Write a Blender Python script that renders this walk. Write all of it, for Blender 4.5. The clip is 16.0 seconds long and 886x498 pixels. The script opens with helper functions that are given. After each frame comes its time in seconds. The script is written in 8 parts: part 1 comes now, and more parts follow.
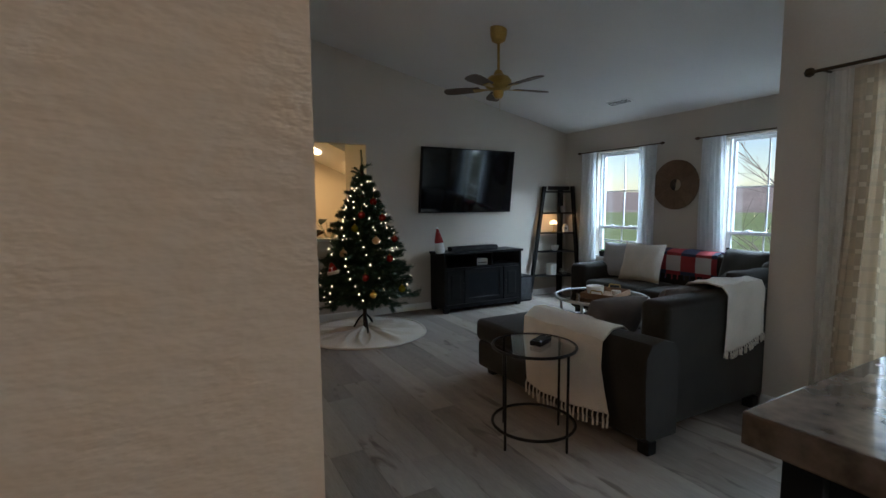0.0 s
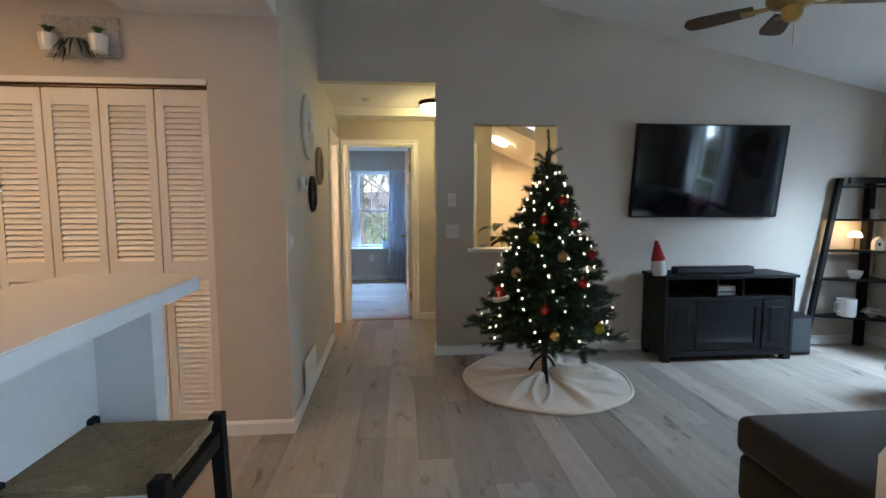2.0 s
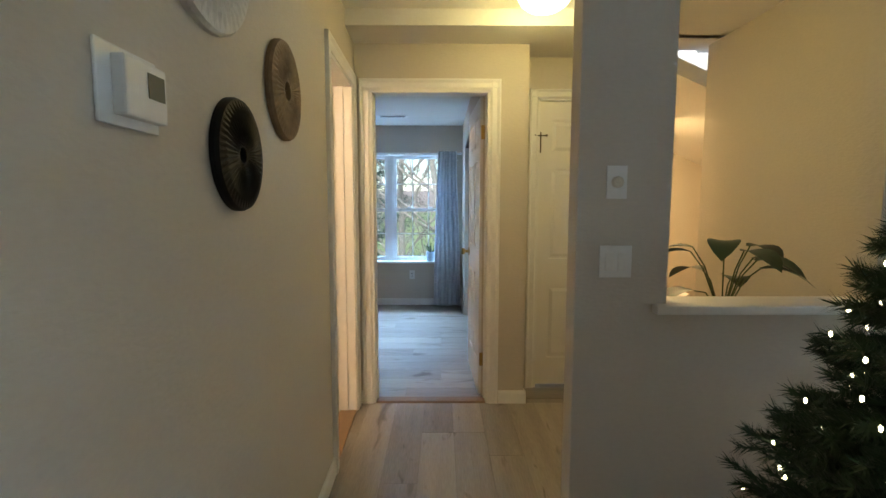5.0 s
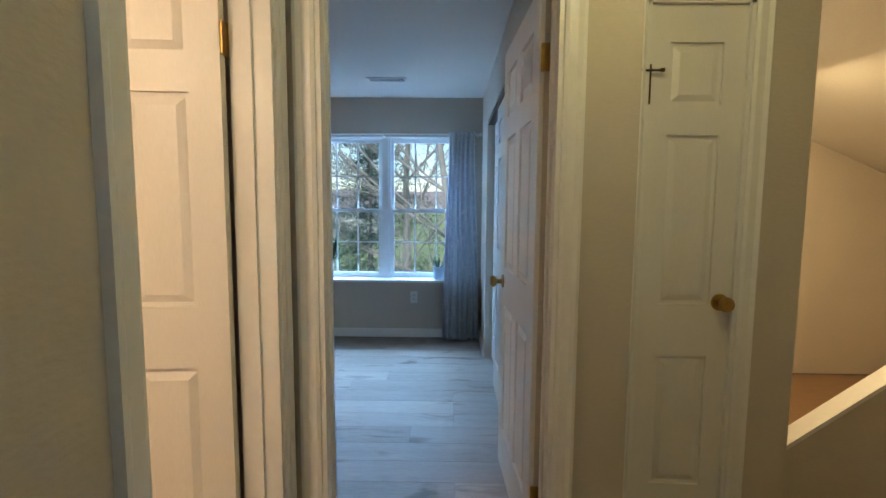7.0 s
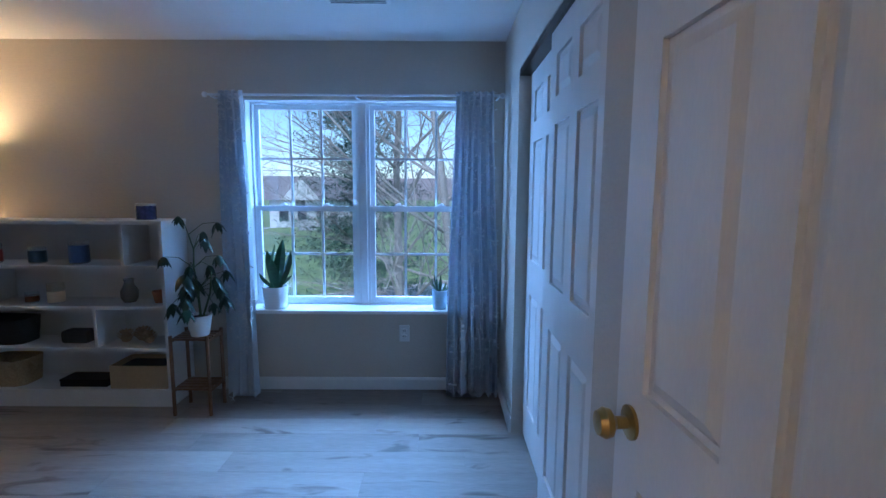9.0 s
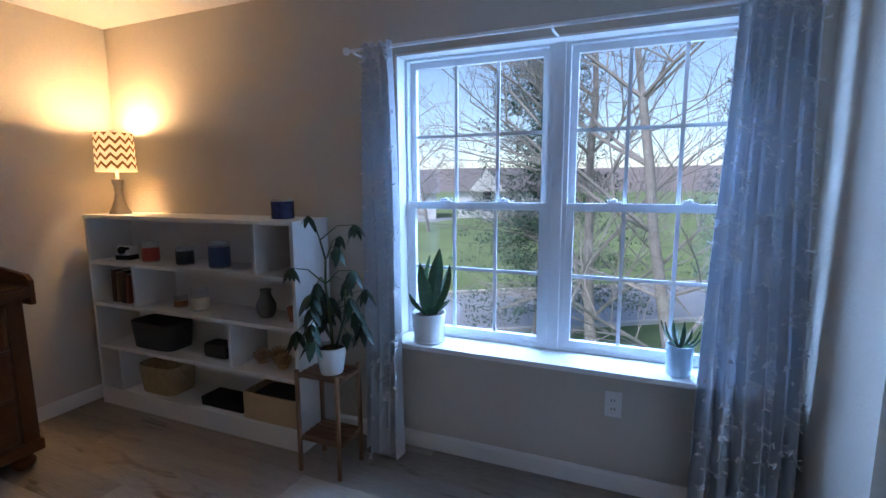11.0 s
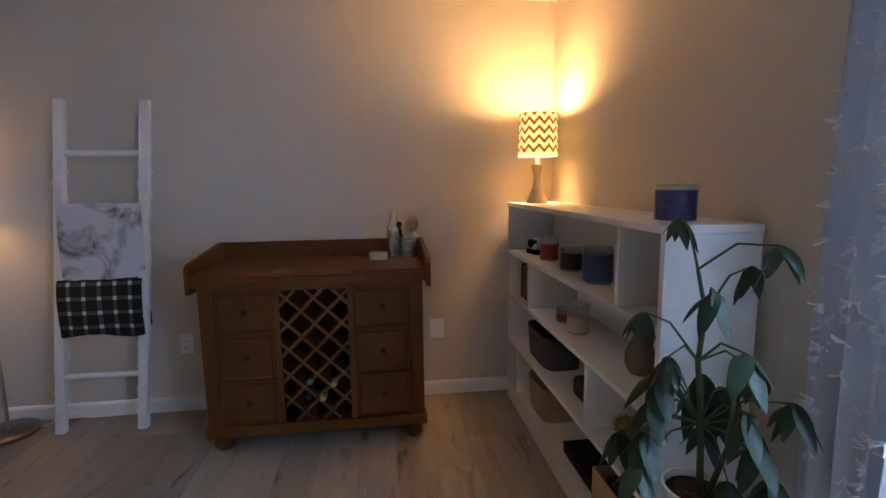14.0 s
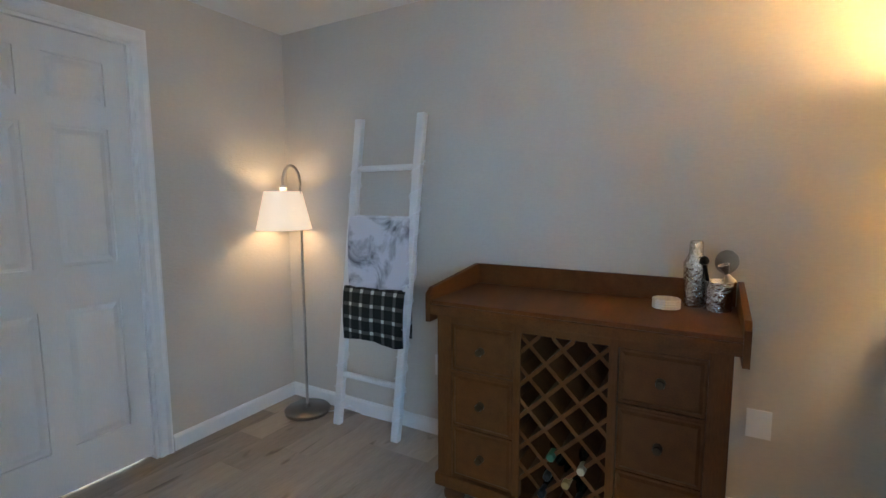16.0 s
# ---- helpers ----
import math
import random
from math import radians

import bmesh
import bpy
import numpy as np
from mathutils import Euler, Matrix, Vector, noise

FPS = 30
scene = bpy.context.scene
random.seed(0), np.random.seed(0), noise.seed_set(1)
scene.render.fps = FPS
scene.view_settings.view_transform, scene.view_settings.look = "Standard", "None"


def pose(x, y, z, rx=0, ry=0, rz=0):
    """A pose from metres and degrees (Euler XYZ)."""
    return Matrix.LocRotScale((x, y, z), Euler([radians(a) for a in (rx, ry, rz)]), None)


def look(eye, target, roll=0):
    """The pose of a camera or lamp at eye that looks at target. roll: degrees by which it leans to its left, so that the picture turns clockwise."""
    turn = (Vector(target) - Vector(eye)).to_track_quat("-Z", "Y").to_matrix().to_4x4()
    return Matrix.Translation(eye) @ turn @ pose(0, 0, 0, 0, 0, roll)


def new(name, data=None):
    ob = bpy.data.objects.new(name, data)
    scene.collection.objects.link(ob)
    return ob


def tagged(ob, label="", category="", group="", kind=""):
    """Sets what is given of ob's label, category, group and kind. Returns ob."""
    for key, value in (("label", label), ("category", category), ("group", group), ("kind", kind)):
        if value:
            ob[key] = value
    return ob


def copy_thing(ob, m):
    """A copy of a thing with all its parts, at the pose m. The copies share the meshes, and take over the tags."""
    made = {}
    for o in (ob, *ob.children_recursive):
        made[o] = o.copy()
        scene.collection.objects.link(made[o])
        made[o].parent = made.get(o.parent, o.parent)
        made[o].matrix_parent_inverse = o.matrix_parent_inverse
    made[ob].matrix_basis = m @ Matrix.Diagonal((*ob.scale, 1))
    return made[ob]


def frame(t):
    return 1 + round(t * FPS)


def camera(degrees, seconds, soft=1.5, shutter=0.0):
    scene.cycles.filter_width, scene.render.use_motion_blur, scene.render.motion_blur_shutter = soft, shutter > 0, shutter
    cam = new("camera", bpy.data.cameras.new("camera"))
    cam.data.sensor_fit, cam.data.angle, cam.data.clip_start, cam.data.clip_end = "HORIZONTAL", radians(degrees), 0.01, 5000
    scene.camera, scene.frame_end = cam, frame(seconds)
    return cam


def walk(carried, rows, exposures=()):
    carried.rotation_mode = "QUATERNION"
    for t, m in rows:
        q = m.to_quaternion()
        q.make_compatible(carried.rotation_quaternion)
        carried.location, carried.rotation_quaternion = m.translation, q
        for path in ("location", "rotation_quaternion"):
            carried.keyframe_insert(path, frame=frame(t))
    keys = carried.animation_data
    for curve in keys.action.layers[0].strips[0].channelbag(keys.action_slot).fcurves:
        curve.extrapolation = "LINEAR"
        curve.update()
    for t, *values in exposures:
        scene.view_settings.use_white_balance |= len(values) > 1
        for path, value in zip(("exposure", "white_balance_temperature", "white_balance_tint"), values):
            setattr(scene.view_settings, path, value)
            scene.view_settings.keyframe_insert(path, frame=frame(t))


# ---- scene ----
cam = camera(86.9, 16.0)
PATH = [
    (0, (0.802, 0.45, 1.349), (1.768, 2.191, 1.159), -0.4),
    (0.5, (1.052, 0.684, 1.373), (1.801, 2.529, 1.183), -0.3),
    (1, (1.188, 0.96, 1.354), (1.742, 2.872, 1.166), 0.1),
    (1.5, (1.279, 1.284, 1.354), (1.608, 3.248, 1.167), -0.0),
    (2, (1.348, 1.663, 1.357), (1.521, 3.647, 1.169), -0.1),
    (2.5, (1.343, 2.046, 1.351), (1.437, 4.034, 1.153), 0.2),
    (3, (1.322, 2.462, 1.343), (1.376, 4.452, 1.143), 0.1),
    (3.5, (1.283, 2.866, 1.337), (1.311, 4.856, 1.135), 0.1),
    (4, (1.2, 3.249, 1.336), (1.221, 5.238, 1.134), 0.5),
    (4.2, (1.162, 3.428, 1.333), (1.196, 5.419, 1.141), 0.1),
    (6.3, (1.185, 5.178, 1.316), (1.144, 7.169, 1.124), 0.2),
    (6.5, (1.17, 5.325, 1.314), (1.13, 7.315, 1.119), 0.2),
    (7, (1.137, 5.671, 1.309), (1.109, 7.661, 1.12), 0.4),
    (7.5, (1.12, 6.05, 1.322), (1.11, 8.04, 1.124), 0.2),
    (8, (1.08, 6.42, 1.330), (1.094, 8.41, 1.117), 0.3),
    (10.3, (0.961, 7.82, 1.404), (0.844, 9.795, 1.115), 0.1),
    (10.5, (0.921, 7.915, 1.401), (0.643, 9.874, 1.105), -0.1),
    (11, (0.835, 8.154, 1.357), (0.085, 9.987, 1.076), -0.3),
    (11.5, (0.8, 8.353, 1.335), (-0.349, 9.966, 1.057), -0.6),
    (12, (0.815, 8.551, 1.328), (-0.644, 9.889, 1.044), -0.7),
    (12.5, (0.74, 8.714, 1.321), (-0.918, 9.794, 1.028), -0.7),
    (13, (0.637, 8.886, 1.315), (-1.161, 9.714, 1.027), -0.8),
    (13.5, (0.556, 9.105, 1.311), (-1.353, 9.63, 1.025), -0.9),
    (14, (0.454, 9.211, 1.295), (-1.512, 9.45, 1.016), -0.7),
    (14.5, (0.287, 9.251, 1.301), (-1.694, 9.194, 1.032), -0.6),
    (15, (0.143, 9.286, 1.306), (-1.808, 8.923, 1.051), -0.5),
    (15.5, (-0.015, 9.344, 1.296), (-1.873, 8.638, 1.077), -0.5),
    (16, (-0.151, 9.294, 1.308), (-1.878, 8.308, 1.091), -0.2),
]
EXPOSURES = [(0.0, -0.05, 6300, 11), (0.7, 0.45, 6000, 10), (1.5, 0.9, 5900, 10), (2.6, 1.05, 6100, 10), (4.2, 1.05, 6350, 6), (6.5, 0.65, 6100, 2), (7.0, 0.5, 5800, 3),
             (8.0, 0.1, 4500, 7), (10.5, 0.3, 5350, 15), (12.0, 0.1, 6000, 20), (13.0, -0.05, 6200, 21), (14.0, 0.6, 6900, 22), (15.0, 1.1, 6700, 16),
             (15.5, 1.2, 6500, 11), (16.0, 1.25, 6200, 4)]
walk(cam, [(t, look(eye, target, roll)) for t, eye, target, roll in PATH], EXPOSURES)

# ---- world, daylight and lamps ----
world = bpy.data.worlds.new("dusk_sky")
scene.world = world
world.use_nodes = True
wn = world.node_tree.nodes
sky = wn.new("ShaderNodeTexSky")
sky.sky_type = 'NISHITA'
sky.sun_disc = False
sky.sun_elevation = radians(48)
sky.sun_rotation = radians(200)
sky.dust_density = 0.5
sky.air_density = 1.0
world.node_tree.links.new(sky.outputs[0], wn["Background"].inputs[0])
wn["Background"].inputs[1].default_value = 0.15


def lamp(name, kind, m, energy, color, size=0.1, size_y=0.0, spread=180):
    data = bpy.data.lights.new(name, kind)
    data.energy, data.color = energy, color
    if kind == 'AREA':
        data.shape, data.size, data.size_y = 'RECTANGLE', size, size_y or size
        data.spread = radians(spread)
    elif kind == 'SUN':
        data.angle = radians(size)
    else:
        data.shadow_soft_size = size
    ob = new(name, data)
    ob.matrix_world = m
    return ob


lamp("sun", 'SUN', look((0, 0, 20), (3, 8, 8)), 4.0, (1.0, 0.95, 0.90), 14)
DAY = (0.62, 0.82, 1.0)
WARM = (1.0, 0.62, 0.28)
lamp("bedroom_window_light", 'AREA', look((0.5, 11.5, 3.12), (0.1, 8.2, 0.3)), 340, (0.40, 0.64, 1.0), 2.2, 1.0)
lamp("bedroom_window_light", 'AREA', look((-1.80, 11.3, 1.6), (1.4, 8.0, 1.1)), 135, (0.40, 0.64, 1.0), 1.2, 1.2)
lamp("bedroom_window_light", 'AREA', look((2.6, 11.5, 1.6), (-1.2, 7.4, 0.3)), 75, (0.40, 0.64, 1.0), 1.2, 1.2)
lamp("living_window_light", 'AREA', look((7.6, 4.80, 3.2), (5.0, 4.7, 0.6)), 370, DAY, 1.6, 1.5)
lamp("living_window_light", 'AREA', look((7.6, 3.02, 3.2), (5.0, 3.1, 0.6)), 390, DAY, 1.6, 1.5)
lamp("patio_door_light", 'AREA', look((6.5, 0.45, 2.4), (1.2, 1.6, 0.8)), 430, DAY, 2.2, 1.8)
# Unseen lamp, inferred from the warm light on the near partition.
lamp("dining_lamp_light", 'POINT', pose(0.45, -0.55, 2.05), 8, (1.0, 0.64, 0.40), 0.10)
lamp("hall_lamp_light", 'POINT', pose(1.68, 6.55, 2.24), 4.6, (1.0, 0.76, 0.24), 0.08)
lamp("kitchen_lamp_light", 'AREA', look((-1.2, 2.9, 2.50), (-1.2, 2.9, 0)), 19, (1.0, 0.60, 0.28), 0.5, 0.5)
lamp("stair_lamp_light", 'AREA', look((2.95, 8.35, 2.08), (2.95, 8.35, 0)), 22, (1.0, 0.64, 0.28), 0.2, 0.2)
lamp("bathroom_lamp_light", 'POINT', pose(-0.2, 5.45, 2.0), 30, (1.0, 0.66, 0.38), 0.1)
lamp("table_lamp_light", 'POINT', pose(-2.035, 10.035, 1.620), 26, (1.0, 0.58, 0.22), 0.045)
lamp("floor_lamp_light", 'POINT', pose(-2.10, 7.10, 1.26), 1.0, (1.0, 0.70, 0.46), 0.06)

# ---- materials ----


def mat(name, color, rough=0.6, metal=0.0, vary=0.12, scale=6.0, fine=60.0, bump=0.1, emit=None, power=0.0,
        alpha=1.0, transmission=0.0, stretch=(1, 1, 1), per_object=0.0, sheen=0.0):
    m = bpy.data.materials.new(name)
    m.use_nodes = True
    nt = m.node_tree
    b = nt.nodes["Principled BSDF"]
    b.inputs["Roughness"].default_value = rough
    b.inputs["Metallic"].default_value = metal
    b.inputs["Transmission Weight"].default_value = transmission
    b.inputs["Alpha"].default_value = alpha
    b.inputs["Sheen Weight"].default_value = sheen
    tc = nt.nodes.new("ShaderNodeTexCoord")
    mp = nt.nodes.new("ShaderNodeMapping")
    mp.inputs["Scale"].default_value = stretch
    nt.links.new(tc.outputs["Object"], mp.inputs[0])
    n1 = nt.nodes.new("ShaderNodeTexNoise")
    n1.inputs["Scale"].default_value, n1.inputs["Detail"].default_value = scale, 4
    n2 = nt.nodes.new("ShaderNodeTexNoise")
    n2.inputs["Scale"].default_value, n2.inputs["Detail"].default_value = fine, 3
    for n in (n1, n2):
        nt.links.new(mp.outputs[0], n.inputs["Vector"])
    add = nt.nodes.new("ShaderNodeMath")
    add.operation = 'ADD'
    nt.links.new(n1.outputs[0], add.inputs[0])
    nt.links.new(n2.outputs[0], add.inputs[1])
    src = add.outputs[0]
    if per_object:
        oi = nt.nodes.new("ShaderNodeObjectInfo")
        mul = nt.nodes.new("ShaderNodeMath")
        mul.operation = 'MULTIPLY_ADD'
        mul.inputs[1].default_value = per_object
        nt.links.new(oi.outputs["Random"], mul.inputs[0])
        nt.links.new(src, mul.inputs[2])
        src = mul.outputs[0]
    mr = nt.nodes.new("ShaderNodeMapRange")
    mr.inputs["From Min"].default_value, mr.inputs["From Max"].default_value = 0.55, 1.45 + per_object
    mr.inputs["To Min"].default_value, mr.inputs["To Max"].default_value = 1 - vary, 1 + vary
    nt.links.new(src, mr.inputs[0])
    mix = nt.nodes.new("ShaderNodeMix")
    mix.data_type, mix.blend_type = 'RGBA', 'MULTIPLY'
    mix.inputs["Factor"].default_value = 1.0
    mix.inputs["A"].default_value = (*color, 1)
    nt.links.new(mr.outputs[0], mix.inputs["B"])
    nt.links.new(mix.outputs["Result"], b.inputs["Base Color"])
    if bump:
        bp = nt.nodes.new("ShaderNodeBump")
        bp.inputs["Strength"].default_value, bp.inputs["Distance"].default_value = bump, 0.01
        nt.links.new(n2.outputs[0], bp.inputs["Height"])
        nt.links.new(bp.outputs[0], b.inputs["Normal"])
    if emit:
        b.inputs["Emission Color"].default_value = (*emit, 1)
        b.inputs["Emission Strength"].default_value = power
    m["mixnode"] = mix.name
    return m


def let_light_through(m, color, share):
    """Thin cloth: part of the light that falls on the back shows on the front."""
    nt = m.node_tree
    tr = nt.nodes.new("ShaderNodeBsdfTranslucent")
    tr.inputs["Color"].default_value = (*color, 1)
    mx = nt.nodes.new("ShaderNodeMixShader")
    mx.inputs[0].default_value = share
    nt.links.new(nt.nodes["Principled BSDF"].outputs[0], mx.inputs[1])
    nt.links.new(tr.outputs[0], mx.inputs[2])
    nt.links.new(mx.outputs[0], nt.nodes["Material Output"].inputs[0])


def wood_floor_mat():
    """Grey-brown vinyl planks: long grain, darker cracks, each plank its own tone."""
    m = mat("floor_planks", (0.305, 0.265, 0.226), 0.47, vary=0.50, scale=3.0, fine=26, bump=0.05,
            stretch=(6.0, 0.55, 1), per_object=0.9)
    nt = m.node_tree
    b = nt.nodes["Principled BSDF"]
    tc = nt.nodes.new("ShaderNodeTexCoord")
    oi = nt.nodes.new("ShaderNodeObjectInfo")
    off = nt.nodes.new("ShaderNodeVectorMath")
    off.operation = 'MULTIPLY_ADD'
    off.inputs[1].default_value = (37, 19, 0)
    nt.links.new(oi.outputs["Random"], off.inputs[0])
    nt.links.new(tc.outputs["Object"], off.inputs[2])
    mapping = [n for n in nt.nodes if n.type == 'MAPPING'][0]
    nt.links.new(off.outputs[0], mapping.inputs[0])
    crack = nt.nodes.new("ShaderNodeTexNoise")
    crack.inputs["Scale"].default_value, crack.inputs["Detail"].default_value = 2.4, 8
    crack.inputs["Distortion"].default_value = 1.2
    mp2 = nt.nodes.new("ShaderNodeMapping")
    mp2.inputs["Scale"].default_value = (3.2, 0.8, 1)
    nt.links.new(off.outputs[0], mp2.inputs[0])
    nt.links.new(mp2.outputs[0], crack.inputs["Vector"])
    ramp = nt.nodes.new("ShaderNodeValToRGB")
    ramp.color_ramp.elements[0].position, ramp.color_ramp.elements[0].color = 0.30, (0.45, 0.41, 0.38, 1)
    ramp.color_ramp.elements[1].position, ramp.color_ramp.elements[1].color = 0.40, (1, 1, 1, 1)
    nt.links.new(crack.outputs[0], ramp.inputs[0])
    mx = nt.nodes.new("ShaderNodeMix")
    mx.data_type, mx.blend_type = 'RGBA', 'MULTIPLY'
    mx.inputs["Factor"].default_value = 1.0
    nt.links.new(nt.nodes[m["mixnode"]].outputs["Result"], mx.inputs["A"])
    nt.links.new(ramp.outputs[0], mx.inputs["B"])
    nt.links.new(mx.outputs["Result"], b.inputs["Base Color"])
    return m


M_WALL = mat("greige_wall_paint", (0.56, 0.51, 0.44), 0.75, vary=0.05, scale=1.5, fine=42, bump=0.18, stretch=(1, 1, 2.2))
M_CEIL = mat("white_ceiling_paint", (0.74, 0.73, 0.71), 0.85, vary=0.04, scale=2, fine=70, bump=0.15)
M_TRIM = mat("white_trim_paint", (0.78, 0.77, 0.75), 0.38, vary=0.04, scale=4, fine=40, bump=0.02)
M_DOOR = mat("white_door_paint", (0.76, 0.74, 0.71), 0.42, vary=0.05, scale=3, fine=50, bump=0.03, stretch=(4, 4, 1))
M_FLOOR = wood_floor_mat()
M_GAP = mat("floor_joint", (0.13, 0.11, 0.095), 0.8)
M_THRESH = mat("oak_threshold", (0.22, 0.13, 0.07), 0.45, vary=0.2, stretch=(1, 8, 8))
M_GLASS = mat("window_glass", (1, 1, 1), 0.0, vary=0.0, bump=0, transmission=1.0)
M_VINYL = mat("white_vinyl", (0.80, 0.82, 0.84), 0.35, vary=0.03, bump=0.01)
M_BLACK = mat("black_paint", (0.008, 0.008, 0.009), 0.52, vary=0.3, bump=0.04)
M_IRON = mat("black_iron", (0.015, 0.014, 0.013), 0.4, 0.6, vary=0.2, bump=0.05)
M_BRASS = mat("aged_brass", (0.42, 0.27, 0.08), 0.30, 1.0, vary=0.25, bump=0.05)
M_BRONZE = mat("dark_bronze", (0.07, 0.045, 0.025), 0.35, 0.9, vary=0.3, bump=0.05)
M_NICKEL = mat("brushed_nickel", (0.45, 0.42, 0.38), 0.32, 1.0, vary=0.1, bump=0.03)
M_SOFA = mat("charcoal_microfibre", (0.030, 0.0265, 0.022), 0.95, vary=0.32, scale=5, fine=160, bump=0.25, sheen=0.10)
M_CREAM = mat("cream_knit", (0.66, 0.60, 0.51), 0.95, vary=0.12, scale=8, fine=120, bump=0.6, sheen=0.3)
M_GREYP = mat("grey_pillow", (0.42, 0.41, 0.41), 0.95, vary=0.15, scale=9, fine=110, bump=0.5)
M_WHITE = mat("white_paint", (0.76, 0.75, 0.73), 0.5, vary=0.05, bump=0.05)
M_CERAMIC = mat("white_ceramic", (0.80, 0.80, 0.79), 0.2, vary=0.03, bump=0)
M_BUFFET = mat("chestnut_wood", (0.115, 0.040, 0.009), 0.50, vary=0.35, scale=3, fine=30, bump=0.05, stretch=(7, 1, 7))
M_BUFFETV = mat("chestnut_wood_upright", (0.115, 0.040, 0.009), 0.50, vary=0.35, scale=3, fine=30, bump=0.05, stretch=(7, 7, 1))
# Near black: shade painted into cavities and slots, plus a few dark fittings.
M_DARKIN = mat("cavity_shade_and_black", (0.012, 0.009, 0.007), 0.8)
M_LAMINATE = mat("white_laminate", (0.76, 0.72, 0.66), 0.35, vary=0.03, bump=0.02)
M_HALFWALL = mat("white_panel_paint", (0.70, 0.70, 0.70), 0.45, vary=0.05, bump=0.05)
M_OAK = mat("oak_cabinet_wood", (0.30, 0.13, 0.042), 0.45, vary=0.25, scale=4, fine=40, bump=0.05, stretch=(7, 7, 1))
M_RUSH = mat("woven_rush", (0.24, 0.17, 0.085), 0.85, vary=0.35, scale=20, fine=150, bump=0.8)


for m_ in (M_BLACK, M_BUFFET, M_BUFFETV, M_SOFA):
    m_.node_tree.nodes["Principled BSDF"].inputs["Specular IOR Level"].default_value = 0.18

# ---- mesh helpers ----


def box(bm, x0, x1, y0, y1, z0, z1, bevel=0.0, m=None):
    r = bmesh.ops.create_cube(bm, size=1)
    vs = r["verts"]
    mm = Matrix.Translation(((x0 + x1) / 2, (y0 + y1) / 2, (z0 + z1) / 2)) @ Matrix.Diagonal(
        (abs(x1 - x0), abs(y1 - y0), abs(z1 - z0), 1))
    if m:
        mm = m @ mm
    bmesh.ops.transform(bm, matrix=mm, verts=vs)
    if bevel:
        es = list({e for v in vs for e in v.link_edges})
        bmesh.ops.bevel(bm, geom=es, offset=bevel, segments=2, profile=0.6, affect='EDGES')


def loft(bm, rings, cap0=True, cap1=True, closed=True):
    """Skin between rings of the same number of points."""
    rows = [[bm.verts.new(p) for p in ring] for ring in rings]
    n = len(rows[0])
    for a, b in zip(rows, rows[1:]):
        for i in range(n if closed else n - 1):
            j = (i + 1) % n
            bm.faces.new((a[i], a[j], b[j], b[i]))
    if closed and cap0:
        bm.faces.new(rows[0][::-1])
    if closed and cap1:
        bm.faces.new(rows[-1])
    return rows


def lathe(bm, profile, n=24, centre=(0, 0, 0), cap0=True, cap1=True, m=None):
    rings = []
    for r, z in profile:
        ring = [Vector((centre[0] + r * math.cos(2 * math.pi * i / n), centre[1] + r * math.sin(2 * math.pi * i / n), centre[2] + z))
                for i in range(n)]
        rings.append([m @ p for p in ring] if m else ring)
    loft(bm, rings, cap0, cap1)


def tube(bm, points, r, n=8, r1=None, cap=True):
    pts = [Vector(p) for p in points]
    rings, up = [], Vector((0, 0, 1))
    for i, p in enumerate(pts):
        d = (pts[min(i + 1, len(pts) - 1)] - pts[max(i - 1, 0)]).normalized()
        side = d.cross(up)
        if side.length < 1e-3:
            side = d.cross(Vector((1, 0, 0)))
        side.normalize()
        u = side.cross(d)
        rr = r if r1 is None else r + (r1 - r) * i / max(1, len(pts) - 1)
        rings.append([p + rr * (math.cos(2 * math.pi * k / n) * side + math.sin(2 * math.pi * k / n) * u) for k in range(n)])
    loft(bm, rings, cap, cap)


def prism(bm, pts, axis, a, b):
    """A polygon given in the two other axes, extruded along axis from a to b."""
    def P(u, v, w):
        return {"x": (w, u, v), "y": (u, w, v), "z": (u, v, w)}[axis]
    loft(bm, [[P(u, v, a) for u, v in pts], [P(u, v, b) for u, v in pts]])


def mesh_of(bm, name, material, smooth=False):
    bmesh.ops.recalc_face_normals(bm, faces=bm.faces)
    me = bpy.data.meshes.new(name)
    bm.to_mesh(me)
    bm.free()
    if smooth:
        for p in me.polygons:
            p.use_smooth = True
        me.set_sharp_from_angle(angle=radians(40))
    me.materials.append(material)
    return me


def part(name, bm, material, parent, label="", smooth=False):
    ob = new(name, mesh_of(bm, name, material, smooth))
    ob.parent = parent
    return tagged(ob, label)


def thing(name, m, label, category, group="", kind=""):
    ob = new(name)
    ob.empty_display_size = 0.1
    ob.matrix_world = m
    return tagged(ob, label, category, group, kind)


def solid(name, bm, material, label, category="", group="", kind="", m=None, smooth=False):
    ob = new(name, mesh_of(bm, name, material, smooth))
    if m:
        ob.matrix_world = m
    return tagged(ob, label, category, group, kind)


def boxes(*bs, bevel=0.0):
    bm = bmesh.new()
    for b in bs:
        box(bm, *b, bevel=bevel)
    return bm


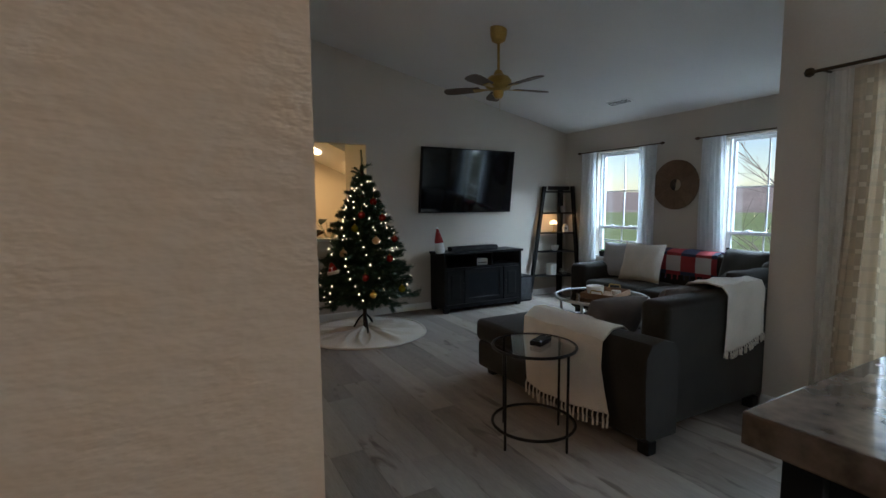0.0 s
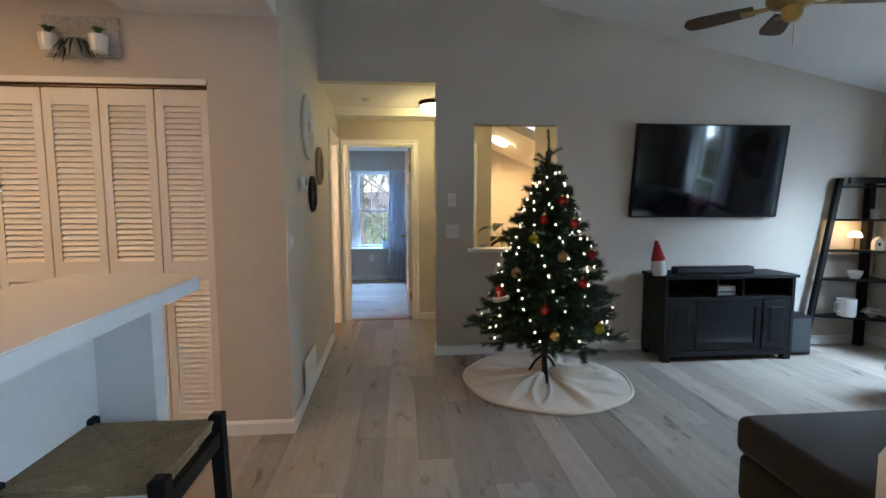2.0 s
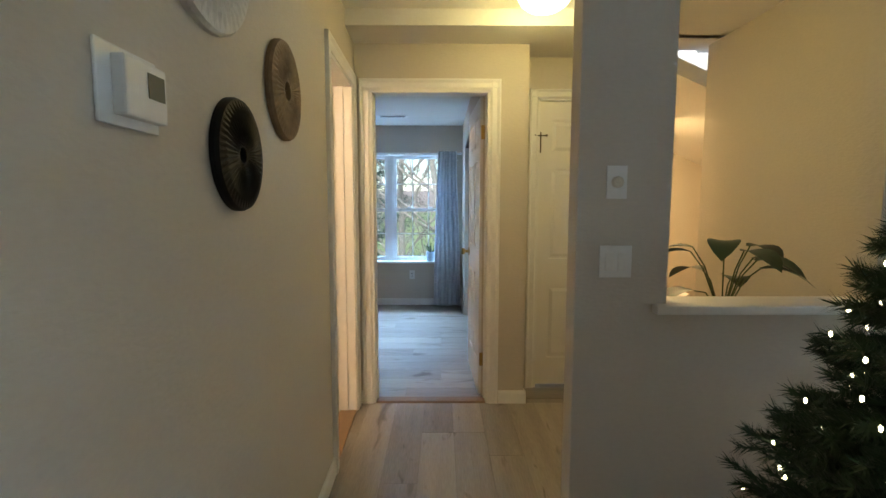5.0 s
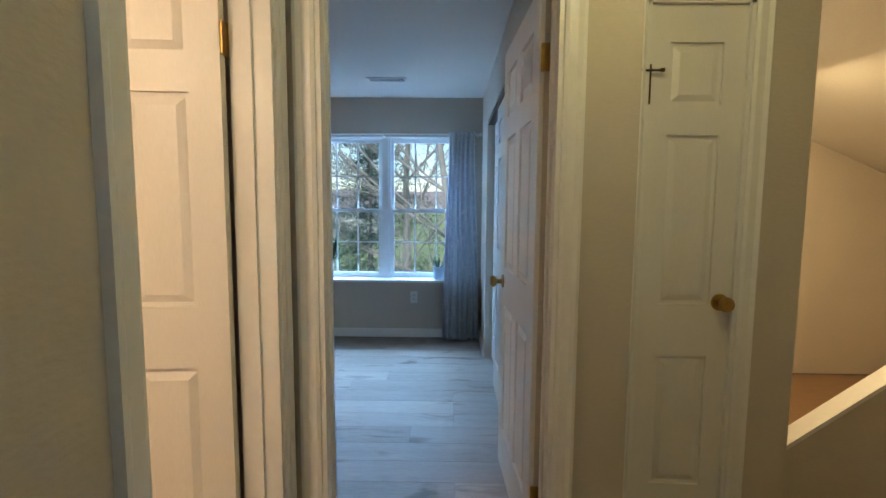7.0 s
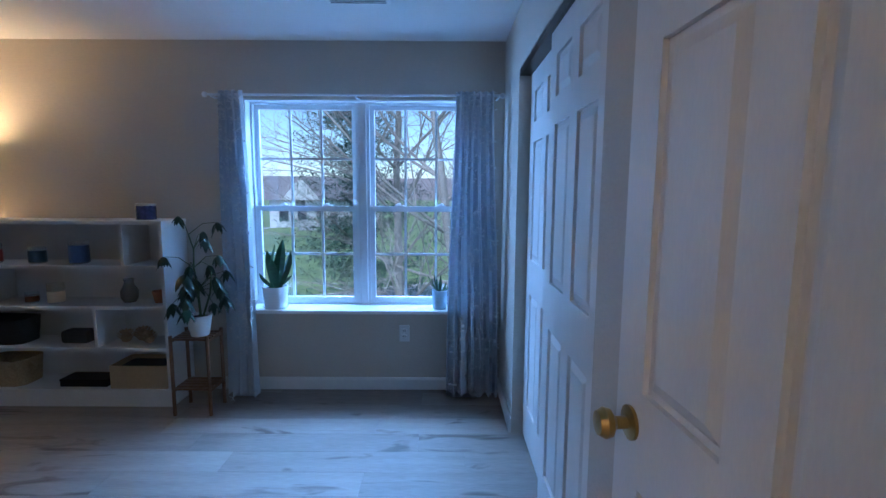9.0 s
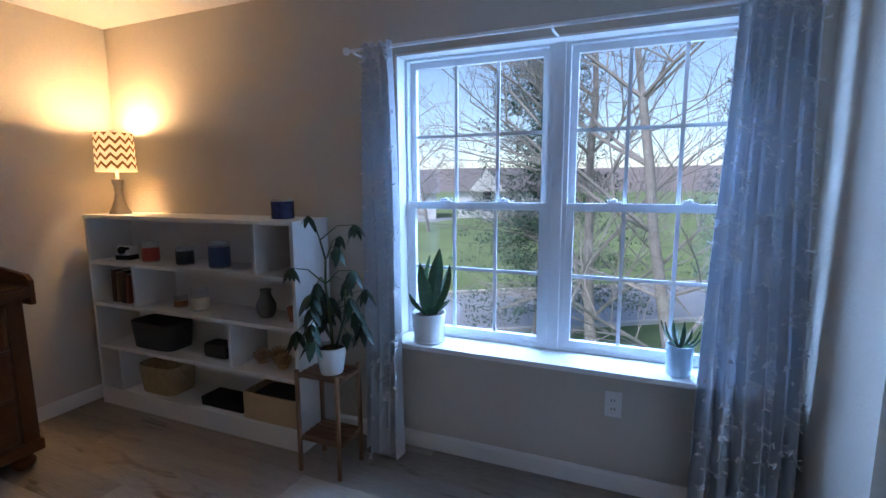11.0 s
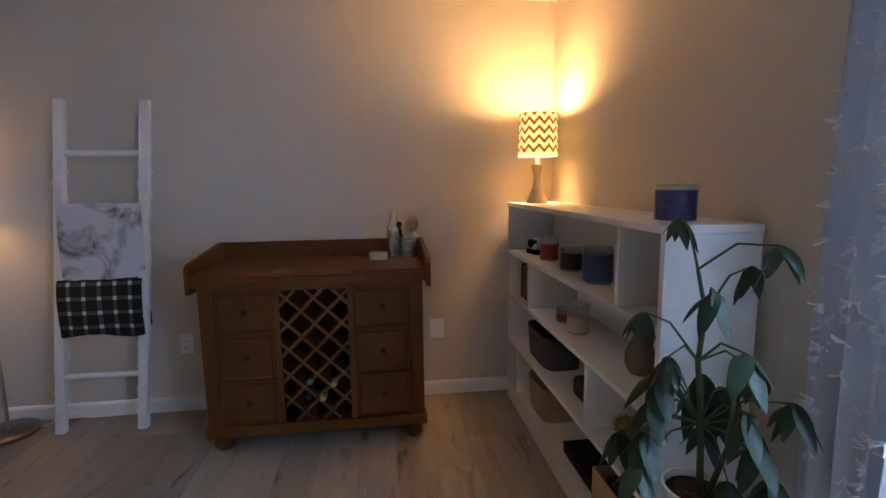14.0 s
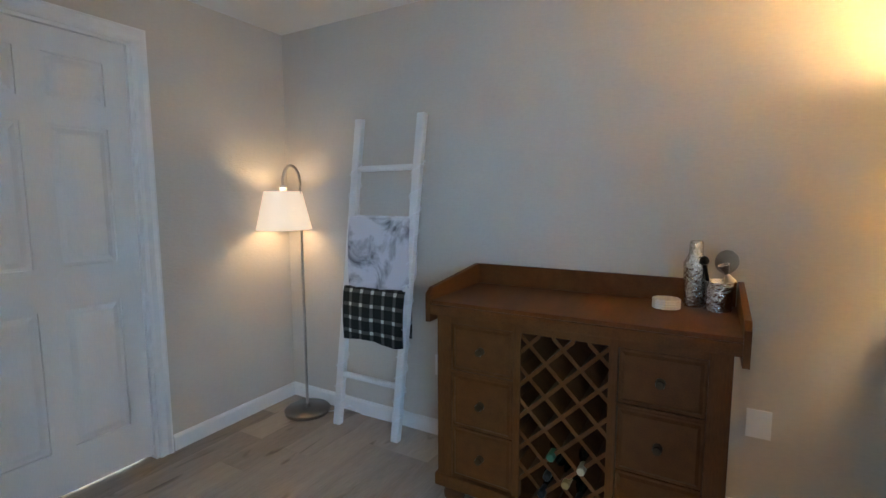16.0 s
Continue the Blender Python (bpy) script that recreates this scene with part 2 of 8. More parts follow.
def wall(name, p, q, th, z1, holes=(), z0=0.0, label="greige painted plaster wall"):
    """A wall whose room face runs from p to q and that is th thick to the left of that way, with holes (from, to, low, high)."""
    p, q = Vector((*p, 0)), Vector((*q, 0))
    d = q - p
    ln = d.length
    cuts = sorted({0.0, ln, *[h[0] for h in holes], *[h[1] for h in holes]})
    bm = bmesh.new()
    for a, b in zip(cuts, cuts[1:]):
        mid = (a + b) / 2
        gaps = sorted((h[2], h[3]) for h in holes if h[0] <= mid <= h[1])
        z = z0
        for lo, hi in gaps:
            if lo - z > 1e-4:
                box(bm, a, b, 0, th, z, lo)
            z = hi
        if z1 - z > 1e-4:
            box(bm, a, b, 0, th, z, z1)
    bmesh.ops.remove_doubles(bm, verts=bm.verts, dist=1e-5)
    m = Matrix.Translation(p) @ Matrix.Rotation(math.atan2(d.y, d.x), 4, 'Z')
    return solid(name, bm, M_WALL, label, "wall", kind="structure", m=m)


def baseboard(runs, h=0.085, th=0.014):
    for p, q in runs:
        p, q = Vector((*p, 0)), Vector((*q, 0))
        d = q - p
        bm = bmesh.new()
        prism(bm, [(0, 0), (-th, 0), (-th, h - 0.015), (-th * 0.5, h), (0, h)], "x", 0, d.length)
        solid("baseboard", bm, M_TRIM, "white painted baseboard along the wall", "baseboard", kind="structure",
              m=Matrix.Translation(p) @ Matrix.Rotation(math.atan2(d.y, d.x), 4, 'Z'))


def vault(x):
    return 2.39 + 0.205 * (5.9 - x)


# ---- structure ----
HALL = [(0.685, 4.42), (0.625, 7.15)]
HE = 7.15

# living, dining and kitchen
wall("wall_north", (1.65, 5.79), (5.9, 5.79), 0.11, 3.6, [(0.33, 1.08, 0.965, 2.06)])
wall("wall_hall_header", (0.62, 5.79), (1.65, 5.79), 0.11, 3.8, z0=2.402)
# the east wall with two windows: local length runs south from y = 5.9
wall("wall_east", (5.9, 2.05), (5.9, 5.9), -0.16, 2.75, [(0.60, 1.35, 0.62, 2.04), (2.37, 3.12, 0.62, 2.04)])
wall("wall_return", (4.1, 2.05), (6.06, 2.05), -0.12, 3.4)
wall("wall_patio", (4.1, -1.6), (4.1, 2.05), -0.16, 3.6, [(1.45, 3.15, 0.0, 2.05), (1.45, 3.15, 2.20, 2.75)])
wall("wall_south", (-2.6, -1.6), (4.26, -1.6), -0.12, 4.2, label="plain greige wall behind the dining area")
wall("wall_west", (-2.6, -1.6), (-2.6, 4.42), 0.12, 3.4, label="plain greige wall of the kitchen")
wall("wall_kitchen", (-2.6, 4.42), (0.685, 4.42), 0.11, 3.4, [(1.70, 2.88, 0.0, 2.02)])
wall("wall_closet_back", (-1.0, 4.95), (0.4, 4.95), 0.05, 2.4, label="plain closet wall behind louvred doors")
wall("wall_hall", HALL[0], HALL[1], 0.11, 3.7, [(1.965, 2.62, 0.0, 2.04)])
# near partition and built-in shelf recess
wall("wall_partition", (-1.2, 0.66), (0.854, 0.66), 0.10, 3.7)
# hall end, linen closet, stairwell
wall("wall_hall_end", (0.625, HE), (1.714, HE), 0.11, 2.42, [(0.095, 0.855, 0.0, 2.035)])
wall("wall_jog", (1.72, HE + 0.003), (1.72, 7.53), 0.06, 2.42)
wall("wall_linen", (1.722, 7.42), (2.446, 7.42), 0.11, 2.42, [(0.113, 0.495, 0.0, 2.045)])
wall("wall_linen_side", (2.45, 7.423), (2.45, 9.3), 0.06, 3.0)
wall("wall_stair_back", (2.39, 9.3), (5.0, 9.3), 0.1, 3.0)
wall("wall_stair_side", (3.0, 5.9), (3.0, 7.45), -0.1, 2.6)
wall("wall_stair_east", (4.6, 5.9), (4.6, 9.3), -0.1, 3.0)
# bedroom
BX0, BX1, BY1, BZ = -2.29, 1.444, 10.21, 2.315
wall("wall_bedroom_west", (BX0, 6.92), (BX0, BY1 + 0.15), 0.12, 2.5)
wall("wall_bedroom_window", (BX0, BY1), (BX1 + 0.12, BY1), 0.15, 2.5, [(2.05, 3.55, 0.575, 1.955)])
wall("wall_bedroom_closet", (BX1, 7.262), (BX1, BY1), -0.12, 2.5, [(1.018, 2.358, 0.0, 2.0)])
wall("wall_bedroom_closet_back", (2.12, 7.55), (2.12, 10.3), -0.06, 2.5, label="plain closet wall behind sliding doors")
wall("wall_bedroom_south", (BX0, 6.92), (-0.30, 6.92), -0.11, 2.5, [(0.90, 1.66, 0.0, 2.03)])
wall("wall_bedroom_notch", (-0.30, 6.92), (-0.30, 7.262), -0.11, 2.5)
wall("wall_bedroom_entry", (-0.30, 7.262), (0.643, 7.262), -0.10, 2.5)
wall("wall_bathroom", (-1.0, 4.9), (-1.0, 6.7), 0.1, 2.5, label="plain bathroom wall")

# ceilings
bm = bmesh.new()
prism(bm, [(0.66, vault(0.66)), (6.1, vault(6.1)), (6.1, vault(6.1) + 0.12), (0.66, vault(0.66) + 0.12)], "y", -1.75, 5.95)
solid("ceiling_vault", bm, M_CEIL, "white sloping vaulted ceiling", "ceiling", kind="structure")
solid("ceiling_bulkhead", boxes((-0.12, 0.668, -1.6, 4.419, 2.39, 3.75)), M_CEIL, "dropped white bulkhead over the breakfast bar", "ceiling", kind="structure")
solid("ceiling_kitchen", boxes((-2.72, -0.10, -1.72, 4.53, 2.95, 3.07)), M_CEIL, "white kitchen ceiling", "ceiling", kind="structure")
solid("ceiling_hall", boxes((-1.1, 3.0, 5.895, 7.3, 2.405, 2.5), (1.7, 3.0, 7.25, 7.55, 2.405, 2.5), (-1.1, 0.62, 4.53, 5.89, 2.405, 2.5)), M_CEIL, "flat white hall ceiling", "ceiling", kind="structure")
bm = bmesh.new()
prism(bm, [(2.38, 2.44), (5.0, 1.32), (5.0, 1.42), (2.38, 2.56)], "y", 7.55, 9.4)
solid("ceiling_stair", bm, M_CEIL, "sloping white stairwell ceiling", "ceiling", kind="structure")
solid("ceiling_stair_flat", boxes((3.0, 4.7, 5.9, 7.6, 2.405, 2.5)), M_CEIL, "flat white stairwell ceiling", "ceiling", kind="structure")
solid("ceiling_bedroom", boxes((BX0 - 0.1, 2.2, 6.85, 10.4, BZ, BZ + 0.1)), M_CEIL, "flat white bedroom ceiling", "ceiling", kind="structure")

# sub-floors under the planks
solid("floor", boxes((-2.7, 6.05, -1.7, 7.20, -0.12, -0.006)), M_GAP, "grey-brown wood-look plank floor of living room and hall", "floor", kind="structure")
solid("floor_bedroom", boxes((-2.4, 2.2, 6.81, 10.4, -0.125, -0.0075)), M_GAP, "grey-brown wood-look plank floor of the bedroom", "floor", kind="structure")

# ---- doors, casings, windows ----


def casing(name, m, w, h, ww=0.065, sides=(1, 1)):
    """Moulded door casing round an opening of w by h, on the face y = 0, proud towards -y, with its jamb lining 0.11 deep."""
    t = thing(name, m, "white moulded door casing round the opening", "door casing", kind="structure")
    prof = lambda s: [(0, 0), (0, -0.012), (0.012 * s, -0.018), (0.04 * s, -0.014), (0.055 * s, -0.022), (ww * s, -0.020), (ww * s, 0)]
    for s, x in ((-1, 0.0), (1, w)):
        if sides[0 if s < 0 else 1]:
            bm = bmesh.new()
            prism(bm, [(x + u, v) for u, v in prof(s)], "z", 0, h + ww)
            part("casing_side", bm, M_TRIM, t)
    bm = bmesh.new()
    prism(bm, [(v, h + abs(u)) for u, v in prof(1)], "x", -ww if sides[0] else 0, w + (ww if sides[1] else 0))
    part("casing_head", bm, M_TRIM, t)
    for x0, x1 in ((-0.004, 0.016), (w - 0.016, w + 0.004)):
        part("jamb", boxes((x0, x1, -0.004, 0.114, 0, h)), M_TRIM, t)
        part("door_stop", boxes((x0 + (0.016 if x0 < 0.1 else -0.010), x1 + (0.010 if x0 < 0.1 else -0.016), 0.05, 0.075, 0, h)), M_TRIM, t)
    part("jamb_head", boxes((0, w, -0.004, 0.114, h - 0.016, h + 0.004)), M_TRIM, t)
    return t


def frustum(bm, x0, x1, z0, z1, y0, y1, inset):
    a = [(x0, y0, z0), (x1, y0, z0), (x1, y0, z1), (x0, y0, z1)]
    b = [(x0 + inset, y1, z0 + inset), (x1 - inset, y1, z0 + inset), (x1 - inset, y1, z1 - inset), (x0 + inset, y1, z1 - inset)]
    loft(bm, [a, b], cap0=False)


def knob(parent, x, z, y, s, material=M_BRASS):
    for side in ((-1, 1) if s == 0 else (s,)):
        bm = bmesh.new()
        lathe(bm, [(0.032, 0), (0.032, 0.006), (0.012, 0.010), (0.012, 0.030), (0.026, 0.040), (0.029, 0.052), (0.022, 0.064), (0.0005, 0.067)], 20,
              m=Matrix.Translation((x, y if side < 0 else y + 0.035, z)) @ Matrix.Rotation(radians(90 if side < 0 else -90), 4, 'X'))
        part("door_knob", bm, material, parent, "round brass door knob", smooth=True)


def panel_door(name, m, w, h, label, cols=2, knob_x=None, hinges=None, hinge_y=0.0, category="door", th=0.035, rows=None):
    """A moulded panel door; x from 0 to w, y from 0 (face) to th."""
    t = thing(name, m, label, category, kind="structure")
    st = 0.14 * w if cols == 2 else 0.085
    rows = rows or [(0.20, 0.82), (1.00, 1.60), (1.70, h - 0.11)]
    mid = 0.09
    xs = [(st, (w - mid) / 2), ((w + mid) / 2, w - st)] if cols == 2 else [(st, w - st)]
    cut_x = sorted({0, w, *[a for p in xs for a in p]})
    bm = bmesh.new()
    zs = sorted({0, h, *[a for p in rows for a in p]})
    for xa, xb in zip(cut_x, cut_x[1:]):
        for za, zb in zip(zs, zs[1:]):
            hole = any(abs(xa - p[0]) < 1e-6 for p in xs) and any(abs(za - r[0]) < 1e-6 for r in rows)
            if hole:
                box(bm, xa, xb, 0.011, th - 0.011, za, zb)
            else:
                box(bm, xa, xb, 0, th, za, zb)
    bmesh.ops.remove_doubles(bm, verts=bm.verts, dist=1e-5)
    part("slab", bm, M_DOOR, t)
    for xa, xb in xs:
        for za, zb in rows:
            bm = bmesh.new()
            frustum(bm, xa + 0.012, xb - 0.012, za + 0.012, zb - 0.012, 0.0115, 0.002, 0.024)
            frustum(bm, xa + 0.012, xb - 0.012, za + 0.012, zb - 0.012, th - 0.0115, th - 0.002, 0.024)
            part("panel", bm, M_DOOR, t)
    if knob_x is not None:
        knob(t, knob_x, 0.93, 0.0, 0)
    for z in (hinges or ()):
        x = -0.002 if (knob_x or 0) > w / 2 else w + 0.002
        bm = bmesh.new()
        box(bm, x - 0.004, x + 0.004, hinge_y - 0.004, hinge_y + 0.03, z - 0.045, z + 0.045)
        tube(bm, [(x, hinge_y - 0.006, z - 0.048), (x, hinge_y - 0.006, z + 0.048)], 0.007, 8)
        part("hinge", bm, M_BRASS, t, "brass butt hinge")
    return t


# bedroom entry door: open, folded back towards the closet
casing("door_casing_bedroom", pose(0.72, HE, 0), 0.76, 2.035)
panel_door("door_bedroom", pose(1.462, HE + 0.115, 0.012, 0, 0, 92.5), 0.72, 2.01, "white six-panel bedroom door standing open", knob_x=0.655,
           hinges=(0.25, 1.78), hinge_y=0.0)
bm = bmesh.new()
for z in (0.26, 1.79):
    box(bm, 1.462, 1.4655, HE + 0.062, HE + 0.112, z - 0.045, z + 0.045)
solid("hinge_leaf", bm, M_BRASS, "brass hinge leaves let into the jamb", "hinge", kind="structure")
# bathroom door in the hall's side wall, opened inwards
hd = math.degrees(math.atan2(HALL[1][1] - HALL[0][1], HALL[1][0] - HALL[0][0]))
mh = Matrix.Translation((*HALL[0], 0)) @ Matrix.Rotation(radians(hd), 4, 'Z')
casing("door_casing_bathroom", mh @ pose(1.965, 0, 0), 0.655, 2.04)
panel_door("door_bathroom", mh @ pose(2.600, 0.125, 0.012, 0, 0, 93), 0.625, 2.01, "white panel bathroom door opened inwards", cols=2, knob_x=0.565,
           hinges=(0.30, 1.75))
# linen closet door
casing("door_casing_linen", pose(1.835, 7.42, 0), 0.382, 2.045, 0.058)
d = panel_door("door_linen", pose(1.845, 7.432, 0.018), 0.362, 2.02, "narrow white three-panel linen closet door, shut", cols=1, knob_x=0.315,
               hinges=(0.28, 1.72), rows=[(0.20, 0.72), (0.92, 1.55), (1.66, 1.88)])
bm = bmesh.new()
tube(bm, [(0.012, -0.004, 1.66), (0.012, -0.004, 1.80)], 0.006, 8)
tube(bm, [(-0.028, -0.022, 1.775), (0.05, -0.022, 1.775)], 0.004, 8)
lathe(bm, [(0.0005, 0), (0.008, 0.002), (0.008, 0.014), (0.0005, 0.016)], 10, m=Matrix.Translation((-0.028, -0.022, 1.768)))
lathe(bm, [(0.0005, 0), (0.008, 0.002), (0.008, 0.014), (0.0005, 0.016)], 10, m=Matrix.Translation((0.05, -0.022, 1.768)))
tube(bm, [(0.012, -0.004, 1.775), (0.012, -0.024, 1.775)], 0.004, 6)
part("hinge_hook", bm, M_BRONZE, d, "small dark metal hinge hook", smooth=True)
# second bedroom door, shut
casing("door_casing_bedroom_south", pose(-1.39 + 0.76, 6.92, 0, 0, 0, 180), 0.76, 2.03)
panel_door("door_bedroom_south", pose(-0.635, 6.90, 0.02, 0, 0, 180), 0.75, 2.0, "white six-panel door, shut", knob_x=0.06)
# sliding closet doors
panel_door("door_closet", pose(1.505, 9.60, 0.015, 0, 0, -90), 0.68, 1.96, "white six-panel sliding closet door", cols=2)
panel_door("door_closet", pose(1.462, 8.97, 0.015, 0, 0, -90), 0.68, 1.96, "white six-panel sliding closet door", cols=2)
solid("closet_track", boxes((1.448, 1.56, 8.29, 9.615, 1.965, 1.999)), M_BRONZE, "dark sliding door track above the closet", "door track", kind="structure")
bm = bmesh.new()
prism(bm, [(HE - 0.01, 0.001), (HE + 0.005, 0.010), (HE + 0.075, 0.010), (HE + 0.09, 0.001)], "x", 0.74, 1.465)
solid("threshold", bm, M_THRESH, "brown wooden threshold strip between hall and bedroom", "threshold", kind="structure")
solid("threshold_bathroom", boxes((1.985, 2.60, -0.002, 0.10, 0.001, 0.009)), M_THRESH, "pale wooden threshold strip at the bathroom", "threshold", kind="structure", m=mh)
solid("floor_bathroom", boxes((-1.0, 0.60, 4.9, 7.1, -0.10, -0.002)), mat("tan_bath_floor", (0.55, 0.40, 0.26), 0.4), "tan bathroom floor", "floor", kind="structure")


def sash(bm, x0, x1, z0, z1, y, d, rail):
    box(bm, x0, x0 + rail, y, y + d, z0, z1)
    box(bm, x1 - rail, x1, y, y + d, z0, z1)
    box(bm, x0 + rail, x1 - rail, y, y + d, z0, z0 + rail)
    box(bm, x0 + rail, x1 - rail, y, y + d, z1 - rail, z1)


def window_unit(t, x0, x1, z0, z1, y, cols, meet):
    """One double-hung unit under the window t: two sashes with grilles and panes."""
    part("window_frame", _sash(x0, x1, z0, z1, y, 0.07, 0.02), M_VINYL, t)
    for lo, hi, yy in ((z0 + 0.02, meet + 0.018, y + 0.004), (meet - 0.018, z1 - 0.02, y + 0.034)):
        s = part("sash", _sash(x0 + 0.02, x1 - 0.02, lo, hi, yy, 0.028, 0.030), M_VINYL, t)
        a, b, c, dd = x0 + 0.05, x1 - 0.05, lo + 0.030, hi - 0.030
        bm = bmesh.new()
        for i in range(1, cols):
            x = a + (b - a) * i / cols
            box(bm, x - 0.008, x + 0.008, yy + 0.008, yy + 0.018, c, dd)
        box(bm, a, b, yy + 0.0085, yy + 0.0175, (c + dd) / 2 - 0.008, (c + dd) / 2 + 0.008)
        part("grille", bm, M_VINYL, s)
        g = part("pane", boxes((a - 0.004, b + 0.004, yy + 0.0115, yy + 0.0145, c - 0.004, dd + 0.004)), M_GLASS, s)
        g.visible_shadow = False
    for f in (0.3, 0.7):
        x = x0 + (x1 - x0) * f
        bm = bmesh.new()
        box(bm, x - 0.03, x + 0.03, y - 0.004, y + 0.02, meet + 0.018, meet + 0.026, 0.003)
        lathe(bm, [(0.012, 0), (0.012, 0.012), (0.0005, 0.016)], 12, centre=(x, y + 0.01, meet + 0.025))
        box(bm, x - 0.026, x - 0.004, y + 0.0, y + 0.014, meet + 0.027, meet + 0.034, 0.002)
        part("sash_lock", bm, M_VINYL, t, smooth=True)


def _sash(*a):
    bm = bmesh.new()
    sash(bm, *a)
    return bm


# bedroom window, twin double-hung
t = thing("window_bedroom", pose(0, 0, 0), "white twin double-hung window with grilles", "window", kind="structure")
window_unit(t, -0.24, 0.484, 0.585, 1.955, 10.285, 3, 1.245)
window_unit(t, 0.536, 1.26, 0.585, 1.955, 10.285, 3, 1.245)
part("mullion", boxes((0.484, 0.536, 10.275, 10.355, 0.585, 1.955), bevel=0.004), M_VINYL, t)
part("window_sill", boxes((-0.30, 1.32, 10.10, 10.286, 0.560, 0.584), bevel=0.004), M_TRIM, t, "deep white window sill")
part("apron", boxes((-0.27, 1.29, 10.188, 10.209, 0.505, 0.560)), M_WALL, t)
for x0, x1 in ((-0.245, -0.234), (1.254, 1.265)):
    part("reveal", boxes((x0, x1, 10.207, 10.36, 0.585, 1.955)), M_TRIM, t)
part("reveal", boxes((-0.24, 1.26, 10.207, 10.36, 1.945, 1.9545)), M_TRIM, t)

# living-room windows (built along x, turned to face west)
for y0, y1 in ((2.65, 3.40), (4.42, 5.17)):
    t = thing("window_living", pose(5.9, y1, 0, 0, 0, -90), "white double-hung living-room window with grilles", "window", "living-room windows", "structure")
    window_unit(t, 0, y1 - y0, 0.62, 2.04, 0.06, 2, 1.02)
    part("window_sill", boxes((-0.03, y1 - y0 + 0.03, -0.03, 0.06, 0.60, 0.622), bevel=0.004), M_TRIM, t)
# patio door and the transom above it
t = thing("door_patio", pose(4.1, 1.55, 0, 0, 0, -90), "white sliding glass patio door", "patio door", kind="structure")
for a, b, y in ((0, 0.86, 0.05), (0.84, 1.70, 0.09)):
    s = part("door_frame", _sash(a, b, 0.0, 2.05, y, 0.035, 0.07), M_VINYL, t)
    g = part("pane", boxes((a + 0.06, b - 0.06, y + 0.015, y + 0.019, 0.06, 1.99)), M_GLASS, s)
    g.visible_shadow = False
t = thing("window_transom", pose(4.1, 1.55, 0, 0, 0, -90), "white transom window above the patio door", "window", kind="structure")
part("window_frame", _sash(0, 1.70, 2.20, 2.75, 0.05, 0.05, 0.045), M_VINYL, t)
g = part("pane", boxes((0.04, 1.66, 0.07, 0.074, 2.24, 2.71)), M_GLASS, t)
g.visible_shadow = False

# ---- trim ----
hu = Vector((HALL[1][0] - HALL[0][0], HALL[1][1] - HALL[0][1], 0)).normalized()
hp = lambda s: (HALL[0][0] + hu.x * s, HALL[0][1] + hu.y * s)
baseboard([
    ((1.64, 5.79), (5.9, 5.79)), ((5.9, 5.79), (5.9, 2.05)), ((1.65, 5.90), (1.65, 5.778)),
    ((0.28, 4.42), (0.698, 4.42)), ((hp(0)[0], hp(0)[1]), hp(0.33)), (hp(0.33), hp(1.898)),
    ((1.55, HE), (1.733, HE)), ((2.28, 7.42), (2.463, 7.42)), ((1.72, HE - 0.012), (1.72, 7.36)), ((0.63, HE), (0.655, HE)),
    ((BX1, 10.21), (BX1, 9.62)), ((BX0, BY1), (BX1, BY1)), ((BX0, 6.92), (BX0, BY1)), ((-1.463, 6.92), (BX0, 6.92)),
    ((4.1, 2.05), (4.1, 1.62)), ((3.0, 7.45), (3.0, 5.9)), ((4.1, -0.2), (4.1, -1.6)), ((4.1, -1.6), (0, -1.6)),
])
# sill of the pass-through
solid("pass_through_sill", boxes((1.93, 2.78, 5.745, 5.93, 0.935, 0.967), bevel=0.006), M_TRIM, "white sill of the pass-through opening", "sill", kind="structure")
# stairwell half wall with a sloping cap, landing nosing and handrail
bm = bmesh.new()
prism(bm, [(2.452, -0.1), (3.0, -0.1), (3.0, 0.645), (2.452, 0.260)], "y", 7.535, 7.60)
solid("wall_stair_half", bm, M_WALL, "low greige stair wall with a sloping top", "wall", kind="structure")
bm = bmesh.new()
prism(bm, [(2.452, 0.262), (3.0, 0.647), (3.0, 0.668), (2.452, 0.283)], "y", 7.525, 7.61)
solid("trim_stair_cap", bm, M_TRIM, "sloping white cap on the stair wall", "trim", kind="structure")
solid("floor_landing", boxes((1.7, 4.6, 5.9, 7.47, -0.11, -0.004)), M_FLOOR, "grey-brown plank landing floor", "floor", kind="structure")
solid("floor_stairwell", boxes((2.45, 4.7, 7.47, 9.4, -0.20, -0.006)), M_THRESH, "brown stairwell floor below the landing", "floor", kind="structure")
solid("stair_nosing", boxes((2.452, 3.0, 7.475, 7.53, -0.01, 0.014), bevel=0.006), M_THRESH, "brown wooden landing nosing", "trim", kind="structure")
solid("trim_stair_block", boxes((2.965, 3.115, 7.452, 7.475, 0, 0.115), bevel=0.004), M_TRIM, "white baseboard end beside the stairs", "trim", kind="structure")
t = thing("handrail", pose(2.455, 7.86, 0), "dark wooden stair handrail on the wall", "handrail")
bm = bmesh.new()
tube(bm, [(0.30, 0.02, 0.93), (0.24, 0.05, 0.90), (0.16, 0.16, 0.84), (0.08, 0.42, 0.70), (0.06, 1.2, 0.22)], 0.026, 10)
part("rail", bm, M_BRONZE, t, smooth=True)
bm = bmesh.new()
tube(bm, [(0.0, 0.42, 0.62), (0.05, 0.42, 0.62), (0.07, 0.42, 0.68)], 0.008, 8)
part("bracket", bm, M_BRASS, t, smooth=True)

# ---- louvred bifold doors ----


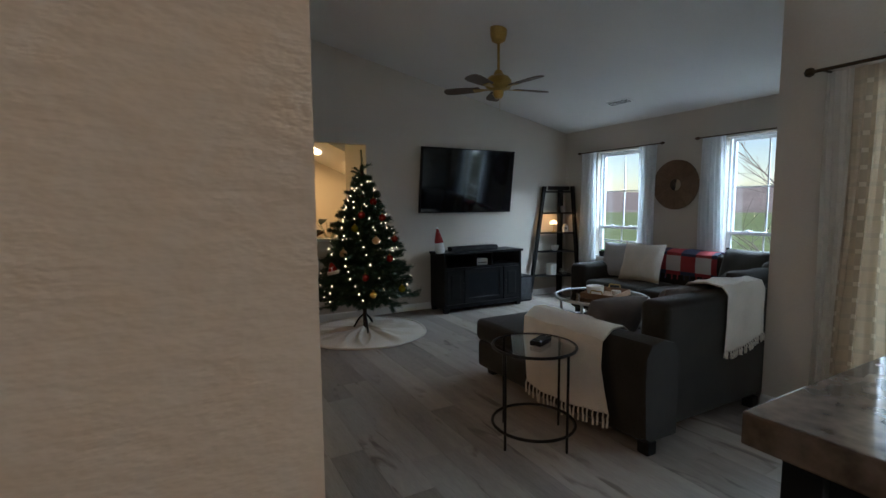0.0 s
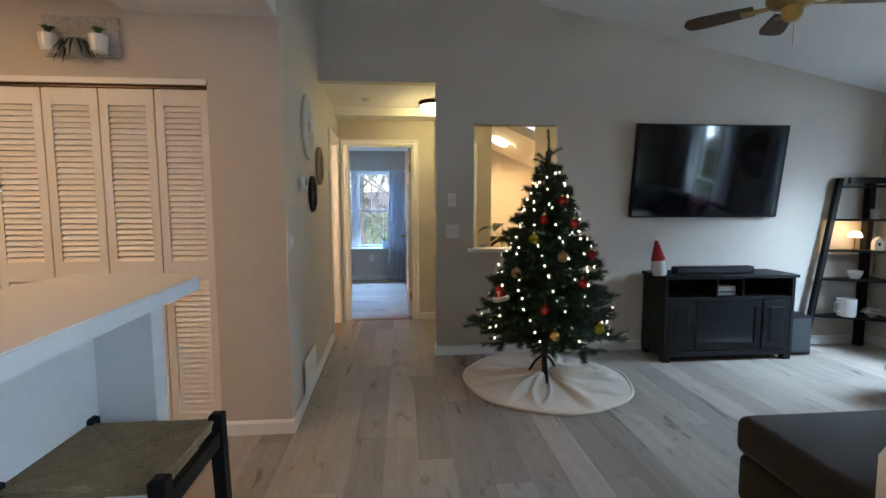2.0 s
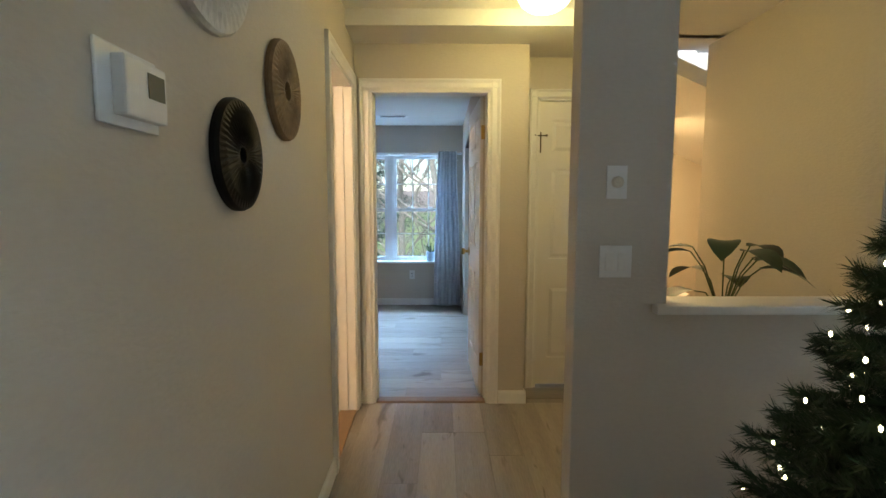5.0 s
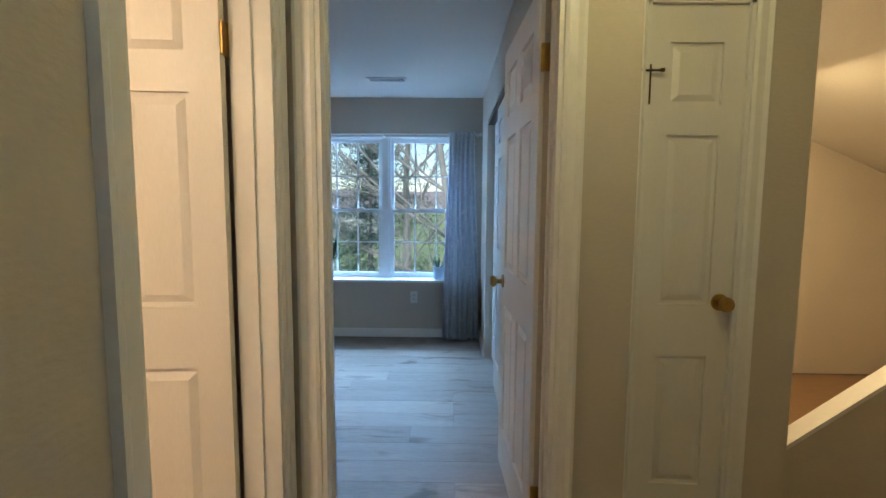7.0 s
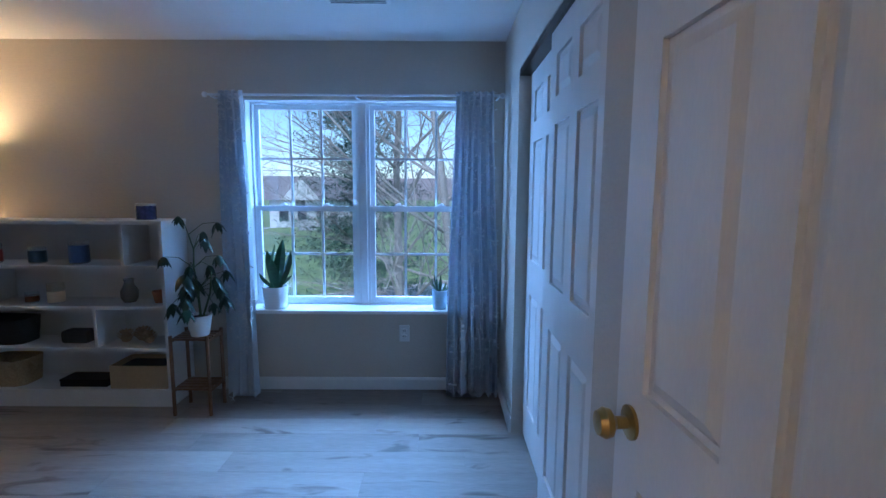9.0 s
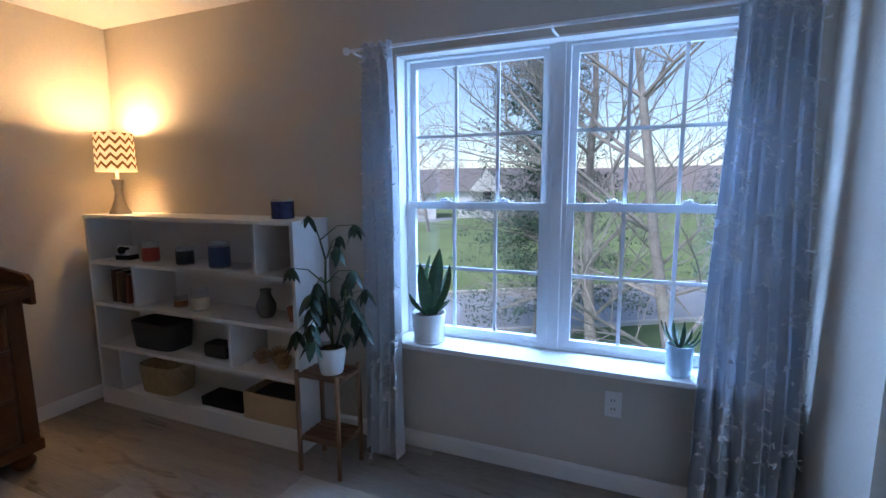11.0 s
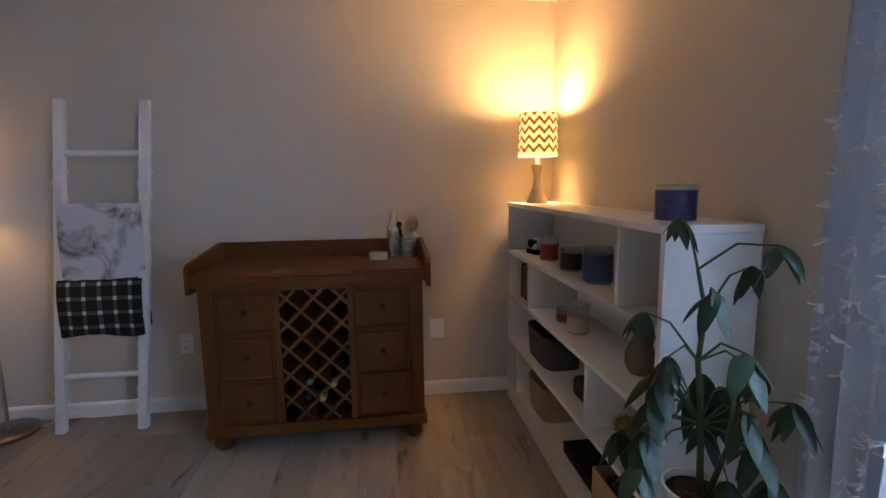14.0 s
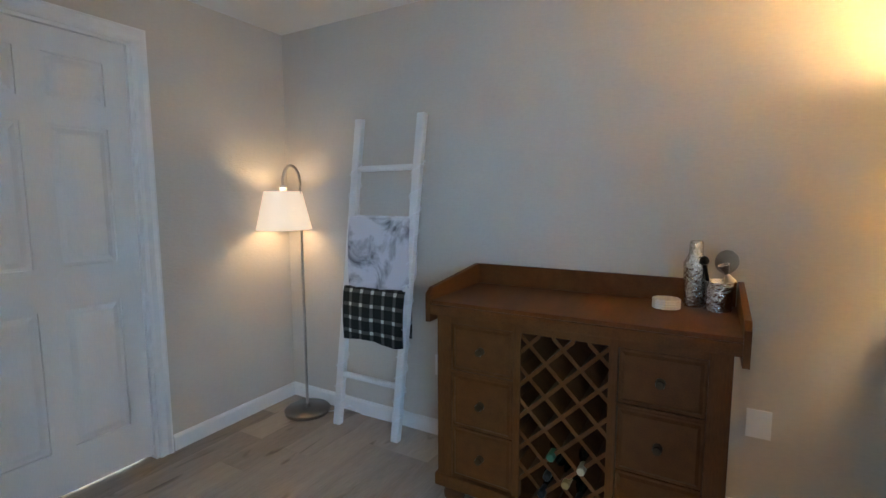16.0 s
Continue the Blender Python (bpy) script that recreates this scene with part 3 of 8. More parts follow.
def bifold(m, w=0.288, h=1.985):
    t = thing("louvred_door", m, "white louvred bifold closet door, shut", "bifold door", "louvred closet doors", "structure")
    st, d = 0.045, 0.028
    part("stile", boxes((0.002, st, 0, d, 0, h)), M_DOOR, t)
    part("stile", boxes((w - st, w - 0.002, 0, d, 0, h)), M_DOOR, t)
    fields = ((0.12, 0.92), (1.03, h - 0.09))
    for z0, z1 in ((0, 0.12), (0.92, 1.03), (h - 0.09, h)):
        part("rail", boxes((st, w - st, 0.001, d - 0.001, z0, z1)), M_DOOR, t)
    bm = bmesh.new()
    prism(bm, [(0.002, -0.016), (0.008, -0.018), (0.026, 0.016), (0.020, 0.018)], "x", st - 0.003, w - st + 0.003)
    me = mesh_of(bm, "slat", M_DOOR)
    for z0, z1 in fields:
        n = int((z1 - z0) / 0.030)
        for i in range(n):
            o = new("slat", me)
            o.parent = t
            o.location = (0, 0, z0 + (i + 0.5) * (z1 - z0) / n)
    return t


for i in range(4):
    bifold(pose(-0.888 + i * 0.292, 4.445, 0.012))
t = thing("trim_bifold", pose(0, 0, 0), "white head trim over the louvred doors", "trim", kind="structure")
part("head_trim", boxes((-0.92, 0.285, 4.405, 4.43, 2.015, 2.045)), M_TRIM, t)
part("track", boxes((-0.88, 0.27, 4.432, 4.47, 1.999, 2.014)), M_BRONZE, t)

# ---- breakfast bar, stools, shelf recess, dining table ----
t = thing("breakfast_bar", pose(0, 0, 0), "white laminate breakfast bar on a white panelled half wall", "breakfast bar")
bm = bmesh.new()
prism(bm, [(0.20, 1.80), (0.730, 1.80), (0.655, 3.30), (0.60, 3.385), (0.20, 3.385)], "z", 1.072, 1.118)
part("bar_top", bm, M_LAMINATE, t, "white laminate bar top with clipped corner")
bm = bmesh.new()
prism(bm, [(0.196, 1.80), (0.734, 1.80), (0.659, 3.301), (0.602, 3.389), (0.196, 3.389)], "z", 1.074, 1.1145)
part("edge_band", bm, M_HALFWALL, t)
part("half_wall", boxes((0.22, 0.335, 1.75, 3.33, 0.0, 1.071)), M_HALFWALL, t)
part("end_panel", boxes((0.335, 0.52, 3.255, 3.335, 0.0, 1.071), bevel=0.003), M_HALFWALL, t)
part("kick_board", boxes((0.335, 0.349, 1.75, 3.25, 0.0, 0.09), (0.335, 0.534, 3.24, 3.255, 0, 0.09), (0.52, 0.534, 3.255, 3.345, 0, 0.09)), M_TRIM, t)
t = thing("kitchen_counter", pose(0, 0, 0), "lower kitchen counter with wooden cabinets behind the bar", "counter")
part("cabinet_body", boxes((-0.42, 0.215, 1.75, 3.33, 0.0, 0.88)), M_OAK, t)
part("counter_top", boxes((-0.46, 0.217, 1.74, 3.36, 0.881, 0.92), bevel=0.005), M_LAMINATE, t)
tt = thing("cutting_board", pose(-0.15, 2.55, 0.922), "brown wooden board lying on the counter", "cutting board")
part("board", boxes((-0.17, 0.17, -0.25, 0.25, 0, 0.022), bevel=0.005), M_OAK, tt)


def stool(m):
    t = thing("bar_stool", m, "black wooden bar stool with a woven rush seat", "stool", "stools at the breakfast bar")
    w, d, h = 0.20, 0.185, 0.655
    for sx in (-1, 1):
        for sy in (-1, 1):
            bm = bmesh.new()
            a, b, r = (sx * (w + 0.015), sy * (d + 0.015)), (sx * w, sy * d), 0.021
            loft(bm, [[(x + u * rr, y + v * rr, z) for u, v in ((-1, -1), (1, -1), (1, 1), (-1, 1))]
                      for (x, y), z, rr in ((a, 0, r * 0.85), (b, h - 0.01, r), (b, h + 0.012, r), (b, h + 0.018, r * 0.7))])
            part("leg", bm, M_BLACK, t)
    for z, hh in ((0.56, 0.05), (0.30, 0.028), (0.16, 0.028)):
        part("stretcher", boxes((-w, w, -d - 0.014, -d + 0.010, z, z + hh)), M_BLACK, t)
        part("stretcher", boxes((-w, w, d - 0.010, d + 0.014, z, z + hh)), M_BLACK, t)
        part("stretcher", boxes((-w - 0.014, -w + 0.010, -d, d, z + 0.005, z + hh + 0.005)), M_BLACK, t)
        part("stretcher", boxes((w - 0.010, w + 0.014, -d, d, z + 0.005, z + hh + 0.005)), M_BLACK, t)
    # rush seat: four triangles of cords that meet in the middle
    bm = bmesh.new()
    n = 17
    for k in range(n):
        f = (k + 0.5) / n
        for sx, sy in ((1, 0), (-1, 0), (0, 1), (0, -1)):
            a, b = f * (w - 0.004), f * (d - 0.004)
            z = h - 0.006 - 0.014 * (1 - f)
            if sx:
                p, q = (sx * a, -b, z), (sx * a, b, z)
            else:
                p, q = (-a, sy * b, z), (a, sy * b, z)
            tube(bm, [p, q], 0.0075, 6)
    box(bm, -w + 0.01, w - 0.01, -d + 0.01, d - 0.01, h - 0.035, h - 0.018)
    part("seat", bm, M_RUSH, t, "woven rush seat", smooth=True)
    return t


st = stool(pose(0.53, 3.03, 0.0))
copy_thing(st, pose(0.62, 2.40, 0, 0, 0, -4))

t = thing("built_in_shelf", pose(0, 0, 0), "open brown wooden shelf unit with a white face frame", "shelf unit")
part("back_panel", boxes((0.44, 0.455, 0.763, 1.66, 0, 2.385)), M_OAK, t)
part("side_panel", boxes((0.455, 0.725, 1.645, 1.66, 0, 2.385)), M_OAK, t)
part("side_panel", boxes((0.455, 0.725, 0.763, 0.775, 0, 2.385)), M_OAK, t)
part("face_post", boxes((0.44, 0.803, 1.661, 1.748, 0, 2.388), bevel=0.003), M_HALFWALL, t, "white painted end post")
for z in (0.10, 0.52, 0.98, 1.42, 1.86):
    part("shelf", boxes((0.455, 0.722, 0.776, 1.644, z, z + 0.022)), M_OAK, t)
bm = bmesh.new()
for x in (0.52, 0.67):
    for k in range(44):
        lathe(bm, [(0.003, 0), (0.003, 0.002)], 6, m=Matrix.Translation((x, 1.6445, 0.2 + k * 0.045)) @ Matrix.Rotation(radians(90), 4, 'X'))
tagged(part("pin_holes", bm, M_CREAM, t), kind="stuff")

M_GRANITE = mat("brown_marble", (0.115, 0.088, 0.070), 0.08, vary=0.75, scale=7, fine=22, bump=0)
t = thing("dining_table", pose(0, 0, 0), "counter-height table with a polished brown marble top and black legs", "dining table")
part("tabletop", boxes((1.83, 3.45, -0.05, 0.985, 0.83, 0.905), bevel=0.006), M_GRANITE, t, "polished brown marble top")
part("apron", boxes((1.93, 3.35, 0.05, 0.89, 0.74, 0.829)), M_BLACK, t)
for x in (1.90, 3.32):
    for y in (0.02, 0.86):
        part("leg", boxes((x, x + 0.075, y, y + 0.075, 0, 0.828), bevel=0.004), M_BLACK, t)

# ---- planks (see the end of the file) and small wall fittings ----


def plate(name, m, w, h, label, toggles=1, category="switch"):
    t = thing(name, m, label, category)
    part("cover_plate", boxes((-w / 2, w / 2, -0.006, 0, -h / 2, h / 2), bevel=0.002), M_CERAMIC, t)
    if category == "switch":
        for i in range(toggles):
            x = (i - (toggles - 1) / 2) * 0.046
            part("toggle", boxes((x - 0.016, x + 0.016, -0.010, -0.005, -0.032, 0.032), bevel=0.002), M_WHITE, t)
    else:
        for z in (-0.02, 0.02):
            s = part("socket", boxes((-0.017, 0.017, -0.009, -0.005, z - 0.014, z + 0.014), bevel=0.003), M_WHITE, t)
            # Strips on the socket face, coloured near black for the openings' shade.
            part("slot", boxes((-0.008, -0.005, -0.0095, -0.0085, z - 0.006, z + 0.006), (0.005, 0.008, -0.0095, -0.0085, z - 0.006, z + 0.006)), M_DARKIN, s)
    return t


plate("light_switch", mh @ pose(0.095, -0.001, 1.14), 0.115, 0.115, "white double light switch on the hall wall", 2)
plate("light_switch", pose(1.79, 5.789, 1.12), 0.115, 0.115, "white double light switch beside the tree", 2)
plate("power_outlet", pose(0.79, 10.209, 0.40), 0.07, 0.115, "white outlet under the bedroom window", category="outlet")
plate("power_outlet", pose(BX0 + 0.001, 8.06, 0.40, 0, 0, 90), 0.07, 0.115, "white outlet beside the leaning ladder", category="outlet")
plate("blank_plate", pose(BX0 + 0.001, 9.50, 0.42, 0, 0, 90), 0.085, 0.115, "blank white wall plate beside the buffet", 0)
t = thing("dimmer", pose(1.785, 5.789, 1.40), "white wall dimmer with a round dial", "dimmer")
part("cover_plate", boxes((-0.036, 0.036, -0.006, 0, -0.058, 0.058), bevel=0.002), M_CERAMIC, t)
bm = bmesh.new()
lathe(bm, [(0.020, 0), (0.020, 0.012), (0.017, 0.018), (0.0005, 0.018)], 20, m=Matrix.Translation((0, -0.006, 0)) @ Matrix.Rotation(radians(90), 4, 'X'))
part("dial", bm, M_CREAM, t, smooth=True)
t = thing("thermostat", mh @ pose(0.47, -0.001, 1.50), "white wall thermostat with a grey display", "thermostat")
part("back_plate", boxes((-0.075, 0.075, -0.006, 0, -0.06, 0.06), bevel=0.003), M_CERAMIC, t)
part("body", boxes((-0.045, 0.065, -0.028, -0.006, -0.045, 0.045), bevel=0.004), M_CERAMIC, t)
part("display", boxes((0.01, 0.055, -0.030, -0.0285, -0.01, 0.03)), mat("grey_display", (0.12, 0.13, 0.12), 0.2), t)
t = thing("return_vent", mh @ pose(0.55, 0, 0), "white floor-level return air grille", "vent grille")
part("frame", boxes((-0.22, 0.20, -0.024, -0.015, 0.05, 0.32), bevel=0.003), M_TRIM, t)
for k in range(16):
    part("slat", boxes((-0.20, 0.18, -0.030, -0.022, 0.065 + k * 0.015, 0.073 + k * 0.015)), M_TRIM, t)
t = thing("smoke_detector", pose(1.02, 6.46, 2.405), "round cream smoke detector on the ceiling", "smoke detector")
bm = bmesh.new()
lathe(bm, [(0.0005, -0.035), (0.035, -0.035), (0.05, -0.028), (0.055, -0.012), (0.062, -0.010), (0.062, 0)], 28)
part("body", bm, M_CREAM, t, smooth=True)
t = thing("ceiling_light", pose(1.68, 6.55, 2.405), "flush ceiling light with a frosted glass bowl and bronze rim", "ceiling light")
bm = bmesh.new()
lathe(bm, [(0.0005, -0.001), (0.15, -0.001), (0.155, -0.02), (0.145, -0.035), (0.14, -0.04), (0.12, -0.04)], 32)
part("rim", bm, M_BRONZE, t, smooth=True)
M_BOWL = mat("lit_frosted_bowl", (0.9, 0.85, 0.75), 0.4, vary=0.02, bump=0, emit=(1.0, 0.80, 0.48), power=5.0)
bm = bmesh.new()
lathe(bm, [(0.135, -0.041), (0.132, -0.065), (0.115, -0.095), (0.085, -0.118), (0.045, -0.130), (0.0005, -0.133)], 32)
bowl = part("bowl", bm, M_BOWL, t, "lit frosted glass bowl", smooth=True)
bowl.visible_shadow = False
t = thing("stair_light", pose(2.75, 8.35, 2.245, 0, 23, 0), "round ceiling light over the stairs", "ceiling light")
bm = bmesh.new()
lathe(bm, [(0.0005, -0.035), (0.09, -0.03), (0.12, -0.01), (0.12, 0.05)], 28)
o = part("diffuser", bm, M_BOWL, t, "lit white diffuser", smooth=True)
o.visible_shadow = False


def round_plate(name, m, r, hole, material, label, ribs=48, dome=0.03):
    """A carved round wall disc with radial ribs; faces -y."""
    t = thing(name, m, label, "wall decor", "round wall discs in the hall")
    n = ribs * 2
    rings = []
    for rr, d in ((hole, 0.004), (hole, dome * 0.7), (hole + (r - hole) * 0.3, dome), (hole + (r - hole) * 0.75, dome * 0.95), (r * 0.97, dome * 0.7), (r, dome * 0.4), (r, 0.0)):
        ring = []
        for i in range(n):
            k = 0.004 if (i % 2 and hole < rr < r * 0.9) else 0
            a = 2 * math.pi * i / n
            ring.append((rr * math.cos(a), -(d - k), rr * math.sin(a)))
        rings.append(ring)
    bm = bmesh.new()
    loft(bm, rings, False, False)
    part("disc", bm, material, t)
    return t


M_CARVW = mat("whitewashed_carving", (0.66, 0.64, 0.60), 0.8, vary=0.15, scale=14, bump=0.3)
M_CARVB = mat("brown_carving", (0.20, 0.13, 0.07), 0.7, vary=0.3, scale=14, bump=0.3)
round_plate("wall_disc", mh @ pose(0.74, -0.002, 1.91), 0.225, 0.045, M_CARVW, "large whitewashed carved round wall disc")
round_plate("wall_disc", mh @ pose(1.25, -0.002, 1.68), 0.155, 0.03, M_CARVB, "brown carved round wall disc")
round_plate("wall_disc", mh @ pose(0.87, -0.002, 1.44), 0.135, 0.02, M_BLACK, "small black ribbed round wall disc")

# Fixture added out of view to carry the inferred warm dining light.
t = thing("dining_light", pose(0.45, -0.55, 2.39), "unseen flush ceiling light added for the inferred dining lamp", "ceiling light")
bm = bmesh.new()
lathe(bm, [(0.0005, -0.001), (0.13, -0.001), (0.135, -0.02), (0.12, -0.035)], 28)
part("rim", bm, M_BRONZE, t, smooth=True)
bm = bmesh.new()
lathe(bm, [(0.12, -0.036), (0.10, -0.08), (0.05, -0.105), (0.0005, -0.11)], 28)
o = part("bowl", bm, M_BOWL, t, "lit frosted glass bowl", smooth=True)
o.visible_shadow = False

# ---- bedroom things ----


def leaf(bm, base, way, length, width, droop=0.3, n=6, fold=0.15, m_side=None):
    """A pointed leaf blade, slightly folded along its middle, with a little thickness at the rib."""
    d = Vector(way).normalized()
    side = d.cross(Vector((0, 0, 1)))
    if side.length < 0.05:
        side = Vector((1, 0, 0))
    side.normalize()
    if m_side:
        side = Vector(m_side).normalized()
    up = side.cross(d).normalized()
    rows, p = [], Vector(base)
    for i in range(n + 1):
        f = i / n
        w = width * 0.5 * (math.sin(math.pi * min(1, f * 0.92 + 0.06)) ** 0.75) * (1 - 0.25 * f)
        if i == n:
            w = 0.001
        c = p + d * length * f - Vector((0, 0, 1)) * droop * length * f * f
        rows.append([c - side * w + up * w * fold, c - side * w * 0.5 + up * w * fold * 0.3, c, c + side * w * 0.5 + up * w * fold * 0.3, c + side * w + up * w * fold])
    loft(bm, rows, closed=False)


def blade(bm, base, tip, width, bulge=0.02, n=7, turn=0.0):
    """A thick upright blade, as of a snake plant or aloe."""
    a, b = Vector(base), Vector(tip)
    out = (b - a)
    hor = Vector((out.x, out.y, 0))
    hor = hor.normalized() if hor.length > 1e-3 else Vector((1, 0, 0))
    side = (Matrix.Rotation(turn, 3, 'Z') @ Vector((-hor.y, hor.x, 0))).normalized()
    nrm = side.cross(out).normalized()
    rings = []
    for i in range(n + 1):
        f = i / n
        w = width * 0.5 * max(0.03, (0.55 + 0.9 * f - 1.45 * f ** 3.2))
        c = a.lerp(b, f) + nrm * bulge * math.sin(math.pi * f)
        rings.append([c - side * w + nrm * w * 0.28, c - nrm * 0.003, c + side * w + nrm * w * 0.28, c + nrm * 0.004])
    loft(bm, rings)


def curtain(name, x0, x1, z0, z1, y, folds, amp, material, label, flare=0.0, m=None, pinch=0.0, seed=1, tufts=None, hooks=True):
    rnd = random.Random(seed)
    ph = [rnd.uniform(-0.5, 0.5) for _ in range(folds + 2)]
    t = thing(name, m or pose(0, 0, 0), label, "curtain")
    n, rows = folds * 10, 16
    rings = []
    for j in range(rows + 1):
        f = j / rows
        z = z1 + (z0 - z1) * f
        fr, bk = [], []
        for i in range(n + 1):
            s = i / n
            k = s * folds
            wav = math.sin(2 * math.pi * k + ph[int(k)] * f * 1.3) + 0.35 * math.sin(2 * math.pi * k * 2.3 + ph[int(k)] * 4)
            sq = 1 - pinch * math.sin(math.pi * min(1, f * 1.1)) * 0.5
            x = x0 + (x1 - x0) * s
            xc = (x0 + x1) / 2
            x = xc + (x - xc) * (sq + flare * f * f) + 0.012 * math.sin(5 * f + 3 * s + seed)
            yy = y + amp * (0.55 + 0.6 * f) * wav
            fr.append((x, yy - 0.0015, z + (0.008 * math.sin(9 * s + seed) if j == rows else 0)))
            bk.append((x, yy + 0.0015, z))
        rings.append(fr + bk[::-1])
    bm = bmesh.new()
    loft(bm, rings)
    c = part("cloth", bm, material, t, smooth=True)
    if tufts:
        bm = bmesh.new()
        for _ in range(tufts):
            j = rnd.randint(0, rows - 1)
            i = rnd.randint(1, n - 1)
            p = Vector(rings[j][i]).lerp(Vector(rings[j + 1][i]), rnd.random())
            for q in range(5):
                d = Vector((rnd.uniform(-1, 1), rnd.uniform(-1.2, -0.1), rnd.uniform(-0.8, 0.4))).normalized() * rnd.uniform(0.012, 0.028)
                tube(bm, [p, p + d * 0.6 + Vector((0, 0, -0.002)), p + d], 0.0022, 4)
        tagged(part("tuft", bm, M_TUFT, t, "white fringe tufts woven into the cloth"), kind="stuff")
    return t


M_TUFT = mat("white_tufts", (0.80, 0.80, 0.80), 0.95, vary=0.05)
M_BCURT = mat("pale_grey_blue_cloth", (0.72, 0.74, 0.77), 0.9, vary=0.10, scale=12, fine=220, bump=0.35, stretch=(1, 1, 0.4), sheen=0.2)
let_light_through(M_BCURT, (0.62, 0.66, 0.72), 0.35)
M_LEAF = mat("dark_green_leaf", (0.012, 0.036, 0.016), 0.45, vary=0.4, scale=9, fine=40, bump=0.05)
M_LEAF2 = mat("striped_green_leaf", (0.030, 0.085, 0.030), 0.35, vary=0.55, scale=14, fine=60, bump=0.05, stretch=(0.6, 0.6, 3.5))
M_STEM = mat("green_stem", (0.06, 0.09, 0.03), 0.6, vary=0.3)
M_SOIL = mat("potting_soil", (0.05, 0.03, 0.02), 0.95, vary=0.5, scale=40, bump=1.0)
M_BAMBOO = mat("brown_bamboo", (0.16, 0.075, 0.030), 0.45, vary=0.3, stretch=(5, 5, 1))

curtain("curtain", -0.335, -0.185, 0.03, 1.975, 10.065, 4, 0.034, M_BCURT, "pale grey-blue tufted curtain gathered beside the bedroom window", 0.45, seed=3, tufts=380)
curtain("curtain", 1.115, 1.375, 0.03, 1.975, 10.065, 6, 0.036, M_BCURT, "pale grey-blue tufted curtain gathered near the closet", 0.36, seed=8, tufts=480)
t = thing("curtain_rod", pose(0, 10.065, 1.952), "white curtain rod over the bedroom window", "curtain rod")
bm = bmesh.new()
tube(bm, [(-0.40, 0, 0), (1.41, 0, 0)], 0.008, 10)
part("rod", bm, M_VINYL, t, smooth=True)
for x in (-0.42, 1.415):
    bm = bmesh.new()
    lathe(bm, [(0.0005, -0.018), (0.012, -0.014), (0.017, 0.0), (0.012, 0.014), (0.0005, 0.018)], 16, centre=(x, 0, 0))
    part("finial", bm, M_VINYL, t, smooth=True)
for x in (-0.38, 0.51, 1.39):
    bm = bmesh.new()
    tube(bm, [(x, 0.144, 0.0), (x, 0.05, -0.012), (x, 0.0, -0.012), (x, -0.010, 0.0)], 0.005, 8)
    part("bracket", bm, M_VINYL, t, smooth=True)


def pot(parent, r, h, material, taper=0.85, rim=0.006, saucer=False, soil=True, label=""):
    bm = bmesh.new()
    lathe(bm, [(0.0005, 0), (r * taper * 0.95, 0), (r * taper, 0.006), (r, h - 0.004), (r - 0.001, h), (r - rim, h), (r - rim - 0.002, h - 0.02), (0.0005, h - 0.02)], 36)
    part("pot", bm, material, parent, label, smooth=True)
    if soil:
        bm = bmesh.new()
        lathe(bm, [(r - rim - 0.001, h - 0.018), (r * 0.6, h - 0.012), (0.0005, h - 0.010)], 24, cap0=False)
        part("soil", bm, M_SOIL, parent)
    if saucer:
        bm = bmesh.new()
        lathe(bm, [(0.0005, -0.0), (r * 0.92, 0.0), (r * 0.98, 0.012), (r * 0.94, 0.012), (r * 0.9, 0.004)], 36, centre=(0, 0, 0))
        part("saucer", bm, material, parent, smooth=True)


t = thing("snake_plant", pose(-0.075, 10.19, 0.585), "snake plant in a white ceramic pot on the sill", "potted plant")
pot(t, 0.084, 0.145, M_CERAMIC, 0.86, saucer=True, label="white ceramic pot")
for k, (dx, dy, h, w, tw) in enumerate(((0.0, 0.02, 0.29, 0.105, 0.1), (0.06, 0.0, 0.33, 0.085, 0.4), (0.10, 0.03, 0.25, 0.080, -0.5), (-0.03, -0.02, 0.22, 0.085, 0.2),
                                        (-0.10, -0.01, 0.10, 0.045, 0.0), (0.12, -0.02, 0.09, 0.040, 0.3), (-0.06, 0.03, 0.25, 0.07, 0.9))):
    bm = bmesh.new()
    blade(bm, (dx * 0.15, dy * 0.3, 0.132), (dx, dy, 0.132 + h), w, 0.012, 8, tw + math.pi / 2 if abs(dx) < 0.07 else tw + 1.4)
    part("leaf", bm, M_LEAF2, t, smooth=True)
t = thing("aloe_plant", pose(1.03, 10.18, 0.585), "small aloe in a pale blue pot on the sill", "potted plant")
pot(t, 0.052, 0.125, mat("pale_blue_glaze", (0.42, 0.54, 0.66), 0.3), 0.9, label="pale blue glazed pot")
for k in range(9):
    a = k * 2.4
    bm = bmesh.new()
    blade(bm, (0.008 * math.cos(a), 0.008 * math.sin(a), 0.112), (0.075 * math.cos(a), 0.06 * math.sin(a), 0.16 + 0.10 * ((k * 7) % 5) / 5), 0.022, 0.012, 6)
    part("leaf", bm, M_LEAF2, t, smooth=True)

# white bookcase
SX, SY, SW, SD, SH = -2.20, 9.92, 1.545, 0.275, 1.18
t = thing("bookcase", pose(SX, SY, 0), "low white painted bookcase with uneven cubbies", "bookcase")
part("side_panel", boxes((0, 0.022, 0, SD, 0, SH - 0.023), bevel=0.002), M_WHITE, t)
part("side_panel", boxes((SW - 0.022, SW, 0, SD, 0, SH - 0.023), bevel=0.002), M_WHITE, t)
part("back_panel", boxes((0.022, SW - 0.022, SD - 0.010, SD, 0.02, SH - 0.023)), M_WHITE, t)
part("top", boxes((-0.004, SW + 0.004, -0.004, SD, SH - 0.022, SH), bevel=0.002), M_WHITE, t)
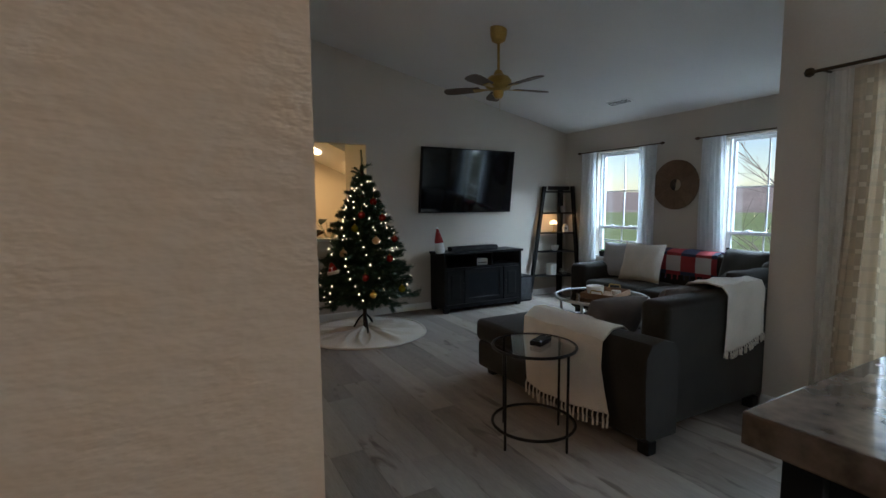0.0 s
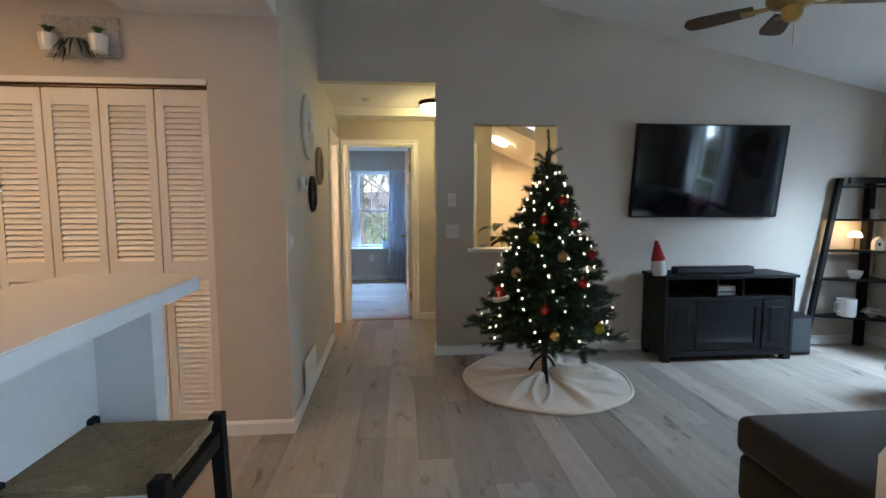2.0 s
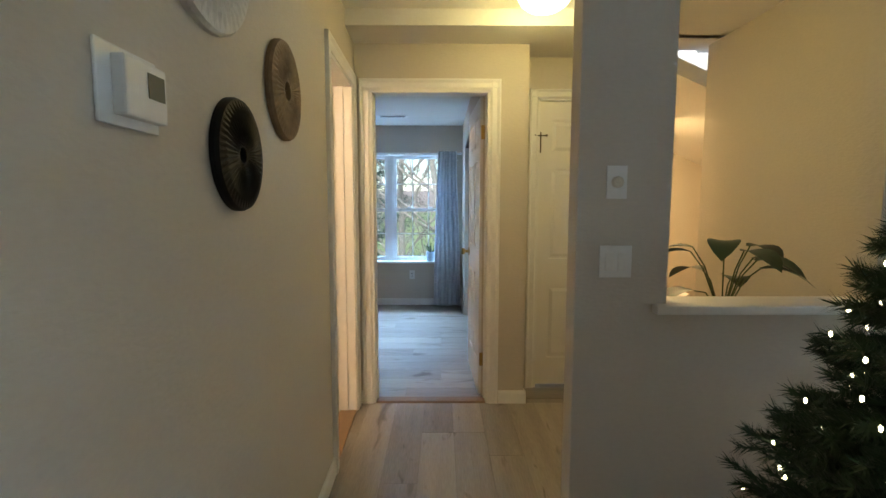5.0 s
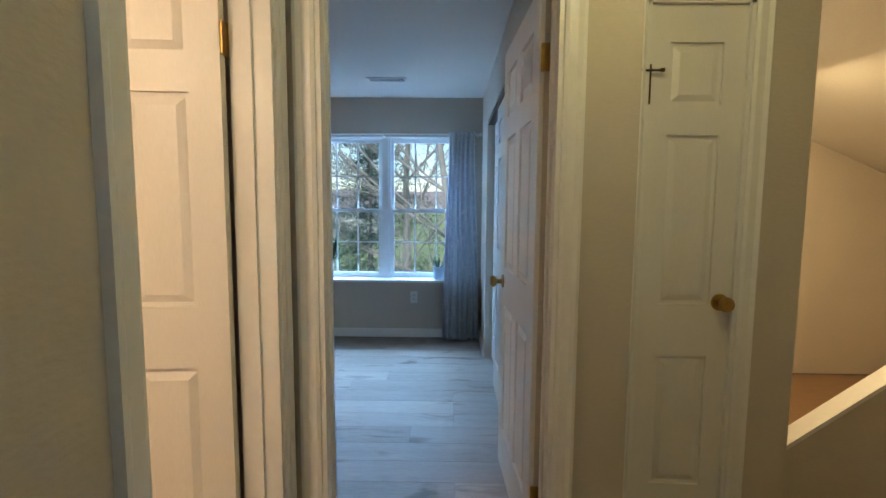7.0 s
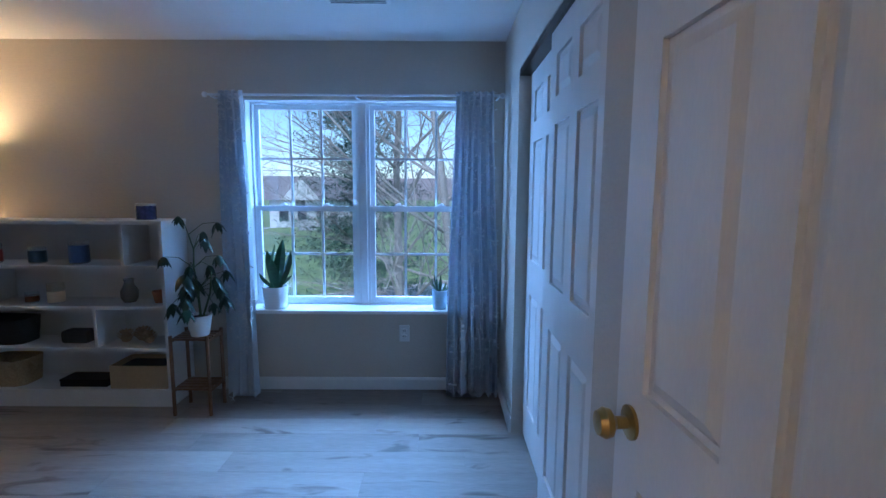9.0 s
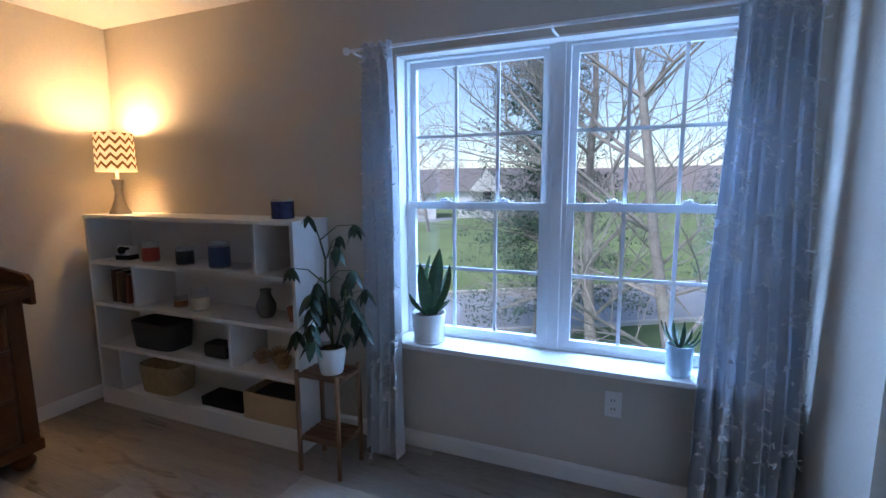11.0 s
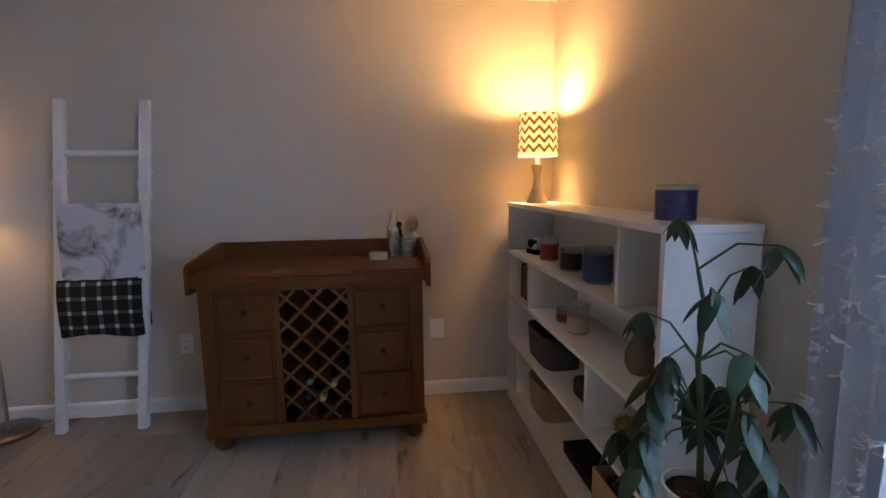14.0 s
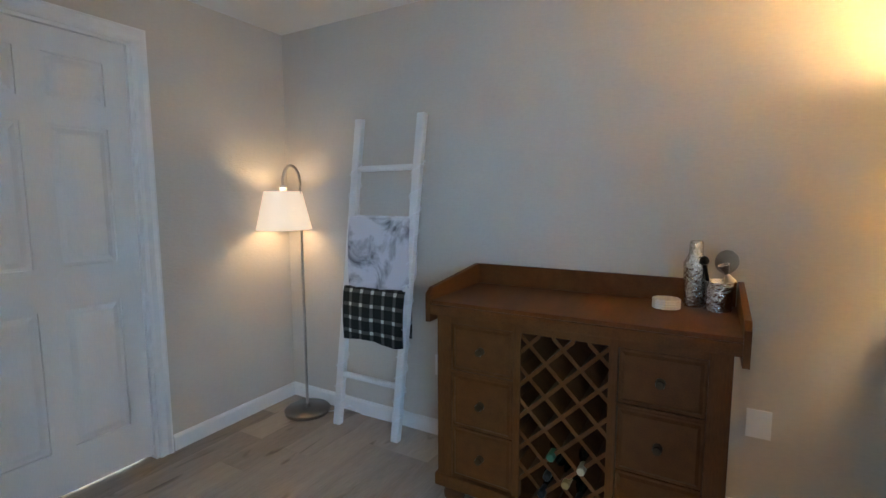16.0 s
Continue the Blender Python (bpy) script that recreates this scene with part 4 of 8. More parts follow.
part("kick_board", boxes((0.022, SW - 0.022, 0.004, 0.020, 0, 0.110)), M_WHITE, t)
LV = (0.112, 0.385, 0.650, 0.905)
for z in LV:
    part("shelf", boxes((0.022, SW - 0.022, 0.002, SD - 0.011, z - 0.020, z)), M_WHITE, t)
for f, lo in ((0.12, 0), (0.70, 1), (0.24, 2), (0.83, 3)):
    part("divider", boxes((f * SW, f * SW + 0.020, 0.003, SD - 0.011, LV[lo] + 0.0005, (LV + (SH,))[lo + 1] - 0.0215)), M_WHITE, t)


def on_shelf(level, f, y=0.10):
    return SX + f * SW, SY + y, LV[level] + 0.001


def candle(m, r, h, wax, fill, label, lid=None, band=None):
    t = thing("candle_jar", m, label, "candle", "jar candles on the bookcase")
    bm = bmesh.new()
    lathe(bm, [(0.0005, 0.0), (r * 0.9, 0.0), (r, 0.006), (r, h), (r - 0.003, h), (r - 0.003, 0.008), (0.0005, 0.008)], 28)
    part("jar", bm, M_JAR, t, "clear glass jar", smooth=True)
    bm = bmesh.new()
    lathe(bm, [(0.0005, 0.009), (r + 0.0007, 0.009), (r + 0.0007, fill), (0.0005, fill - 0.003)], 24)
    part("wax", bm, wax, t, smooth=True)
    if band:
        bm = bmesh.new()
        lathe(bm, [(r + 0.0006, h * 0.3), (r + 0.0006, h * 0.72)], 24, cap0=False, cap1=False)
        part("paper_label", bm, band, t)
    if lid:
        bm = bmesh.new()
        lathe(bm, [(0.0005, h), (r + 0.001, h), (r + 0.001, h + 0.010), (r * 0.9, h + 0.014), (0.0005, h + 0.014)], 24)
        part("lid", bm, lid, t, smooth=True)
    return t


M_JAR = mat("jar_glass", (0.92, 0.95, 0.96), 0.03, vary=0, bump=0, transmission=0.85)
W_BLUE = mat("blue_wax", (0.05, 0.09, 0.20), 0.4, vary=0.2, scale=20)
W_RED = mat("red_wax", (0.42, 0.045, 0.03), 0.4, vary=0.2)
W_NAVY = mat("navy_marbled_glaze", (0.030, 0.035, 0.11), 0.25, vary=0.6, scale=25)
W_CREAM = mat("cream_wax", (0.62, 0.52, 0.36), 0.4, vary=0.1)
W_AMBER = mat("amber_wax", (0.25, 0.10, 0.03), 0.4, vary=0.15)
W_DARK = mat("dark_teal_wax", (0.02, 0.035, 0.045), 0.3, vary=0.2)
M_PAPER = mat("white_paper", (0.7, 0.68, 0.64), 0.8)
x, y, z = on_shelf(3, 0.27)
candle(pose(x, y, z), 0.045, 0.12, W_RED, 0.085, "red jar candle with a clear lid", None, M_PAPER)
x, y, z = on_shelf(3, 0.45)
candle(pose(x, y, z), 0.047, 0.10, W_DARK, 0.08, "dark jar candle on the upper shelf")
x, y, z = on_shelf(3, 0.62)
candle(pose(x, y, z), 0.055, 0.14, W_BLUE, 0.115, "blue jar candle on the upper shelf")
x, y, z = on_shelf(2, 0.41)
candle(pose(x, y, z), 0.036, 0.065, W_AMBER, 0.045, "small amber candle with a white label", None, M_PAPER)
x, y, z = on_shelf(2, 0.51)
candle(pose(x, y, z), 0.046, 0.125, W_CREAM, 0.075, "cream jar candle, half burnt")
t = candle(pose(-0.82, 10.05, SH + 0.001), 0.056, 0.088, W_NAVY, 0.07, "wide navy blue marbled candle on the bookcase top", M_NICKEL)
bm = bmesh.new()
lathe(bm, [(0.0568, 0.001), (0.0568, 0.086)], 28, cap0=False, cap1=False)
part("sleeve", bm, W_NAVY, t, "navy marbled glass sleeve", smooth=True)
x, y, z = on_shelf(3, 0.13)
t = thing("toy_camera", pose(x, y, z, 0, 0, 12), "small black and white instant camera", "camera")
part("body", boxes((-0.05, 0.05, -0.03, 0.04, 0, 0.03), bevel=0.004), M_BLACK, t)
bm = bmesh.new()
prism(bm, [(-0.03, 0.030), (0.04, 0.030), (0.04, 0.085), (-0.012, 0.085)], "x", -0.045, 0.045)
part("housing", bm, M_CERAMIC, t)
bm = bmesh.new()
lathe(bm, [(0.024, 0), (0.024, 0.014), (0.018, 0.018), (0.0005, 0.012)], 20, m=Matrix.Translation((-0.006, -0.018, 0.058)) @ Matrix.Rotation(radians(90), 4, 'X'))
part("lens", bm, M_BLACK, t, smooth=True)
part("flash", boxes((0.018, 0.040, -0.026, -0.012, 0.062, 0.078)), M_DARKIN, t)
x, y, z = on_shelf(2, 0.10)
for k, (c, h, w) in enumerate((((0.10, 0.05, 0.03), 0.20, 0.030), ((0.22, 0.14, 0.08), 0.185, 0.022), ((0.06, 0.03, 0.02), 0.205, 0.034), ((0.28, 0.10, 0.05), 0.18, 0.026))):
    t = thing("book", pose(x - 0.03 + k * 0.040, y, z, 0, 7 if k > 1 else 3, 0), "brown-spined book standing on the shelf", "book", "books on the bookcase")
    part("cover", boxes((0, w, -0.06, 0.07, 0.002, h), bevel=0.002), mat("book_cover", c, 0.6), t)
    part("pages", boxes((0.003, w - 0.003, -0.0585, 0.0685, h, h + 0.0008)), M_PAPER, t)


def basket(m, w, d, h, material, label, rows=9, liner=None):
    """A soft basket of stacked coils, open at the top."""
    t = thing("basket", m, label, "basket")
    def ring(s, z):
        return [(w / 2 * s * math.copysign(abs(math.cos(a)) ** 0.45, math.cos(a)), d / 2 * s * math.copysign(abs(math.sin(a)) ** 0.45, math.sin(a)), z)
                for a in [2 * math.pi * i / 36 for i in range(36)]]
    rings = []
    for k in range(rows):
        s = 0.90 + 0.10 * k / rows
        rings += [ring(s, h * k / rows), ring(s + 0.018, h * (k + 0.5) / rows)]
    rings.append(ring(1.0, h))
    inner = [ring(0.94, h - 0.002), ring(0.86, 0.012)]
    bm = bmesh.new()
    loft(bm, rings + inner)
    part("weave", bm, material, t, smooth=True)
    for sx in (-1, 1):
        bm = bmesh.new()
        tube(bm, [(sx * w * 0.5, -0.03, h * 0.85), (sx * (w * 0.5 + 0.016), -0.02, h * 0.7), (sx * (w * 0.5 + 0.016), 0.02, h * 0.7), (sx * w * 0.5, 0.03, h * 0.85)], 0.006, 8)
        part("handle", bm, material, t, smooth=True)
    return t


M_GREYB = mat("charcoal_felt", (0.045, 0.047, 0.052), 0.95, vary=0.2, scale=20, fine=120, bump=0.6)
M_TANB = mat("tan_seagrass", (0.42, 0.31, 0.17), 0.85, vary=0.3, scale=20, fine=90, bump=0.8)
x, y, z = on_shelf(1, 0.27, 0.13)
basket(pose(x, y, z), 0.36, 0.20, 0.16, M_GREYB, "charcoal grey felt storage basket")
x, y, z = on_shelf(0, 0.28, 0.13)
basket(pose(x, y, z), 0.30, 0.21, 0.17, M_TANB, "tan woven seagrass basket")
x, y, z = on_shelf(1, 0.58, 0.12)
t = thing("pouch", pose(x, y, z), "small grey zipped pouch on the shelf", "pouch")
part("body", boxes((-0.085, 0.085, -0.05, 0.05, 0, 0.085), bevel=0.022), M_GREYB, t, smooth=True)
part("zip", boxes((-0.07, 0.07, -0.052, -0.049, 0.058, 0.062)), M_IRON, t)
x, y, z = on_shelf(0, 0.62, 0.10)
t = thing("flat_box", pose(x, y, z), "flat black box lying on the shelf", "box")
part("body", boxes((-0.15, 0.15, -0.06, 0.07, 0, 0.035), bevel=0.003), M_BLACK, t)
part("lid", boxes((-0.152, 0.152, -0.062, 0.072, 0.0355, 0.05), bevel=0.003), M_BLACK, t)
x, y, z = on_shelf(0, 0.86, 0.125)
t = thing("storage_box", pose(x, y, z), "open tan cardboard storage box", "box")
M_CARD = mat("tan_cardboard", (0.45, 0.33, 0.19), 0.85, vary=0.1, bump=0.15)
for b in ((-0.18, 0.18, -0.11, -0.104, 0, 0.15), (-0.18, 0.18, 0.104, 0.11, 0, 0.15), (-0.18, -0.174, -0.104, 0.104, 0, 0.15), (0.174, 0.18, -0.104, 0.104, 0, 0.15)):
    part("side", boxes(b), M_CARD, t)
part("bottom", boxes((-0.174, 0.174, -0.104, 0.104, 0, 0.004)), M_CARD, t)
# One dark rounded block stands in for the box's contents.
part("folded_cloth", boxes((-0.15, 0.12, -0.08, 0.09, 0.005, 0.135), bevel=0.02), M_GREYB, t, "dark rounded block filling the box")
x, y, z = on_shelf(2, 0.80, 0.13)
t = thing("vase", pose(x, y, z), "small grey glass vase on the shelf", "vase")
bm = bmesh.new()
lathe(bm, [(0.0005, 0), (0.035, 0), (0.05, 0.03), (0.052, 0.07), (0.032, 0.11), (0.026, 0.13), (0.032, 0.15), (0.029, 0.15), (0.023, 0.13), (0.028, 0.11), (0.0005, 0.02)], 28)
part("body", bm, mat("grey_glass", (0.25, 0.25, 0.24), 0.12, transmission=0.4), t, smooth=True)
x, y, z = on_shelf(2, 0.93, 0.12)
t = thing("terracotta_pot", pose(x, y, z), "small empty terracotta pot on the shelf", "pot")
pot(t, 0.045, 0.075, mat("terracotta", (0.32, 0.12, 0.055), 0.8, vary=0.15), 0.7)
x, y, z = on_shelf(1, 0.84, 0.11)
M_SHELLS = mat("tan_shells", (0.40, 0.27, 0.16), 0.7, vary=0.4, scale=30, bump=0.6)
for k, (dx, dy, r) in enumerate(((-0.09, 0, 0.045), (0.0, 0.03, 0.05), (0.07, -0.02, 0.042), (-0.03, 0.05, 0.035))):
    t = thing("pine_cone", pose(x + dx, y + dy, z), "tan pine cone lying on the shelf", "pine cone", "pine cones on the bookcase")
    bm = bmesh.new()
    for j in range(7):
        rr = r * math.sin(math.pi * (j + 0.8) / 8.2)
        for q in range(9):
            a = 2 * math.pi * (q + 0.5 * (j % 2)) / 9
            c = Vector((rr * 0.75 * math.cos(a), rr * 0.75 * math.sin(a), r * 0.25 + j * r * 0.22))
            leaf(bm, c, (math.cos(a), math.sin(a), 0.5), r * 0.5, r * 0.5, -0.2, 2)
    lathe(bm, [(0.0005, 0), (r * 0.6, r * 0.3), (r * 0.7, r * 0.9), (r * 0.3, r * 1.7), (0.0005, r * 1.8)], 12)
    part("scales", bm, M_SHELLS, t)

# table lamp with a chevron shade
t = thing("table_lamp", pose(-2.035, 10.035, SH + 0.001), "lit table lamp with a chevron drum shade", "table lamp")
M_LBASE = mat("grey_resin", (0.20, 0.18, 0.16), 0.45, vary=0.15)
bm = bmesh.new()
lathe(bm, [(0.0005, 0), (0.058, 0), (0.057, 0.012), (0.045, 0.035), (0.027, 0.085), (0.020, 0.125), (0.024, 0.165), (0.032, 0.195), (0.033, 0.205), (0.014, 0.208), (0.0005, 0.208)], 28)
part("base", bm, M_LBASE, t, smooth=True)
bm = bmesh.new()
lathe(bm, [(0.010, 0.208), (0.010, 0.26), (0.014, 0.262), (0.014, 0.355), (0.0005, 0.357)], 16)
part("socket", bm, M_CERAMIC, t, smooth=True)
M_SHADE = mat("lit_cream_shade", (0.80, 0.68, 0.48), 0.9, vary=0.03, bump=0.05, fine=200, emit=(1.0, 0.62, 0.20), power=1.0)
M_CHEV = mat("brown_chevron_print", (0.20, 0.085, 0.02), 0.9, vary=0.1, emit=(0.85, 0.32, 0.05), power=0.22)
R, Z0, Z1 = 0.105, 0.250, 0.475
bm = bmesh.new()
lathe(bm, [(R, Z0), (R * 0.94, Z1), (R * 0.94 - 0.002, Z1), (R - 0.002, Z0)], 48, cap0=False, cap1=False)
part("shade", bm, M_SHADE, t, "glowing cream drum shade", smooth=True)
for k in range(5):
    bm = bmesh.new()
    lo, hi = [], []
    nn = 96
    zc = Z0 + 0.014 + k * 0.047
    for i in range(nn):
        a = 2 * math.pi * i / nn
        f = (i % 8) / 8
        zz = zc + 0.030 * (1 - abs(2 * f - 1))
        for lst, dz in ((lo, 0.0), (hi, 0.021)):
            zq = min(zz + dz, Z1 - 0.002)
            rr = R + (R * 0.94 - R) * (zq - Z0) / (Z1 - Z0) + 0.0007
            lst.append((rr * math.cos(a), rr * math.sin(a), zq))
    loft(bm, [lo, hi], False, False)
    part("chevron_band", bm, M_CHEV, t, "brown zigzag stripe")
M_BULB = mat("lit_bulb", (1, 0.9, 0.7), 0.3, vary=0, bump=0, emit=(1.0, 0.72, 0.35), power=12)
bm = bmesh.new()
lathe(bm, [(0.013, 0.357), (0.028, 0.39), (0.030, 0.41), (0.020, 0.433), (0.0005, 0.439)], 20)
o = part("bulb", bm, M_BULB, t, "glowing bulb", smooth=True)
o.visible_shadow = False

# floor lamp
t = thing("floor_lamp", pose(-2.14, 7.19, 0), "lit arched floor lamp of brushed nickel with a white shade", "floor lamp")
bm = bmesh.new()
lathe(bm, [(0.0005, 0), (0.135, 0), (0.137, 0.018), (0.128, 0.026), (0.02, 0.032), (0.016, 0.05), (0.0005, 0.05)], 40)
part("base", bm, mat("dark_nickel", (0.22, 0.20, 0.18), 0.28, 1.0, vary=0.1, bump=0.02), t, "dark brushed metal foot", smooth=True)
bm = bmesh.new()
arc = [(0, 0, 0.04), (0, 0, 0.7), (0, 0, 1.34)] + [(0.02 - 0.02 * math.cos(a), -0.048 + 0.048 * math.cos(a), 1.40 + 0.10 * math.sin(a)) for a in [math.pi * i / 10 for i in range(11)]] + [(0.04, -0.096, 1.37)]
tube(bm, arc, 0.0085, 10)
part("pole", bm, M_NICKEL, t, smooth=True)
M_FSHADE = mat("lit_white_shade", (0.82, 0.72, 0.60), 0.9, vary=0.02, bump=0.05, fine=200, emit=(1.0, 0.72, 0.48), power=0.30)
bm = bmesh.new()
lathe(bm, [(0.160, 1.125), (0.108, 1.350), (0.106, 1.350), (0.158, 1.125)], 48, centre=(0.04, -0.096, 0), cap0=False, cap1=False)
part("shade", bm, M_FSHADE, t, "glowing white tapered shade", smooth=True)
bm = bmesh.new()
lathe(bm, [(0.020, 1.345), (0.022, 1.375), (0.010, 1.385), (0.0005, 1.385)], 16, centre=(0.04, -0.096, 0))
for a in range(3):
    tube(bm, [(0.04, -0.096, 1.345), (0.04 + 0.106 * math.cos(a * 2.1), -0.096 + 0.106 * math.sin(a * 2.1), 1.345)], 0.002, 6)
part("fitter", bm, M_CERAMIC, t, smooth=True)
bm = bmesh.new()
lathe(bm, [(0.012, 1.30), (0.026, 1.27), (0.028, 1.25), (0.018, 1.23), (0.0005, 1.225)], 16, centre=(0.04, -0.096, 0))
o = part("bulb", bm, M_BULB, t, "glowing bulb", smooth=True)
o.visible_shadow = False
bm = bmesh.new()
tube(bm, [(0, 0.05, 0.01), (-0.06, 0.14, 0.006), (-0.10, 0.25, 0.05), (-0.12, 0.33, 0.008), (-0.13, 0.55, 0.006)], 0.0035, 6)
part("power_cord", bm, M_VINYL, t, smooth=True)

# leaning blanket ladder
t = thing("blanket_ladder", pose(-2.275, 7.465, 0), "white wooden ladder leaning on the wall", "ladder")
def rail_pt(y, z):
    return (0.165 - 0.135 * z / 1.745, y + 0.105 * z / 1.745, z)
for y in (0.0, 0.41):
    bm = bmesh.new()
    rings = []
    for z in (0.0, 1.745):
        p = Vector(rail_pt(y, z))
        rings.append([p + Vector((dx, dy, 0)) for dx, dy in ((-0.019, -0.024), (0.019, -0.024), (0.019, 0.024), (-0.019, 0.024))])
    loft(bm, rings)
    bmesh.ops.bevel(bm, geom=list(bm.edges), offset=0.004, segments=1, affect='EDGES')
    part("rail", bm, M_WHITE, t)
for z in (0.30, 0.79, 1.18, 1.47):
    p, q = rail_pt(0.0, z), rail_pt(0.41, z)
    bm = bmesh.new()
    tube(bm, [p, q], 0.017, 10)
    part("rung", bm, M_WHITE, t, smooth=True)


def tie_dye():
    m = mat("grey_tie_dye_fleece", (0.62, 0.61, 0.64), 0.95, vary=0.1, fine=200, bump=0.4, sheen=0.4)
    nt = m.node_tree
    tc, n = nt.nodes.new("ShaderNodeTexCoord"), nt.nodes.new("ShaderNodeTexNoise")
    n.inputs["Scale"].default_value, n.inputs["Detail"].default_value, n.inputs["Roughness"].default_value = 5, 7, 0.62
    n.inputs["Distortion"].default_value = 0.8
    rp = nt.nodes.new("ShaderNodeValToRGB")
    rp.color_ramp.elements[0].position, rp.color_ramp.elements[0].color = 0.34, (0.10, 0.10, 0.12, 1)
    rp.color_ramp.elements[1].position, rp.color_ramp.elements[1].color = 0.52, (0.66, 0.65, 0.69, 1)
    nt.links.new(tc.outputs["Object"], n.inputs["Vector"])
    nt.links.new(n.outputs[0], rp.inputs[0])
    nt.links.new(rp.outputs[0], nt.nodes["Principled BSDF"].inputs["Base Color"])
    return m


def plaid(name, base, lines, axes=("Y", "Z"), pitch=0.085, rough=0.95):
    """Checked cloth: thin and broad stripes along two axes."""
    m = mat(name, base, rough, vary=0.1, fine=220, bump=0.4)
    nt = m.node_tree
    tc, sep = nt.nodes.new("ShaderNodeTexCoord"), nt.nodes.new("ShaderNodeSeparateXYZ")
    nt.links.new(tc.outputs["Object"], sep.inputs[0])
    masks = []
    for ax in axes:
        md = nt.nodes.new("ShaderNodeMath")
        md.operation = 'PINGPONG'
        md.inputs[1].default_value = pitch / 2
        nt.links.new(sep.outputs[ax], md.inputs[0])
        lt = nt.nodes.new("ShaderNodeMath")
        lt.operation = 'LESS_THAN'
        lt.inputs[1].default_value = pitch * 0.13
        nt.links.new(md.outputs[0], lt.inputs[0])
        masks.append(lt)
    sm = nt.nodes.new("ShaderNodeMath")
    sm.operation = 'ADD'
    nt.links.new(masks[0].outputs[0], sm.inputs[0])
    nt.links.new(masks[1].outputs[0], sm.inputs[1])
    rp = nt.nodes.new("ShaderNodeValToRGB")
    rp.color_ramp.interpolation = 'CONSTANT'
    e = rp.color_ramp.elements
    e[0].position, e[0].color = 0.0, (*base, 1)
    e[1].position, e[1].color = 0.25, (*[b * 0.6 + l * 0.12 for b, l in zip(base, lines)], 1)
    h = e.new(0.75)
    h.color = (*lines, 1)
    dv = nt.nodes.new("ShaderNodeMath")
    dv.operation = 'MULTIPLY'
    dv.inputs[1].default_value = 0.5
    nt.links.new(sm.outputs[0], dv.inputs[0])
    nt.links.new(dv.outputs[0], rp.inputs[0])
    nt.links.new(rp.outputs[0], nt.nodes["Principled BSDF"].inputs["Base Color"])
    return m


def draped(name, m, w, front, back, material, label, gap=0.03, seed=0, thick=0.010, category="blanket"):
    """Cloth hung over a rung along local y: front flap to +x, back flap to -x."""
    t = thing(name, m, label, category, "blankets on the ladder")
    prof = [(gap + 0.012, -front), (gap + 0.014, -front * 0.66), (gap + 0.010, -front * 0.33), (gap, -0.01), (gap * 0.6, 0.018), (0, 0.026), (-gap * 0.6, 0.018), (-gap, -0.02), (-gap, -back * 0.5), (-gap, -back)]
    rings, n = [], 22
    for x, z in prof:
        a, b = [], []
        for i in range(n + 1):
            s = i / n
            y = (s - 0.5) * w
            wv = 0.006 * math.sin(11 * s + seed) + 0.004 * math.sin(25 * s + seed * 2 - z * 9)
            k = min(1.0, abs(z) * 5)
            sg = 1 if x > 0 else -1
            sag = 0.010 * math.sin(7 * s + seed + x * 30) if abs(z) > 0.1 else 0
            a.append((x + sg * wv * k + sg * thick, y, z + sag))
            b.append((x + sg * wv * k, y, z + sag))
        rings.append(a + b[::-1])
    bm = bmesh.new()
    loft(bm, rings)
    part("cloth", bm, material, t, smooth=True)
    return t


p = rail_pt(0.205, 1.18)
draped("blanket", pose(-2.275 + p[0], 7.465 + p[1], 1.187), 0.40, 0.37, 0.30, tie_dye(), "grey and white tie-dyed fleece blanket on the ladder", seed=1)
p = rail_pt(0.205, 0.79)
draped("blanket", pose(-2.275 + p[0], 7.465 + p[1], 0.797), 0.41, 0.275, 0.24, plaid("black_white_plaid", (0.008, 0.010, 0.008), (0.60, 0.60, 0.54), pitch=0.075),
       "black and white plaid blanket on the ladder", seed=4)
t = thing("string_lights", pose(-2.275, 7.465, 0), "unlit white string lights wound round the ladder", "string lights")
rnd = random.Random(5)
for y in (0.0, 0.41):
    bm, pts = bmesh.new(), []
    for k in range(90):
        z = 0.12 + k * 0.0155
        if y == 0 and 0.45 < z < 1.25:
            continue
        p = Vector(rail_pt(y, z))
        a = k * 0.8
        pts.append(p + Vector((0.034 * math.cos(a), 0.036 * math.sin(a), 0.004 * math.sin(k))))
    tube(bm, pts, 0.0016, 5)
    w = part("wire", bm, M_VINYL, t)
    bm = bmesh.new()
    for q in pts[::4]:
        d = Vector((rnd.uniform(0, 1), rnd.uniform(-1, 1), rnd.uniform(-0.8, 0.5))).normalized()
        tube(bm, [q, q + d * 0.022], 0.0035, 5, 0.001)
    tagged(part("bulb", bm, M_TUFT, w, "tiny unlit bulbs"), kind="stuff")

# buffet with a wine rack
t = thing("buffet", pose(-1.79, 8.295, 0, 0, 0, 90), "chestnut wooden buffet with drawers and a lattice wine rack", "buffet")
BW, BD = 1.12, 0.455
X0, X1 = 0.035, BW - 0.035
xs = [X0, X0 + 0.065, X0 + 0.335, X0 + 0.365, X1 - 0.365, X1 - 0.335, X1 - 0.065, X1]
part("side_panel", boxes((X0, X0 + 0.02, 0.02, BD, 0.085, 0.828)), M_BUFFETV, t)
part("side_panel", boxes((X1 - 0.02, X1, 0.02, BD, 0.085, 0.828)), M_BUFFETV, t)
part("back_panel", boxes((X0 + 0.02, X1 - 0.02, BD - 0.015, BD, 0.085, 0.828)), M_BUFFETV, t)
part("bottom_panel", boxes((X0 + 0.02, X1 - 0.02, 0.02, BD - 0.015, 0.085, 0.105)), M_BUFFET, t)
